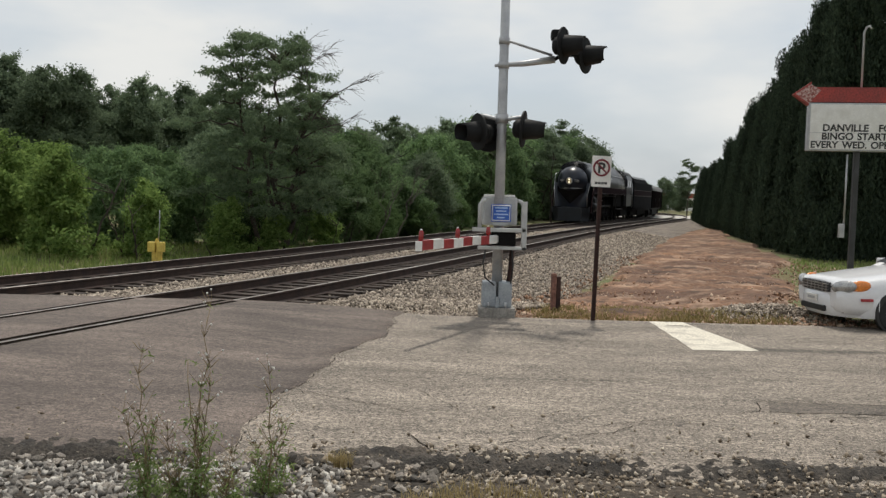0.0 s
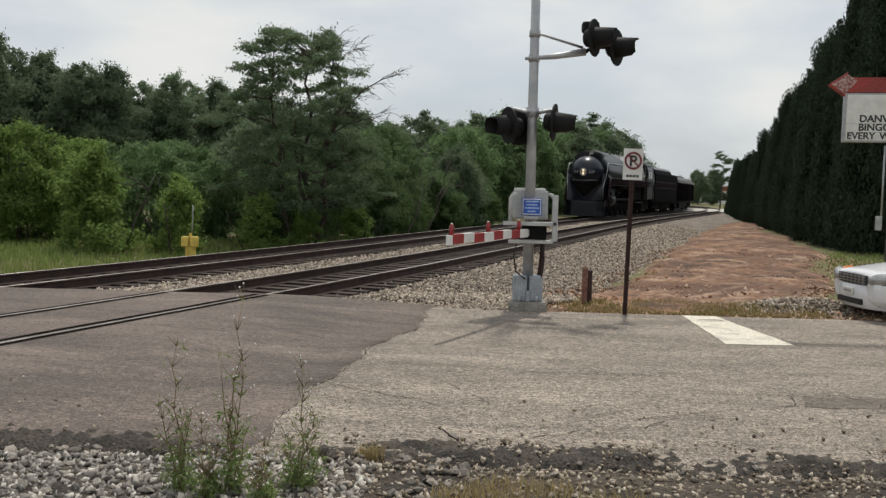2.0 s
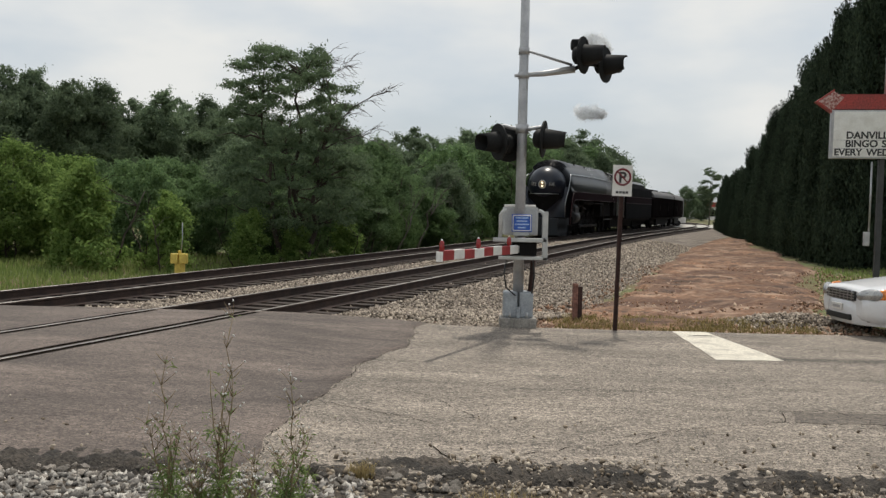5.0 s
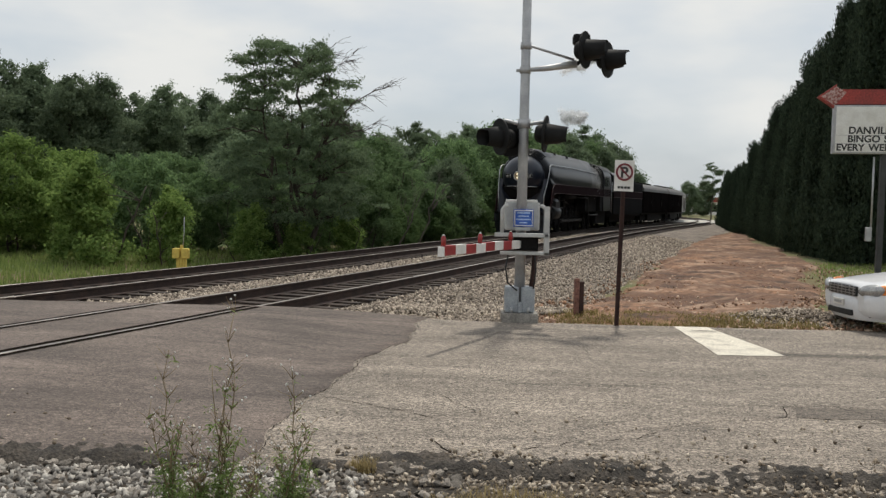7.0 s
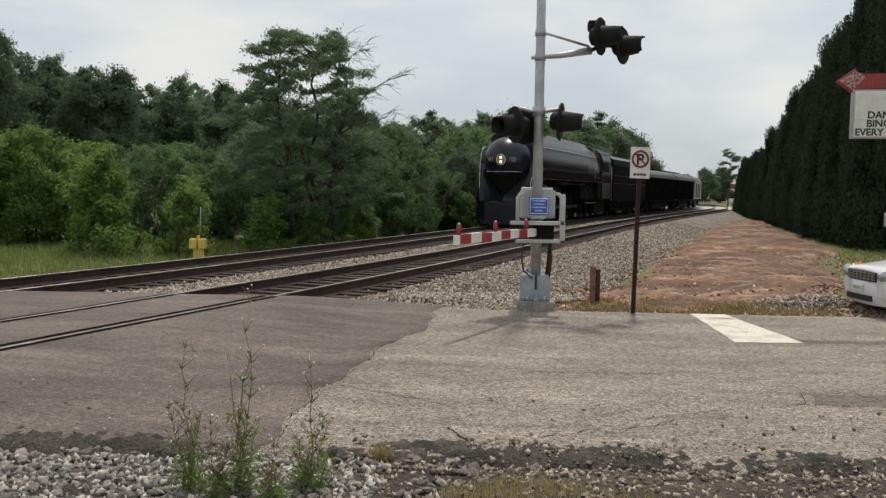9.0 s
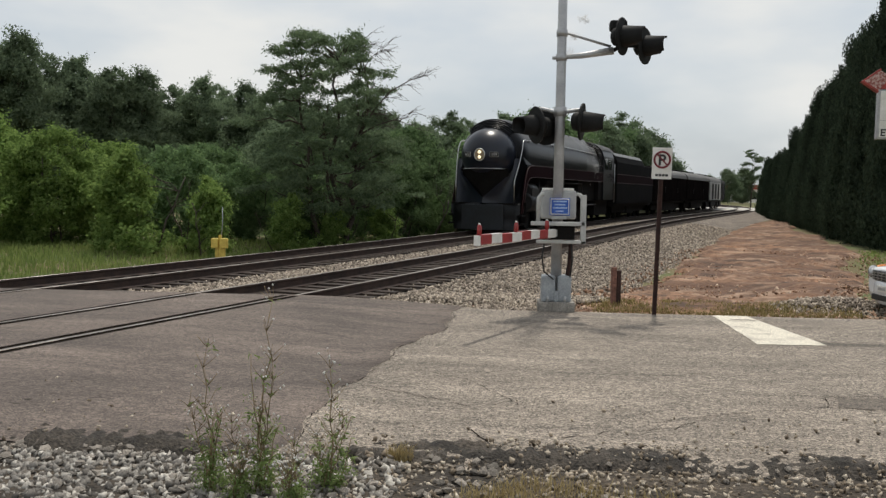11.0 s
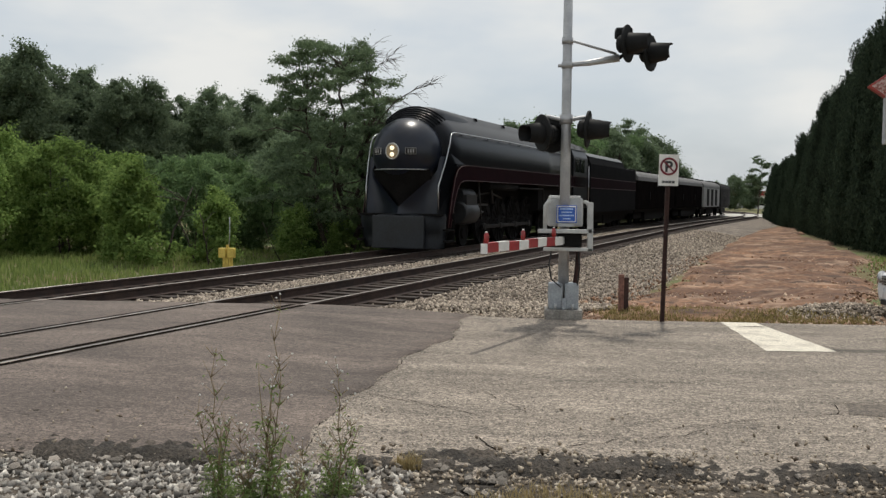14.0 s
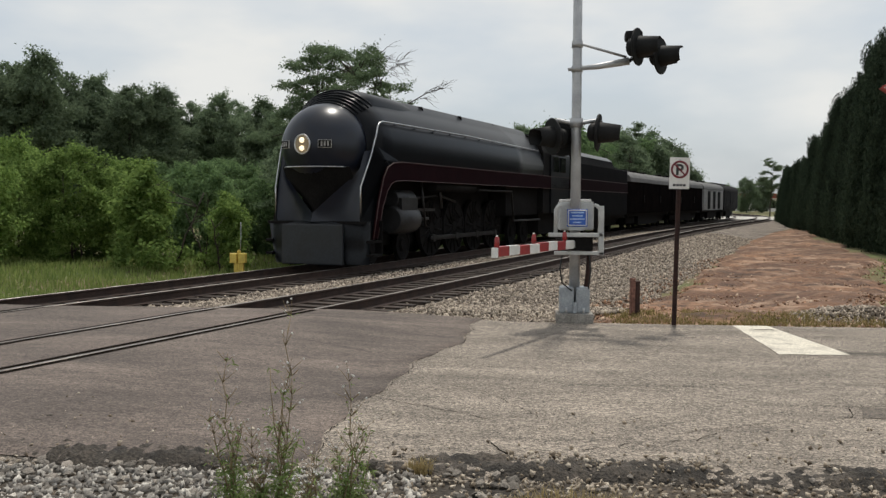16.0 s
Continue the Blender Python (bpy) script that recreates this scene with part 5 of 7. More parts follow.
def vehicle_pose(t, start, b0, b1):
    a = nose_at(t) + start
    p, q = on_track(a + b0, TRAIN_OFF, RAIL_Z), on_track(a + b1, TRAIN_OFF, RAIL_Z)
    d = (q - p).normalized()
    m = Matrix((d, Vector((0, 0, 1)).cross(d), (0, 0, 1))).transposed().to_4x4()
    m.translation = p - d * b0
    return m

# ================= crossing signal =================


def lamp_head(parent, m):
    """Flasher: round backing disc, hood, housing. Its own +x is the way it faces."""
    bm = bmesh.new()
    n = 28
    tube(bm, [(-0.02, 0, 0), (0.0, 0, 0), (0.012, 0, 0)], [0.275, 0.285, 0.28], n)
    disc = part("backing_disc", bm, M_BLACKPAINT, parent, at=m)
    bm = bmesh.new()
    outer, inner = [], []
    for x in (0.01, 0.34):
        for rr, lst in ((0.165 - 0.1 * x, outer), (0.155 - 0.1 * x, inner)):
            lst.append([(x - (0.1 if k > 9 else 0) * (x > 0.1), rr * math.cos(2 * math.pi * k / 20 + 1.2), rr * math.sin(2 * math.pi * k / 20 + 1.2)) for k in range(20)])
    loft(bm, [inner[0], inner[1], outer[1], outer[0]], caps=False)
    part("hood", bm, M_BLACKPAINT, disc)
    bm = bmesh.new()
    tube(bm, [(0.015, 0, 0), (0.03, 0, 0)], [0.15, 0.13], 20)
    part("lens", bm, M_LENS, disc, "dark red lens")
    bm = bmesh.new()
    tube(bm, [(-0.16, 0, 0), (-0.13, 0, 0), (-0.02, 0, 0)], [0.09, 0.13, 0.16], 16)
    part("housing", bm, M_BLACKPAINT, disc)
    return disc


M_LENS = material("dark_red_lens", (0.12, 0.01, 0.01), rough=0.15, bump=0)
M_WIRE = material("black_cable", (0.02, 0.02, 0.02), rough=0.6, bump=0)


def crossing_signal():
    e = empty("crossing_signal", pose(0.88, 13.85, 0.0), label="galvanised level crossing signal mast with flashers and gate mechanism", category="crossing signal")
    bm = bmesh.new()
    box(bm, -0.28, 0.28, -0.25, 0.25, -0.3, 0.15, 0.015)
    part("foundation", bm, M_CONC, e, "weathered concrete block")
    bm = bmesh.new()
    box(bm, -0.23, -0.015, -0.17, 0.17, 0.15, 0.55, 0.035)
    box(bm, 0.015, 0.23, -0.17, 0.17, 0.15, 0.55, 0.035)
    box(bm, -0.03, 0.03, -0.19, -0.1, 0.15, 0.32, 0.01)
    part("split_base", bm, M_BASEGREY, e)
    for s in (-1, 1):
        bm = bmesh.new()
        tube(bm, [(0.13 * s, -0.2, 0.15), (0.13 * s, -0.2, 0.24)], 0.02, 6)
        part("anchor_bolt", bm, M_GALV, e)
    bm = bmesh.new()
    tube(bm, [(0, 0, 0.15), (0, 0, 3.0), (0, 0, 6.3)], [0.085, 0.075, 0.065], 18)
    part("mast", bm, M_GALV, e)
    # gate mechanism case with its counterweight arms
    bm = bmesh.new()
    box(bm, -0.25, 0.29, 0.06, 0.42, 1.42, 1.86, 0.03)
    case = part("mechanism_case", bm, M_BOXGREY, e)
    for k in range(2):
        bm = bmesh.new()
        box(bm, -0.23 + 0.28 * k, -0.03 + 0.28 * k, 0.08, 0.4, 1.86, 1.9, 0.012)
        part("lid_hinge", bm, M_WHITE, case)
    bm = bmesh.new()
    box(bm, -0.13, 0.18, -0.437, -0.42, 1.48, 1.75, 0.006)
    sign = part("notice", bm, M_BLUE, e, "blue notice plate with white rows of writing", at=pose(0, 0.325, 0))
    bm = bmesh.new()
    tube(bm, [(-0.11, -0.44, 1.5), (0.16, -0.44, 1.5), (0.16, -0.44, 1.73), (-0.11, -0.44, 1.73), (-0.11, -0.44, 1.5)], 0.011, 4)
    part("border", bm, M_WHITE, sign)
    for k in range(4):
        bm = bmesh.new()
        w = (0.1, 0.08, 0.11, 0.06)[k]
        box(bm, 0.025 - w, 0.025 + w, -0.443, -0.436, 1.685 - 0.05 * k, 1.705 - 0.05 * k)
        part("writing_bar", bm, M_PALEBLUE, sign)
    bm = bmesh.new()
    box(bm, -0.1, 0.13, -0.14, -0.07, 1.42, 1.47, 0.008)
    part("latch", bm, M_BOXGREY, e)
    for s, x in ((-1, -0.33), (1, 0.37)):
        bm = bmesh.new()
        tube(bm, [(x - 0.02 * s, -0.3, 1.36), (x - 0.02 * s, -0.3, 1.74), (x - 0.06 * s, -0.3, 1.8), (x - 0.1 * s, -0.28, 1.81)], 0.03, 8)
        part("counterweight_arm", bm, M_BOXGREY, e)
    bm = bmesh.new()
    box(bm, -0.42, 0.4, -0.36, -0.26, 1.33, 1.39, 0.01)
    box(bm, 0.33, 0.41, -0.36, -0.26, 1.06, 1.39, 0.01)
    box(bm, -0.33, 0.41, -0.36, -0.26, 1.06, 1.11, 0.01)
    box(bm, 0.33, 0.41, -0.34, -0.28, 1.39, 1.8, 0.01)
    part("gate_frame", bm, M_BOXGREY, e)
    bm = bmesh.new()
    box(bm, -0.12, 0.25, -0.3, -0.05, 1.12, 1.33, 0.02)
    part("gate_hub", bm, M_SOOT, e)
    # gate arm, lowered, with red and white panels and three lights
    at = Matrix.Translation((-0.05, -0.33, 1.22)) @ Matrix.Rotation(math.atan2(-2.45, -1.1), 4, 'Z')
    bm = bmesh.new()
    box(bm, -0.1, 2.72, -0.02, 0.02, -0.05, 0.05)
    arm = part("gate_arm", bm, M_BOXGREY, e, "lowered gate arm with red and white panels", at=at)
    x, k = 0.05, 0
    while x < 2.7:
        w = 0.33
        bm = bmesh.new()
        box(bm, x, min(x + w - 0.004, 2.75), -0.035, 0.035, -0.062 + 0.01 * (k // 2 % 2), 0.062 + 0.01 * (k // 2 % 2), 0.004)
        part("panel", bm, M_RED if k % 2 else M_WHITE, arm)
        x, k = x + w, k + 1
    for x in (0.35, 1.5, 2.66):
        bm = bmesh.new()
        tube(bm, [(x, 0, 0.06), (x, 0, 0.1), (x, 0, 0.17), (x, 0, 0.2)], [0.026, 0.034, 0.032, 0.016], 12)
        lt = part("gate_light", bm, M_REDLIGHT, arm, "small red gate light")
        bm = bmesh.new()
        tube(bm, [(x, 0, 0.198), (x, 0, 0.215)], [0.02, 0.01], 8)
        part("light_cap", bm, M_WHITE, lt)
    # lower pair of flashers on a cross pipe
    bm = bmesh.new()
    tube(bm, [(-0.36, -0.02, 3.1), (-0.28, -0.02, 3.11), (-0.1, 0, 3.07), (0.1, 0, 3.07), (0.26, 0.02, 3.1), (0.38, 0.02, 3.1)], 0.03, 8)
    tube(bm, [(0, 0, 3.0), (0, 0, 3.14)], 0.1, 14)
    part("cross_pipe", bm, M_GALV, e)
    for s, a in ((-1, 205), (1, -14)):
        bm = bmesh.new()
        tube(bm, [(0.33 * s, 0, 3.1), (0.33 * s, 0, 2.9)], 0.025, 8)
        part("drop_pipe", bm, M_GALV, e)
        lamp_head(e, Matrix.Translation((0.35 * s - 0.02, -0.08, 2.885 + 0.03 * s)) @ Matrix.Rotation(radians(a), 4, 'Z') @ Matrix.Rotation(radians(4), 4, 'Y'))
    lamp_head(e, Matrix.Translation((-0.19, 0.2, 2.85)) @ Matrix.Rotation(radians(62), 4, 'Z'))
    # upper pair on a short bracket arm
    bm = bmesh.new()
    tube(bm, [(-0.14, -0.02, 3.88), (0.3, -0.02, 3.92), (0.78, -0.02, 4.0)], [0.025, 0.045, 0.06], 10)
    part("bracket_arm", bm, M_GALV, e)
    bm = bmesh.new()
    tube(bm, [(-0.08, -0.02, 4.26), (0.1, -0.02, 4.25), (0.74, -0.02, 4.06)], 0.02, 8)
    part("brace", bm, M_GALV, e)
    for z in (3.89, 4.26):
        bm = bmesh.new()
        tube(bm, [(0, 0, z - 0.05), (0, 0, z + 0.05)], 0.085, 16)
        part("clamp", bm, M_GALV, e)
    lamp_head(e, Matrix.Translation((0.9, -0.1, 4.2)) @ Matrix.Rotation(radians(-26), 4, 'Z'))
    lamp_head(e, Matrix.Translation((1.31, 0.35, 4.13)) @ Matrix.Rotation(radians(-30), 4, 'Z'))
    bm = bmesh.new()
    tube(bm, [(0.78, -0.02, 4.0), (0.9, 0.0, 4.08), (1.25, 0.3, 4.12)], 0.03, 8)
    box(bm, 0.72, 0.98, -0.05, 0.15, 4.3, 4.46, 0.04)
    part("lamp_bracket", bm, M_BLACKPAINT, e)
    for pts in ([(-0.2, -0.3, 1.1), (-0.24, -0.3, 0.85), (-0.2, -0.25, 0.62), (-0.05, -0.2, 0.5)], [(0.2, -0.2, 1.1), (0.23, -0.2, 0.8), (0.2, -0.15, 0.5)]):
        bm = bmesh.new()
        tube(bm, pts, 0.012, 6)
        part("cable", bm, M_WIRE, e)
    bm = bmesh.new()
    tube(bm, [(0.22, -0.05, 1.1), (0.21, 0.0, 0.75), (0.17, 0.0, 0.45)], 0.04, 8)
    part("conduit", bm, M_RUSTPOST, e)


M_PALEBLUE = material("pale_blue_print", (0.45, 0.6, 0.85), bump=0)
M_REDLIGHT = material("red_light_lens", (0.3, 0.025, 0.025), rough=0.2, bump=0)
crossing_signal()


def letters(text, size, mat, parent, m, name="lettering", depth=0.004):
    cu = bpy.data.curves.new(name, 'FONT')
    cu.body, cu.size, cu.extrude, cu.offset = text, size, depth, size * 0.03
    tmp = bpy.data.objects.new(name, cu)
    scene.collection.objects.link(tmp)
    me = bpy.data.meshes.new_from_object(tmp.evaluated_get(bpy.context.evaluated_depsgraph_get()))
    bpy.data.objects.remove(tmp)
    me.materials.clear()
    me.materials.append(mat)
    ob = new(name, me)
    ob.parent = parent
    ob.matrix_basis = m
    return ob


def no_parking_sign():
    e = empty("no_parking_sign", pose(2.36, 13.62, 0, 0, 1.0, 4), label="no parking sign on a rusty brown channel post", category="road sign")
    bm = bmesh.new()
    prism(bm, [(-0.024, -0.3), (0.024, -0.3), (0.024, 2.5), (-0.024, 2.5)], -0.012, 0.0)
    box(bm, -0.032, -0.022, -0.03, 0.0, -0.3, 2.5)
    box(bm, 0.022, 0.032, -0.03, 0.0, -0.3, 2.5)
    part("post", bm, M_RUSTPOST, e)
    bm = bmesh.new()
    box(bm, -0.15, 0.15, -0.04, -0.034, 2.06, 2.53, 0.002)
    face = part("sign_plate", bm, M_WHITE, e)
    bm = bmesh.new()
    ring = [(0.118 * math.cos(2 * math.pi * k / 32), -0.044, 2.35 + 0.118 * math.sin(2 * math.pi * k / 32)) for k in range(33)]
    tube(bm, ring, 0.016, 6, caps=False)
    tube(bm, [(-0.085, -0.045, 2.435), (0.085, -0.045, 2.265)], 0.012, 6)
    part("red_ring", bm, M_RINGRED, face)
    letters("P", 0.225, M_LETTER, face, Matrix.Translation((-0.062, -0.042, 2.27)) @ pose(0, 0, 0, 90, 0, 0), "letter")
    for k in range(4):
        bm = bmesh.new()
        box(bm, -0.095 + 0.05 * k, -0.055 + 0.05 * k, -0.044, -0.038, 2.1, 2.135)
        part("writing_bar", bm, M_LETTER, face)
    for z in (2.12, 2.5):
        bm = bmesh.new()
        tube(bm, [(0, -0.05, z - 0.01), (0, -0.036, z - 0.01)], 0.01, 6)
        part("bolt", bm, M_GALV, face)


no_parking_sign()


def stub_post():
    e = empty("stub_post", pose(1.9, 14.6, -0.12, 0, 0, 10), label="short weathered red brown timber post", category="post")
    for x, h, r in ((-0.035, 0.75, 0), (0.04, 0.7, 1)):
        bm = bmesh.new()
        box(bm, x - 0.036, x + 0.036, -0.05, 0.05, -0.2, h, 0.008)
        part("board", bm, M_RUSTPOST if r else M_STUB, e)


M_STUB = material("faded_red_timber", (0.26, 0.13, 0.1), (0.16, 0.08, 0.06), rough=0.9, scale=4, fine=30, bump=0.4)
stub_post()


def yellow_marker():
    x, y = -7.5, 23.4
    e = empty("track_marker", pose(x, y, ground_z(x, y) - 0.02), label="yellow painted trackside signal device on a post", category="signal box")
    bm = bmesh.new()
    box(bm, -0.13, -0.04, -0.05, 0.05, 0, 0.85, 0.01)
    box(bm, 0.04, 0.13, -0.05, 0.05, 0, 0.85, 0.01)
    box(bm, -0.035, 0.035, -0.05, 0.05, 0, 1.0, 0.01)
    part("post", bm, M_YELLOW, e)
    for s in (-1, 1):
        bm = bmesh.new()
        box(bm, s * 0.12 - 0.1, s * 0.12 + 0.1, -0.14, 0.02, 0.65, 0.92, 0.03)
        part("case", bm, M_YELLOW, e)
    bm = bmesh.new()
    tube(bm, [(0.03, 0, 0.95), (0.06, 0, 1.3), (0.06, 0, 1.75)], 0.012, 6)
    part("whip_aerial", bm, M_GALV, e)


yellow_marker()

# ================= letter board sign =================


def letter_board():
    e = empty("letter_board", pose(13.3, 29.0, ground_z(13.6, 29.0) + 0.6, 0, 0, -10), label="white changeable letter board under a faded red arrow", category="sign")
    bm = bmesh.new()
    box(bm, 0.0, 0.17, -0.1, 0.1, -1.0, 3.6, 0.02)
    part("post", bm, M_POSTDARK, e)
    bm = bmesh.new()
    box(bm, -1.5, 1.75, -0.2, 0.1, 3.5, 5.05, 0.02)
    cab = part("board_frame", bm, M_GALV, e)
    bm = bmesh.new()
    box(bm, -1.43, 1.68, -0.215, -0.19, 3.56, 5.0)
    face = part("board_face", bm, M_WHITE, cab)
    for k, (txt, x, z, s) in enumerate((("DANVILLE   FO", -1.05, 4.14, 0.31), ("BINGO START", -1.07, 3.87, 0.31), ("EVERY WED. OPEN", -1.4, 3.6, 0.3))):
        for word in txt.split():
            ob = letters(word, s, M_LETTER, face, Matrix.Translation((x, -0.218, z)) @ pose(0, 0, 0, 90, 0, 0))
            x += max(v.co.x for v in ob.data.vertices) + s * (0.95 if word == "DANVILLE" else 0.38)
    for z in (4.08, 3.81):
        bm = bmesh.new()
        box(bm, -1.47, 1.67, -0.222, -0.214, z, z + 0.012)
        part("letter_track", bm, M_GALV, face)
    bm = bmesh.new()
    prism(bm, [(-2.0, 5.32), (-1.5, 4.96), (-1.5, 5.07), (1.75, 5.07), (1.75, 5.55), (-1.45, 5.55), (-1.45, 5.72)], -0.2, 0.1)
    part("arrow", bm, M_SIGNRED, e, "faded red arrow with worn tip")
    bm = bmesh.new()
    ngon(bm, [(-1.92, -0.206, 5.33), (-1.5, -0.206, 5.03), (-1.15, -0.206, 5.45), (-1.46, -0.206, 5.64)])
    part("worn_tip", bm, M_WORNTIP, e)
    bm = bmesh.new()
    tube(bm, [(0.15, 0.1, 5.0), (0.15, 0.1, 7.35), (0.2, 0.05, 7.5), (0.27, -0.02, 7.52), (0.32, -0.06, 7.44)], 0.035, 8)
    part("lamp_pole", bm, M_GALV, e)
    bm = bmesh.new()
    box(bm, -0.38, -0.2, -0.2, -0.05, 0.7, 1.15, 0.02)
    tube(bm, [(-0.22, -0.13, 1.15), (-0.22, -0.13, 3.4)], 0.03, 6)
    part("meter_box", bm, M_GALV, e)


M_POSTDARK = material("dark_steel_post", (0.05, 0.05, 0.052), (0.03, 0.03, 0.03), rough=0.6, bump=0.05)
M_WORNTIP = material("peeling_paint", (0.5, 0.36, 0.33), (0.25, 0.07, 0.06), rough=0.8, scale=14, fine=30, bump=0.1, lo=0.4, hi=0.6)
letter_board()

# ================= parked car =================
M_CARPAINT = material("white_car_paint", (0.72, 0.72, 0.73), (0.66, 0.66, 0.67), rough=0.25, scale=1, fine=20, bump=0, coat=0.5, fine_amount=0.03)
M_TYRE = material("rubber_tyre", (0.02, 0.02, 0.02), rough=0.85, fine=40, bump=0.2)
M_CLEARLAMP = material("headlamp_lens", (0.45, 0.45, 0.44), (0.3, 0.3, 0.3), rough=0.08, metal=0.5, scale=12, bump=0)
M_AMBER = material("amber_lens", (0.75, 0.25, 0.05), (0.6, 0.18, 0.04), rough=0.15, scale=10, bump=0)
M_GRILLE = material("black_plastic", (0.02, 0.02, 0.02), rough=0.5, bump=0)


def car_station(x, hw, zlow, zbelt, zroof, rw):
    """Cross-section of the body at x, from the sill over the top to the other sill."""
    half = [(hw * 0.9, zlow), (hw * 0.985, zlow + 0.12), (hw, zlow + 0.3), (hw * 0.985, zbelt - 0.12), (hw * 0.93, zbelt)]
    if zroof > zbelt + 0.02:
        half += [(rw * 1.08, zbelt + (zroof - zbelt) * 0.55), (rw, zroof - 0.08), (rw * 0.8, zroof - 0.015), (rw * 0.4, zroof)]
    else:
        half += [(hw * 0.86, zbelt + 0.025), (hw * 0.7, zbelt + 0.05), (hw * 0.45, zbelt + 0.065), (hw * 0.2, zbelt + 0.07)]
    return [(x, -y, z) for y, z in half] + [(x, 0, half[-1][1] + 0.002)] + [(x, y, z) for y, z in reversed(half)]


def parked_car():
    """Its front looks along -x; x = 0 at the bumper."""
    e = empty("parked_car", Matrix.Translation((5.98, 14.12, -0.03)) @ Matrix.Rotation(radians(4), 4, 'Z'), label="small white saloon car parked at the roadside", category="car")
    bm = bmesh.new()
    st = [(0.03, 0.62, 0.36, 0.66, 0, 0), (0.09, 0.74, 0.28, 0.7, 0, 0), (0.25, 0.8, 0.25, 0.72, 0, 0), (0.6, 0.83, 0.24, 0.775, 0, 0), (1.0, 0.835, 0.24, 0.83, 0, 0), (1.3, 0.835, 0.24, 0.88, 0, 0),
          (1.42, 0.835, 0.24, 0.91, 0.96, 0.74), (1.8, 0.835, 0.24, 0.92, 1.22, 0.66), (2.15, 0.835, 0.24, 0.925, 1.38, 0.6), (2.8, 0.835, 0.24, 0.93, 1.4, 0.59), (3.3, 0.835, 0.25, 0.935, 1.3, 0.6),
          (3.7, 0.83, 0.26, 0.94, 1.0, 0.72), (3.95, 0.81, 0.3, 0.92, 0, 0), (4.2, 0.76, 0.36, 0.86, 0, 0)]
    loft(bm, [car_station(x, hw, zl, zb, zr, rw) for x, hw, zl, zb, zr, rw in st])
    body = part("body", bm, M_CARPAINT, e)
    bm = bmesh.new()
    secs = []
    for z, grow in ((0.2, -0.02), (0.26, 0.02), (0.38, 0.035), (0.5, 0.03), (0.55, 0.0)):
        secs.append([(0.62 * (abs(j) / 8) ** 3.5 - grow - 0.0, (0.84 + grow * 0.3) * j / 8, z) for j in range(-8, 9)])
    loft(bm, secs, closed=False, caps=False)
    part("bumper", bm, M_CARPAINT, e)
    bm = bmesh.new()
    box(bm, -0.045, 0.03, -0.36, 0.36, 0.26, 0.35, 0.015)
    part("air_intake", bm, M_GRILLE, body)
    bm = bmesh.new()
    box(bm, -0.005, 0.06, -0.43, 0.43, 0.565, 0.715, 0.015)
    gr = part("grille", bm, M_GRILLE, body)
    for k in range(3):
        bm = bmesh.new()
        box(bm, -0.02, 0.02, -0.42, 0.42, 0.592 + 0.042 * k, 0.608 + 0.042 * k, 0.003)
        part("grille_bar", bm, M_STEEL, gr)
    for k in range(7):
        bm = bmesh.new()
        box(bm, -0.016, 0.02, -0.367 + 0.12 * k, -0.353 + 0.12 * k, 0.57, 0.71)
        part("grille_bar", bm, M_STEEL, gr)
    for s in (-1, 1):
        bm = bmesh.new()
        bmesh.ops.create_uvsphere(bm, u_segments=20, v_segments=10, radius=1.0, matrix=Matrix.Translation((0.12, s * 0.65, 0.668)) @ Matrix.Rotation(radians(60 * s), 4, 'Z') @ Matrix.Rotation(radians(-8), 4, 'Y') @ Matrix.Diagonal((0.21, 0.085, 0.1, 1)))
        hl = part("headlight", bm, M_CLEARLAMP, body, smooth=True)
        bm = bmesh.new()
        bmesh.ops.create_uvsphere(bm, u_segments=16, v_segments=8, radius=1.0, matrix=Matrix.Translation((0.3, s * 0.76, 0.69)) @ Matrix.Rotation(radians(14 * s), 4, 'Z') @ Matrix.Rotation(radians(-8), 4, 'Y') @ Matrix.Diagonal((0.17, 0.06, 0.088, 1)))
        part("indicator", bm, M_AMBER, hl, "amber turn signal", smooth=True)
        bm = bmesh.new()
        box(bm, 0.3, 0.49, s * 0.832 - 0.014, s * 0.832 + 0.008, 0.47, 0.51, 0.004)
        part("side_marker", bm, M_RED, body)
        bm = bmesh.new()
        tube(bm, [(0.2, s * 0.6, 0.31), (0.135, s * 0.6, 0.31)], 0.05, 14)
        part("fog_lamp", bm, M_GRILLE, body)
        for x in (0.86, 3.3):
            bm = bmesh.new()
            tube(bm, [(x, s * 0.78, 0.31), (x, s * 0.846, 0.31)], 0.325, 24)
            part("wheel_arch", bm, M_GRILLE, body)
            bm = bmesh.new()
            tube(bm, [(0, -0.09, 0), (0, -0.07, 0), (0, 0.07, 0), (0, 0.09, 0)], [0.25, 0.285, 0.285, 0.25], 28)
            wh = part("wheel", bm, M_TYRE, e, at=pose(x, s * 0.77, 0.285))
            bm = bmesh.new()
            tube(bm, [(0, s * 0.085, 0), (0, s * 0.1, 0)], [0.18, 0.16], 20)
            part("hub_cap", bm, M_GALV, wh)
        bm = bmesh.new()
        pts = [(1.52, s * 0.79, 0.95), (2.12, s * 0.66, 1.28), (2.75, s * 0.65, 1.31), (3.25, s * 0.68, 1.22), (3.55, s * 0.775, 0.97)]
        ngon(bm, pts)
        bmesh.ops.solidify(bm, geom=bm.faces[:], thickness=0.01)
        part("side_window", bm, M_DARKGLASS, body)
        bm = bmesh.new()
        box(bm, 1.55, 1.7, s * 0.93 - 0.09, s * 0.93 + 0.06, 0.92, 1.04, 0.03)
        part("wing_mirror", bm, M_CARPAINT, body)
    bm = bmesh.new()
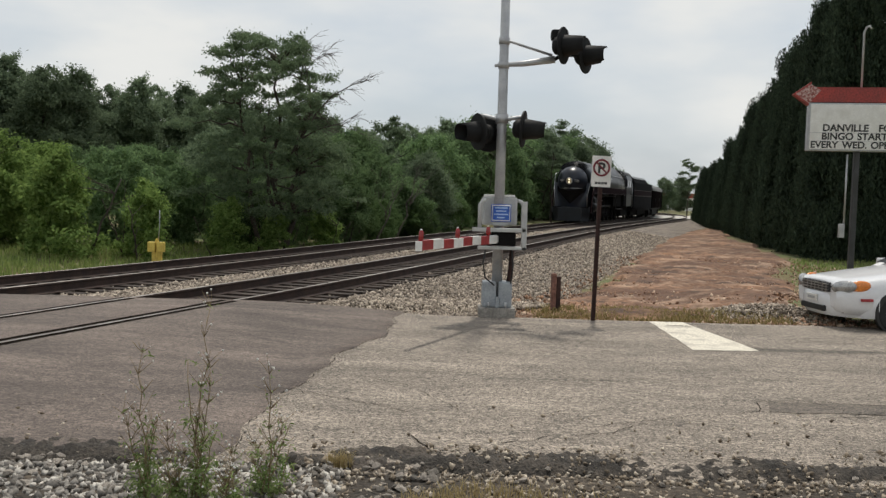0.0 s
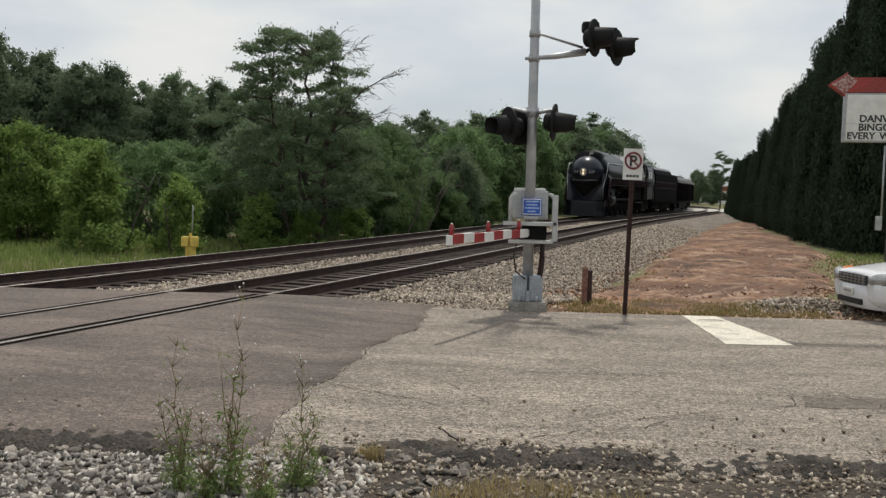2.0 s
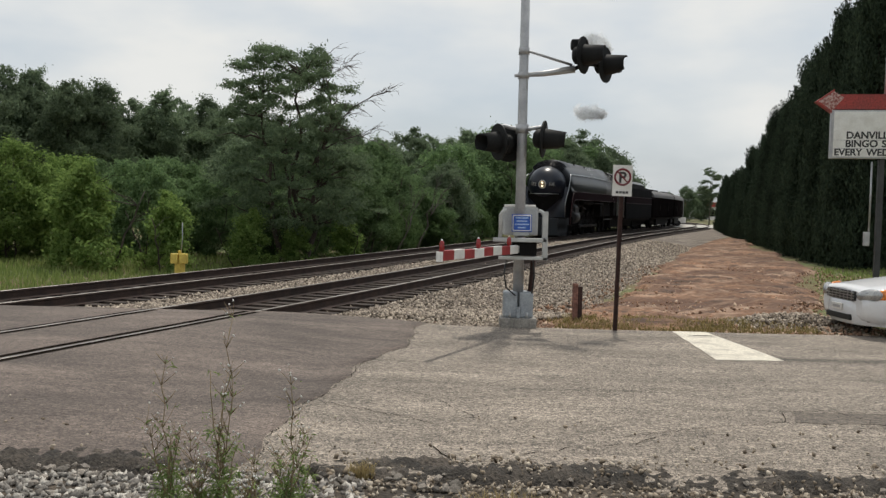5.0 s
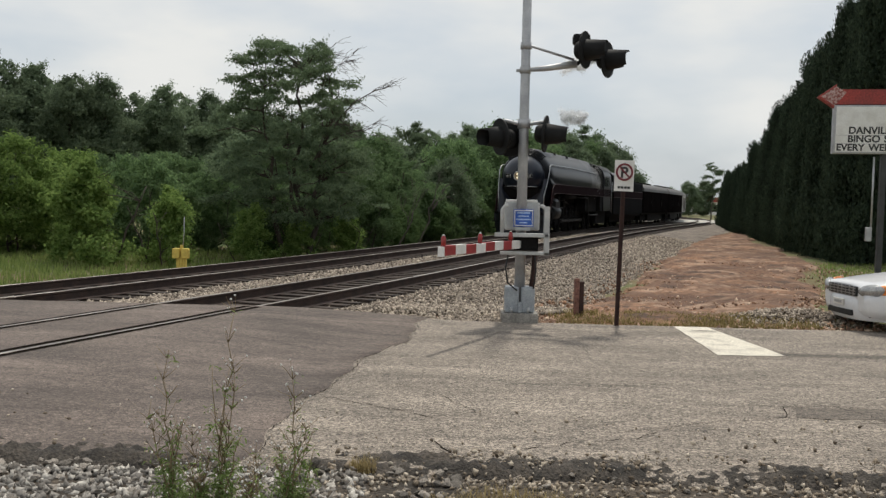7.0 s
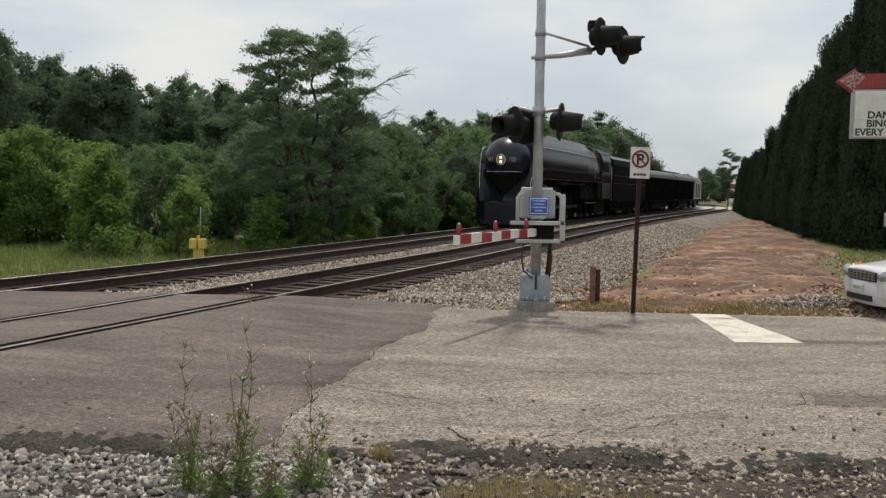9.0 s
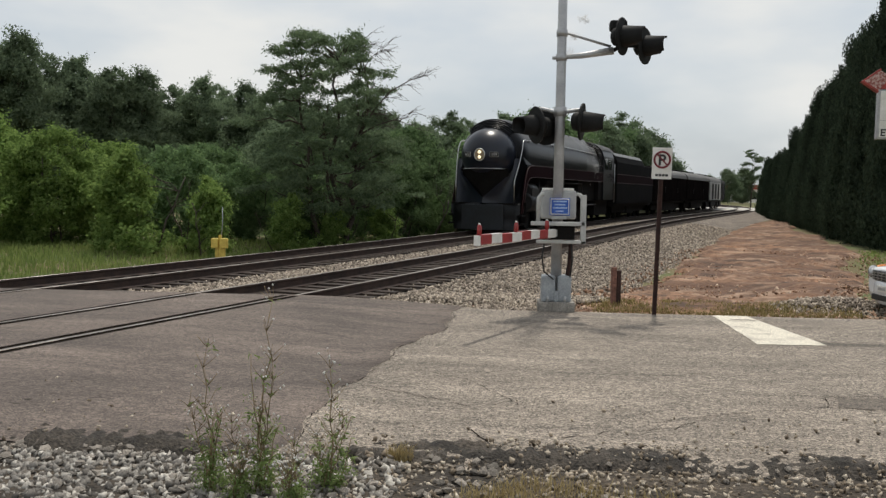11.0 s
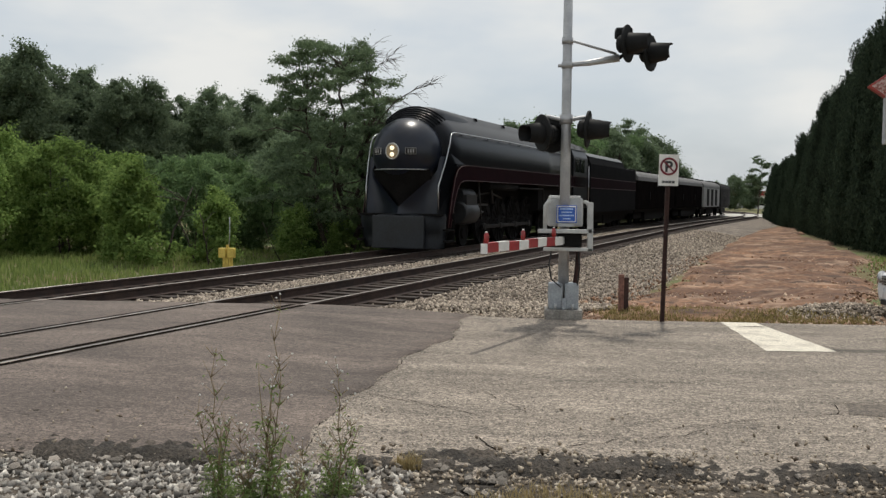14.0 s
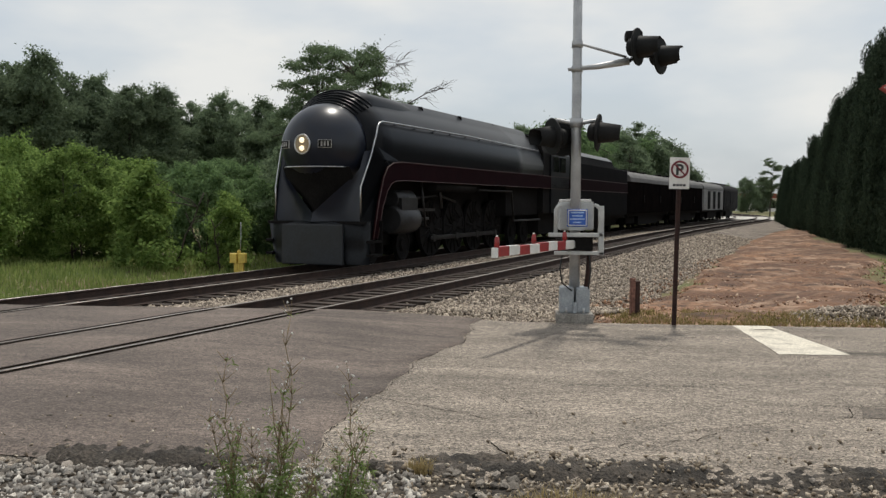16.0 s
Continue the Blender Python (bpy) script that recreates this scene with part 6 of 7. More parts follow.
    ngon(bm, [(1.4, -0.7, 0.985), (1.4, 0.7, 0.985), (2.05, 0.56, 1.355), (2.05, -0.56, 1.355)])
    bmesh.ops.solidify(bm, geom=bm.faces[:], thickness=0.012)
    part("windscreen", bm, M_DARKGLASS, body)
    bm = bmesh.new()
    box(bm, -0.06, -0.035, -0.16, 0.16, 0.4, 0.5, 0.004)
    pl = part("front_plate", bm, M_WHITE, e)
    bm = bmesh.new()
    box(bm, -0.066, -0.058, -0.11, 0.11, 0.43, 0.47)
    part("writing_bar", bm, M_GALV, pl)


parked_car()

# ================= far background =================


def far_end():
    verts = [(20, 104, 0.02), (60, 100, 0.02), (62, 124, 0.02), (22, 126, 0.02)]
    ob = new("far_road", mesh_of("far_road", verts, [(0, 1, 2, 3)], M_FARROAD))
    tagged(ob, "pale sunlit concrete road beyond the railway", "road", kind="structure")
    e = empty("shop_building", pose(63, 240, 0, 0, 0, -12), label="low white shop with a red fascia far behind the railway", category="building")
    bm = bmesh.new()
    box(bm, -9, 9, 0, 8, -0.5, 3.2)
    wall = part("wall", bm, M_WHITE, e)
    bm = bmesh.new()
    box(bm, -9.3, 9.3, -0.4, 8.3, 3.2, 4.4, 0.05)
    part("roof_fascia", bm, M_SIGNRED, e, "red fascia")
    for k in range(5):
        bm = bmesh.new()
        box(bm, -8 + 3.4 * k, -5.8 + 3.4 * k, -0.05, 0.02, 0.6, 2.5)
        part("window", bm, M_DARKGLASS, wall)


M_FARROAD = material("pale_concrete_road", (0.5, 0.48, 0.43), (0.4, 0.38, 0.34), rough=0.9, scale=0.3, fine=4, bump=0)
far_end()


def far_van():
    e = empty("white_van", pose(26, 108, 0.02, 0, 0, 0), label="white pickup truck driving on the far road", category="vehicle")
    bm = bmesh.new()
    prism(bm, [(0, 0.4), (5.2, 0.4), (5.2, 1.1), (3.4, 1.15), (3.1, 1.75), (1.7, 1.8), (1.2, 1.15), (0, 1.0)], -0.9, 0.9)
    part("body", bm, M_WHITE, e)
    for x in (0.9, 4.2):
        bm = bmesh.new()
        tube(bm, [(x, -0.92, 0.36), (x, 0.92, 0.36)], 0.36, 16)
        part("wheels", bm, M_TYRE, e)
    bm = bmesh.new()
    prism(bm, [(1.35, 1.2), (3.05, 1.2), (2.95, 1.65), (1.75, 1.68)], -0.91, 0.91)
    part("windows", bm, M_DARKGLASS, e)
    return e


van = far_van()

# ================= stones, ties, weeds and cracks =================


def stone_cloud(name, spots, sizes, mat, seed, label, parent=None):
    """Many small crushed stones as one mesh: squashed, jittered octahedra."""
    rng = np.random.default_rng(seed)
    n = len(spots)
    base = np.array([[1, 0, 0], [-1, 0, 0], [0, 1, 0], [0, -1, 0], [0, 0, 1], [0, 0, -1]], float)
    v = base[None] * (0.65 + 0.7 * rng.random((n, 6, 1)))
    v = v + rng.normal(scale=0.18, size=v.shape)
    v = v * np.array([1.0, 1.0, 0.62])
    q = rng.normal(size=(n, 4))
    q /= np.linalg.norm(q, axis=1)[:, None]
    w, x, y, z = q.T
    rot = np.stack([np.stack([1 - 2 * (y * y + z * z), 2 * (x * y - z * w), 2 * (x * z + y * w)], 1), np.stack([2 * (x * y + z * w), 1 - 2 * (x * x + z * z), 2 * (y * z - x * w)], 1),
                    np.stack([2 * (x * z - y * w), 2 * (y * z + x * w), 1 - 2 * (x * x + y * y)], 1)], 1)
    v = np.einsum("nij,nkj->nki", rot, v) * np.asarray(sizes)[:, None, None] + np.asarray(spots)[:, None, :]
    tri = np.array([[0, 2, 4], [2, 1, 4], [1, 3, 4], [3, 0, 4], [2, 0, 5], [1, 2, 5], [3, 1, 5], [0, 3, 5]])
    f = (tri[None] + 6 * np.arange(n)[:, None, None]).reshape(-1)
    me = bpy.data.meshes.new(name)
    me.vertices.add(n * 6)
    me.vertices.foreach_set("co", v.reshape(-1))
    me.loops.add(len(f))
    me.loops.foreach_set("vertex_index", f)
    me.polygons.add(len(f) // 3)
    me.polygons.foreach_set("loop_start", np.arange(len(f) // 3) * 3)
    me.materials.append(mat)
    me.update(calc_edges=True)
    ob = new(name, me)
    if parent:
        ob.parent = parent
        ob["kind"] = "stuff"
        return ob
    return tagged(ob, label, "stones", kind="stuff")


def stone_material(name, c0, c1, c2):
    m = material(name, c0, c0, rough=0.9, scale=8, fine=60, bump=0.3, fine_amount=0.25)
    nt = m.node_tree
    geo = nt.nodes.new("ShaderNodeNewGeometry")
    r = nt.nodes.new("ShaderNodeValToRGB")
    r.color_ramp.elements[0].color, r.color_ramp.elements[1].color = (*c0, 1), (*c2, 1)
    mid = r.color_ramp.elements.new(0.5)
    mid.color = (*c1, 1)
    nt.links.new(geo.outputs["Random Per Island"], r.inputs["Fac"])
    mix = next(n for n in nt.nodes if n.type == 'MIX_RGB')
    nt.links.new(r.outputs[0], mix.inputs["Color1"])
    nt.links.new(r.outputs[0], mix.inputs["Color2"])
    return m


M_BSTONE = stone_material("ballast_stone", (0.1, 0.079, 0.062), (0.275, 0.226, 0.178), (0.52, 0.44, 0.35))
M_GSTONE = stone_material("white_gravel", (0.09, 0.08, 0.07), (0.25, 0.23, 0.205), (0.58, 0.54, 0.48))
M_TSTONE = stone_material("tan_gravel", (0.1, 0.075, 0.052), (0.27, 0.215, 0.155), (0.58, 0.5, 0.4))
M_CLOD = stone_material("clay_clods", (0.12, 0.068, 0.045), (0.31, 0.17, 0.1), (0.56, 0.42, 0.31))

BALLAST_PROF = [(-5.0, -0.62), (-4.2, -0.42), (-3.0, -0.25), (-2.0, -0.09), (-1.3, -0.07), (0, -0.11), (1.3, -0.08), (2.0, -0.06), (2.7, -0.07),
                (4.0, -0.11), (5.3, -0.07), (6.0, -0.1), (6.8, -0.3), (7.6, -0.6)]


def ballast_z(o):
    for (o0, z0), (o1, z1) in zip(BALLAST_PROF, BALLAST_PROF[1:]):
        if o <= o1:
            return z0 + (z1 - z0) * (o - o0) / (o1 - o0)
    return -0.6


def ballast_stones():
    rng = np.random.default_rng(3)
    spots, sizes = [], []
    while len(spots) < 42000:
        a = 12 + 46 * rng.random() ** 1.7
        o = rng.uniform(-4.6, 6.2)
        inside = abs(o) < 1.35 or abs(o - SPACING) < 1.35
        if inside and rng.random() < 0.86 or o > 2.6 and rng.random() < 0.4:
            continue
        q = on_track(a, o, ballast_z(o))
        if q.y < ROAD_FAR + 0.08:
            continue
        on_tie = abs(o) < 1.3 or abs(o - SPACING) < 1.3
        q.z += 0.03 * noise.noise(Vector((a * 1.1, o * 1.1, 0))) + (0.0 if on_tie else 0.015)
        spots.append(tuple(q))
        sizes.append(rng.uniform(0.02, 0.05) * (1 if a < 35 else 1.35))
    stone_cloud("ballast_stones", spots, sizes, M_BSTONE, 4, "crushed grey and tan ballast stones")


ballast_stones()


def clods():
    rng = np.random.default_rng(9)
    spots, sizes = [], []
    while len(spots) < 9500:
        x, y = rng.uniform(0.9, 14), 13.75 + 22 * rng.random() ** 2
        p = Vector((x, y, 0)).dot(N)
        if p > 5.6 or p < -4:
            continue
        spots.append((x, y, ground_z(x, y) + 0.035 + 0.08 * smoothstep(ROAD_FAR - 0.1, ROAD_FAR + 1.0, y)))
        sizes.append(0.008 + 0.05 * rng.random() ** 3.5)
    stone_cloud("clay_clods", spots, sizes, M_CLOD, 5, "loose red clay clods and pebbles")
    spots, sizes = [], []
    while len(spots) < 2600:
        x, y = rng.uniform(-1.4, 7.0), 13.74 + 1.5 * rng.random() ** 1.8
        if Vector((x, y, 0)).dot(N) > 6.2:
            continue
        spots.append((x, y, ground_z(x, y) + 0.03 + 0.09 * smoothstep(ROAD_FAR, ROAD_FAR + 1.0, y)))
        sizes.append(0.008 + 0.022 * rng.random() ** 2)
    toe, toe_sizes = [], []
    while len(toe) < 3600:
        x, y = rng.uniform(-1.6, 2.6), 13.72 + 2.6 * rng.random() ** 1.4
        p = Vector((x, y, 0)).dot(N)
        if p > 6.6 or p < 3.6 + 0.5 * noise.noise(Vector((x * 2, y * 2, 0))):
            continue
        toe.append((x, y, ground_z(x, y) + 0.05 + 0.1 * smoothstep(ROAD_FAR, ROAD_FAR + 1.0, y)))
        toe_sizes.append(rng.uniform(0.02, 0.048))
    stone_cloud("ballast_toe", toe, toe_sizes, M_BSTONE, 16, "ballast stones spilled to the road's edge")
    stone_cloud("verge_gravel", spots, sizes, M_TSTONE, 15, "scattered tan gravel along the road's far edge")
    spots, sizes = [], []
    while len(spots) < 2600:
        x, y = rng.normal(5.35, 0.7), rng.normal(14.9, 0.5)
        d = math.hypot((x - 5.35) / 1.4, (y - 14.9) / 1.0)
        if d > 1 or y < 13.8:
            continue
        spots.append((x, y, ground_z(x, y) + 0.24 * (1 - d * d) * rng.random() ** 0.4))
        sizes.append(rng.uniform(0.02, 0.05))
    stone_cloud("gravel_heap", spots, sizes, M_BSTONE, 6, "low heap of grey crushed stone beside the road")


clods()

# ties
TIE = bmesh.new()
box(TIE, -0.115, 0.115, -1.28, 1.28, -0.17, 0.0, 0.012)
tie_mesh = bpy.data.meshes.new("tie")
TIE.to_mesh(tie_mesh)
TIE.free()
tie_mesh.materials.append(M_TIE)
trng = random.Random(8)
for track, off in tracks:
    for k in range(190):
        a = 9.0 + 0.5 * k + trng.uniform(-0.03, 0.03)
        m = track_frame(a, off, RAIL_Z - 0.185 + 0.004 + trng.uniform(-0.004, 0.006))
        if m.translation.y < ROAD_FAR - 0.4:
            continue
        ob = new("tie", tie_mesh)
        ob.parent = track
        ob.matrix_basis = m @ pose(0, trng.uniform(-0.06, 0.06), 0, 0, 0, trng.uniform(-1.2, 1.2))
# flangeway slots on both sides of each rail on the crossing
for off in (0.0, SPACING):
    for s in (-1, 1):
        for lo, hi in ((0.042, 0.15), (-0.15 if off == 0 and s < 0 else -0.1, -0.042)):
            verts, faces = [], []
            aa = steps((0, 16.2, 0.1))
            for a in aa:
                for o in (lo, hi):
                    q = on_track(a, off + s * GAUGE / 2 - s * o)
                    verts.append((q.x, q.y, road_z(q.x, q.y) + 0.0165))
            for j in range(len(aa) - 1):
                if on_track(aa[j + 1], off + s * GAUGE / 2).y < ROAD_FAR and on_track(aa[j], off).y > ROAD_NEAR - 2:
                    faces.append((2 * j, 2 * j + 1, 2 * j + 3, 2 * j + 2))
            ob = new("flangeway", mesh_of("flangeway", verts, faces, M_SLOT))
            tagged(ob, "dark flangeway slot beside a rail in the asphalt", "flangeway", kind="structure")


def ribbon(pts, width, seed, lift=0.005):
    """A ragged dark crack along ground points."""
    rng = random.Random(seed)
    fine = []
    for (x0, y0), (x1, y1) in zip(pts, pts[1:]):
        n = max(2, int(math.hypot(x1 - x0, y1 - y0) / 0.07))
        fine += [(x0 + (x1 - x0) * k / n, y0 + (y1 - y0) * k / n) for k in range(n)]
    fine.append(pts[-1])
    verts, faces = [], []
    for k, (x, y) in enumerate(fine):
        x, y = x + rng.uniform(-0.02, 0.02), y + rng.uniform(-0.03, 0.03)
        w = 0.45 * width * rng.uniform(0.05, 1.0) * (0.2 if k in (0, len(fine) - 1) else 1)
        i = min(k, len(fine) - 2)
        dx, dy = fine[i + 1][0] - fine[i][0], fine[i + 1][1] - fine[i][1]
        ln = math.hypot(dx, dy) or 1
        for s in (-1, 1):
            px, py = x - s * dy / ln * w, y + s * dx / ln * w
            verts.append((px, py, road_z(px, py) + lift))
    for k in range(len(fine) - 1):
        faces.append((2 * k, 2 * k + 1, 2 * k + 3, 2 * k + 2))
    ob = new("crack", mesh_of("crack", verts, faces, M_SLOT))
    ob.parent = road


CRACKS = [([(2.55, 7.75), (2.9, 7.85), (3.02, 8.3), (3.5, 8.36), (4.1, 8.2), (4.9, 8.25)], 0.014), ([(2.9, 7.85), (3.6, 7.82), (4.2, 7.9), (4.9, 7.8)], 0.012), ([(3.5, 8.36), (3.7, 8.0), (3.6, 7.82)], 0.014), ([(4.1, 8.2), (4.25, 7.9)], 0.016), ([(1.3, 7.2), (2.0, 7.55), (2.55, 7.75)], 0.012), ([(0.45, 6.6), (0.9, 6.85), (1.4, 7.0), (1.8, 7.4)], 0.016),
          ([(-1.3, 8.2), (-0.8, 7.9), (-0.2, 7.5)], 0.015), ([(-0.9, 9.0), (-0.3, 8.6), (0.2, 7.6)], 0.01), ([(1.1, 9.2), (1.7, 9.0), (2.2, 9.25)], 0.01),
          ([(3.0, 9.6), (3.6, 9.4), (4.6, 9.5)], 0.012), ([(-0.2, 6.8), (-0.05, 6.4), (0.1, 6.3)], 0.018), ([(0.6, 8.4), (1.2, 8.2), (2.0, 8.35)], 0.008)]
crng = random.Random(17)
for _ in range(26):
    x, y = crng.uniform(-0.8, 6.0), crng.uniform(6.6, 13.0)
    line = [(x, y)]
    for _ in range(3):
        x, y = x + crng.uniform(0.1, 0.4), y + crng.uniform(-0.14, 0.14)
        line.append((x, y))
    CRACKS.append((line, crng.uniform(0.006, 0.014)))
for k, (pts, w) in enumerate(CRACKS):
    ribbon(pts, w, k)
ribbon([(3.35, 13.2), (3.6, 13.24), (3.8, 13.2)], 0.06, 78, 0.012)
ribbon([(seam_x(y) + 0.012, y) for y in steps((6.3, 13.6, 0.3))], 0.013, 77, 0.007)


def tar_edge():
    """Broken dark edge of the road towards the gravel."""
    def tar_height(x, y):
        n = 0.5 * noise.noise(Vector((x * 1.2, y * 1.2, 0))) + 0.3 * noise.noise(Vector((x * 4, y * 4, 2))) + 0.4 * noise.noise(Vector((x * 14, y * 14, 5)))
        lift = 0.032 * smoothstep(seam_x(6.3), seam_x(6.3) - 0.3, x)
        return road_z(x, y) + 0.015 + lift - 0.1 * smoothstep(5.9, 6.9, y) + 0.13 * n - 0.08 * smoothstep(6.1, 5.7, y)

    edge = sheet("road_edge", steps((-7, 7, 0.045)), steps((5.5, 6.95, 0.045)), tar_height, M_TAR)
    tagged(edge, "crumbled dark asphalt edge beside the gravel", "road edge", kind="structure")

    def bed_height(x, y):
        n = 0.6 * noise.noise(Vector((x * 1.7, y * 1.7, 9))) + 0.4 * noise.noise(Vector((x * 6, y * 6, 3)))
        return -0.005 - 0.09 * smoothstep(5.6, 6.35, y) + 0.035 * n

    bed = sheet("gravel_bed", steps((-9, -4, 0.5), (-4, 4, 0.07), (4, 9, 0.5)), steps((-6, 4, 1.0), (4, 6.4, 0.07)), bed_height, M_GRAVELBED)
    tagged(bed, "gritty gravel verge in front of the road", "gravel", kind="structure")
    return bed


gravel = tar_edge()


def front_stones():
    rng = np.random.default_rng(12)
    pr = random.Random(12)
    shapes = []
    for k in range(6):
        bm = bmesh.new()
        bmesh.ops.create_icosphere(bm, subdivisions=1, radius=1.0)
        for v in bm.verts:
            v.co = Vector((v.co.x * pr.uniform(0.55, 1.4), v.co.y * pr.uniform(0.4, 1.1), v.co.z * pr.uniform(0.2, 0.75)))
        me = bpy.data.meshes.new("stone")
        bm.to_mesh(me)
        bm.free()
        me.materials.append(M_STONE)
        shapes.append(me)
    for k in range(290):
        x = -3.6 + 3.6 * rng.random() ** 1.0 if k < 230 else rng.uniform(-0.2, 3.2)
        y = 4.95 + 1.1 * rng.random()
        s = rng.uniform(0.022, 0.05) if k < 230 else rng.uniform(0.015, 0.035)
        ob = new("stone", shapes[k % 6])
        ob.parent = gravel
        ob.matrix_basis = Matrix.Translation((x, y, 0.0 + s * 0.2)) @ Euler((rng.uniform(-0.5, 0.5), rng.uniform(-0.5, 0.5), rng.uniform(0, 6.3))).to_matrix().to_4x4() @ Matrix.Diagonal((s, s, s, 1))
    for name, n, x0, x1, mat, s0, s1, seed in (("white_gravel", 3600, -4.5, -0.6, M_GSTONE, 0.014, 0.042, 21), ("tan_gravel", 2600, -1.0, 3.4, M_TSTONE, 0.008, 0.026, 22)):
        spots, sizes = [], []
        for _ in range(n):
            x, y = rng.uniform(x0, x1), 4.7 + 1.42 * rng.random()
            if name == "tan_gravel" and y > 5.85 and rng.random() < 0.6:
                continue
            spots.append((x, y, -0.015 - 0.04 * smoothstep(5.7, 6.1, y) + rng.uniform(0, 0.02)))
            sizes.append(rng.uniform(s0, s1))
        stone_cloud(name, spots, sizes, mat, seed, "loose pale crushed stone at the road's edge" if seed == 21 else "fine tan gravel at the road's edge")
    # stray pebbles on the road
    spots, sizes = [], []
    for _ in range(900):
        x, y = rng.uniform(-4, 4.5), 5.85 + 1.9 * rng.random() ** 4
        spots.append((x, y, road_z(x, y) + 0.015))
        sizes.append(0.005 + 0.02 * rng.random() ** 2.5)
    for _ in range(1500):
        x, y = rng.uniform(-0.9, 4.2), 5.7 + 0.75 * rng.random()
        if noise.noise(Vector((x * 1.4, y * 2.5, 12))) < rng.uniform(-0.3, 0.35):
            continue
        spots.append((x, y, road_z(x, y) + 0.035 - 0.03 * smoothstep(6.1, 5.7, y)))
        sizes.append(0.007 + 0.024 * rng.random() ** 2)
    stone_cloud("pebbles", spots, sizes, M_TSTONE, 23, "stray pebbles on the asphalt")


front_stones()


def blades(name, spots, height, width, mat, seed, label, category="grass", lean=0.35):
    """Grass: one bent blade for each spot, as one mesh."""
    rng = np.random.default_rng(seed)
    n = len(spots)
    p = np.asarray(spots, float)
    ang = rng.uniform(0, 2 * np.pi, n)
    h = height * (0.5 + 0.8 * rng.random(n))
    d = np.stack([np.cos(ang), np.sin(ang), np.zeros(n)], 1)
    side = np.stack([-np.sin(ang), np.cos(ang), np.zeros(n)], 1) * (width * (0.6 + 0.8 * rng.random(n)))[:, None]
    ln = (lean * rng.random(n) * h)[:, None]
    up = np.array([0, 0, 1.0])
    v = np.stack([p - side, p + side, p + d * ln * 0.3 + up * (h * 0.6)[:, None] + side * 0.7, p + d * ln * 0.3 + up * (h * 0.6)[:, None] - side * 0.7,
                  p + d * ln + up * h[:, None]], 1)
    faces = []
    for k in range(n):
        b = 5 * k
        faces += [(b, b + 1, b + 2, b + 3), (b + 3, b + 2, b + 4)]
    me = mesh_of(name, v.reshape(-1, 3), faces, mat)
    return tagged(new(name, me), label, category, kind="stuff")


def meadow():
    rng = np.random.default_rng(31)
    spots = []
    while len(spots) < 16000:
        b, d = rng.uniform(-36, -9), rng.uniform(19, 34)
        x, y = polar(b, d)
        if Vector((x, y, 0)).dot(N) < 15.2:
            continue
        spots.append((x, y, ground_z(x, y) - 0.02))
    blades("meadow_grass", spots, 0.19, 0.016, L_GRASS, 32, "long bright green meadow grass beyond the railway")
    spots = []
    while len(spots) < 11000:
        x, y = rng.uniform(6.5, 22), rng.uniform(17, 38)
        if Vector((x, y, 0)).dot(N) > -0.7 - 0.9 * rng.random():
            continue
        spots.append((x, y, ground_z(x, y) - 0.01))
    blades("lawn_grass", spots, 0.12, 0.02, L_GRASS, 33, "short green grass below the hedge")
    spots = []
    for cx, cy, r, n in ((0.35, 5.35, 0.35, 420), (0.0, 5.2, 0.25, 250), (0.9, 5.2, 0.3, 160), (-0.66, 6.0, 0.09, 190)):
        for _ in range(n):
            a, q = rng.uniform(0, 6.3), r * rng.random() ** 0.6
            spots.append((cx + q * math.cos(a), cy + 0.6 * q * math.sin(a), -0.02))
    blades("dry_grass", spots, 0.1, 0.003, L_DRY, 34, "dry straw coloured grass tufts in the gravel", lean=0.9)
    spots = []
    while len(spots) < 5200:
        x, y = rng.uniform(1.0, 5.6), 13.75 + 1.5 * rng.random() ** 1.5
        if noise.noise(Vector((x * 1.3, y * 1.3, 6))) + 0.25 * (x > 2.7) < rng.uniform(-0.25, 0.3):
            continue
        spots.append((x, y, ground_z(x, y) + 0.03 + 0.09 * smoothstep(ROAD_FAR, ROAD_FAR + 1.0, y)))
    blades("verge_grass", spots, 0.08, 0.007, L_VERGE, 35, "thin dry grass along the road's far edge", lean=0.9)


meadow()


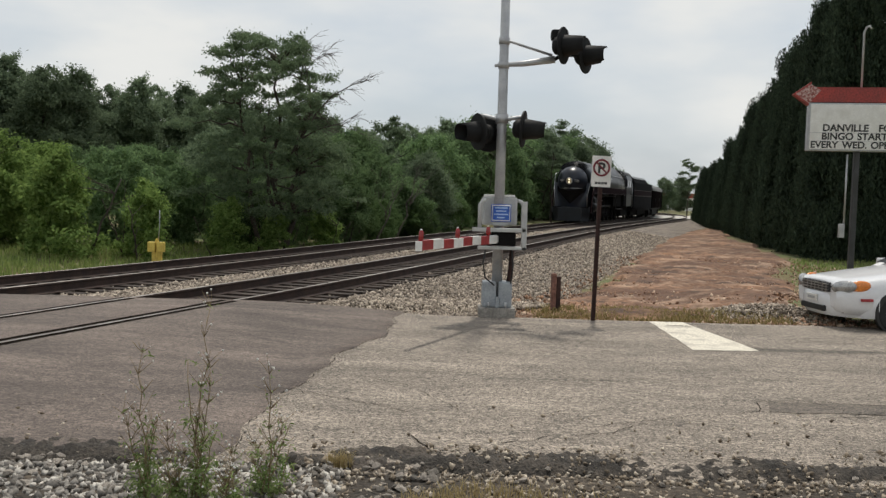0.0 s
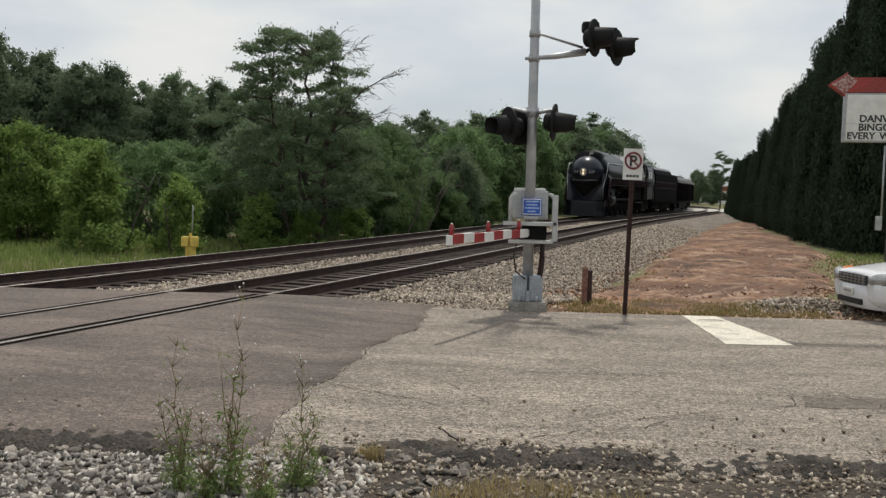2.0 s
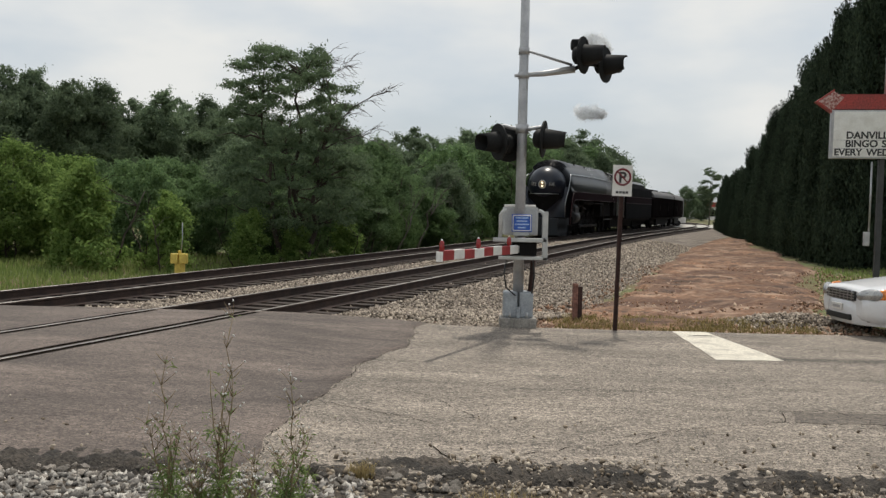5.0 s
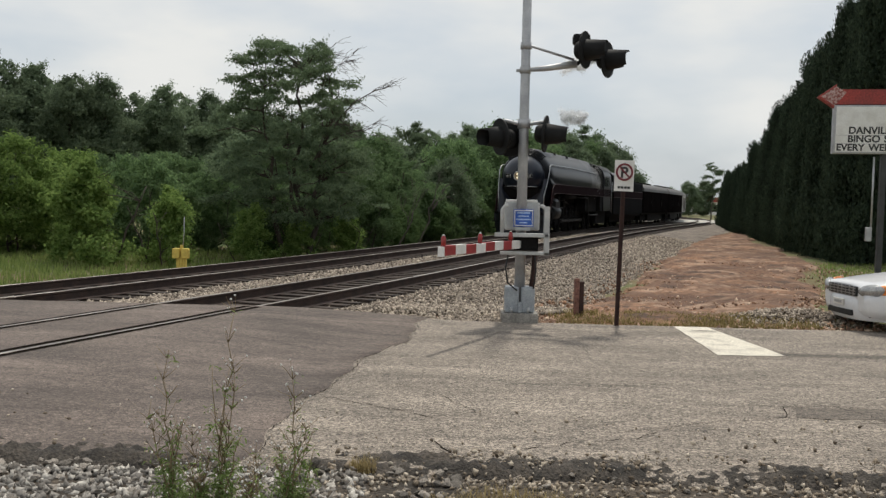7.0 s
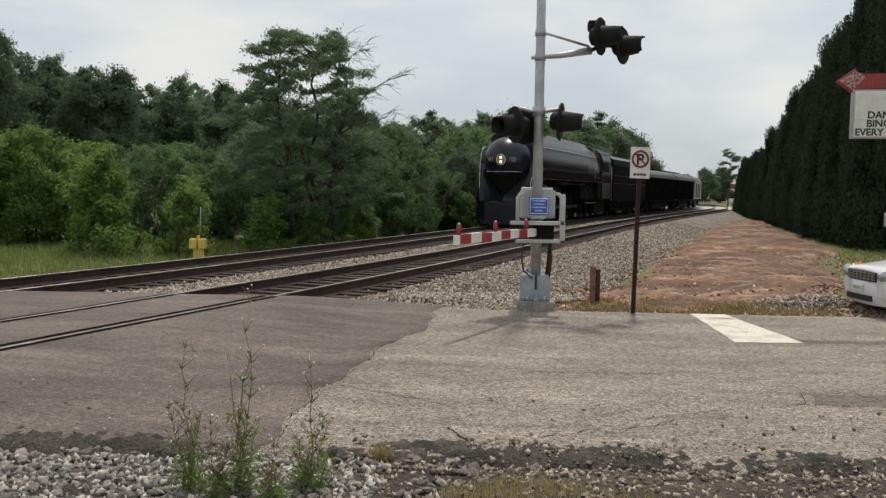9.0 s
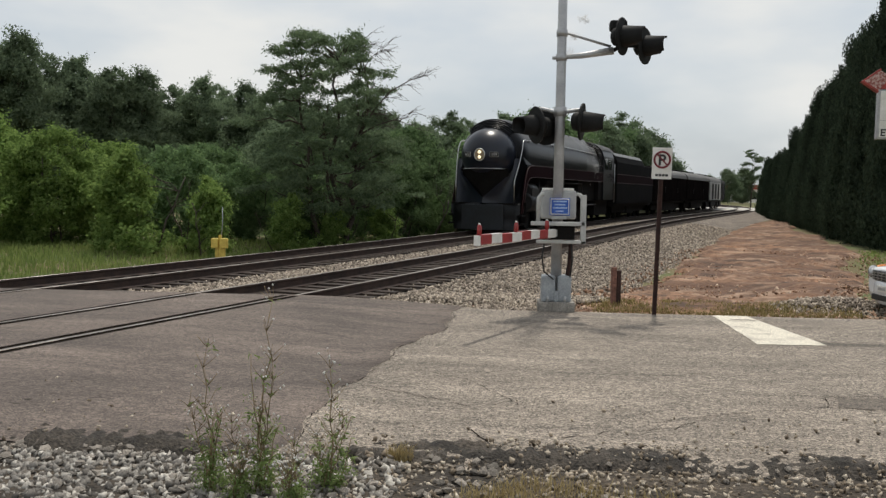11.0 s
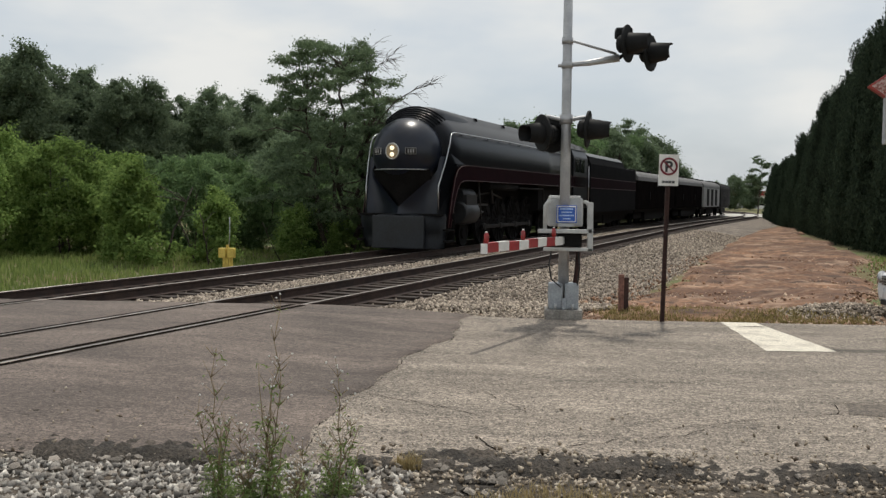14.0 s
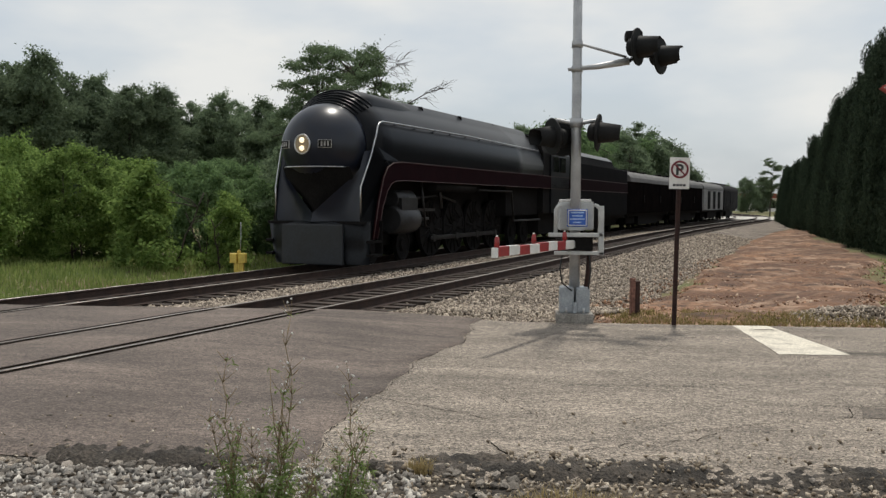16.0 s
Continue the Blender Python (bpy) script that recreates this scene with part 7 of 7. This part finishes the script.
def weed(x, y, height, seed, stems):
    rng = random.Random(seed)
    e = empty("tall_weed", pose(x, y, -0.03), label="tall spindly roadside weed with seed heads", category="weed", group="weeds")
    lines, leafs, fl = [], [], []
    for s in range(stems):
        top = Vector((rng.uniform(-0.14, 0.14) * (0.25 if s == 0 else 1), rng.uniform(-0.1, 0.1), height * (1 if s == 0 else rng.uniform(0.35, 0.75))))
        pts = bend((rng.uniform(-0.05, 0.05), rng.uniform(-0.05, 0.05), 0), top, rng, 0.025, 7)
        lines.append((pts, 0.0055, 0.002))
        for k, p in enumerate(pts[1:]):
            t = (k + 1) / 7
            if t > 0.4 and s < 3:
                for _ in range(6):
                    d = Vector((rng.uniform(-1, 1), rng.uniform(-1, 1), rng.uniform(0.5, 1.4))).normalized()
                    q = p + d * rng.uniform(0.05, 0.19) * (1.3 - 0.6 * t)
                    lines.append((bend(p, q, rng, 0.05, 2), 0.002, 0.001))
                    fl.append(q)
            for _ in range(int((12 if s else 9) * max(0.0, 1 - t * 1.25)) + 1):
                leafs.append((p + Vector((rng.uniform(-1, 1), rng.uniform(-1, 1), rng.uniform(-0.5, 0.5))) * 0.055 * (1.5 - t), 0.0))
    st = new("stalk", branch_mesh("weed_stalk", lines, M_STALK))
    st.parent = e
    st["kind"] = "stuff"
    cr = new("leaves", leaf_mesh("weed_leaves", [p for p, _ in leafs], [0.035] * len(leafs), len(leafs) * 4, 0.022, L_WEED, seed, slim=0.22))
    cr.parent = e
    bm = bmesh.new()
    for q in fl:
        if rng.random() < 0.5:
            bmesh.ops.create_icosphere(bm, subdivisions=1, radius=rng.uniform(0.004, 0.009), matrix=Matrix.Translation(q))
    sd = part("seed_fluff", bm, M_FLUFF, e)
    sd["kind"] = "stuff"


weed(-1.74, 5.18, 0.9, 1, 5)
weed(-1.41, 5.22, 1.18, 2, 6)
weed(-1.00, 5.3, 0.78, 3, 6)
weed(-1.52, 5.1, 0.5, 4, 4)
weed(-1.2, 5.05, 0.35, 5, 4)


def motions():
    for ob, start, b0, b1 in cars:
        walk(ob, [(t, vehicle_pose(t, start, b0, b1)) for t in range(17)])
    for ob, x, r in WHEELS:
        step = 0.4 if r > 0.8 else 0.2
        rows = []
        for k in range(round(16 / step) + 1):
            t = k * step
            turn = math.degrees((nose_at(0) - nose_at(t)) / r)
            rows.append((t, pose(x, 0, r, 0, -turn, 0)))
        walk(ob, rows)
    for ob, s in side_rods:
        rows = []
        for k in range(81):
            t = k * 0.2
            a = -(nose_at(0) - nose_at(t)) / 0.89 + (0.0 if s < 0 else math.pi / 2)
            rows.append((t, pose(0.36 * math.sin(a), 0, 0.36 * math.cos(a))))
        walk(ob, rows)
    for ob, te, v, part_x in puffs:
        rows = []
        for k in range(65):
            t = k * 0.25
            inside = vehicle_pose(max(0.0, min(t, max(te, 0.0))), 0.0, 2.2, 15.0) @ Vector((8.6 if te < 10 else 14.5, 0, 3.6 if te < 10 else 3.2))
            age = max(0.0, t - te)
            drift = U * ((0.9 + part_x) * min(age, 6)) + N * (0.5 * part_x * age) + Vector((0, 0, v * age + 6.0 * max(0.0, age - 0.8) ** 2 + (0.6 * min(age, 0.5) / 0.5 if age else 0)))
            rows.append((t, Matrix.Translation(inside + drift) @ pose(0, 0, 0, 0, 0, 20 + 9 * age)))
        walk(ob, rows)

    walk(van, [(0, pose(56, 112, 0.02)), (3.2, pose(31, 112, 0.02)), (4.2, pose(26.5, 112, 0.02)), (7, pose(10, 112, 0.02)), (16, pose(-50, 112, 0.02))])


motions()
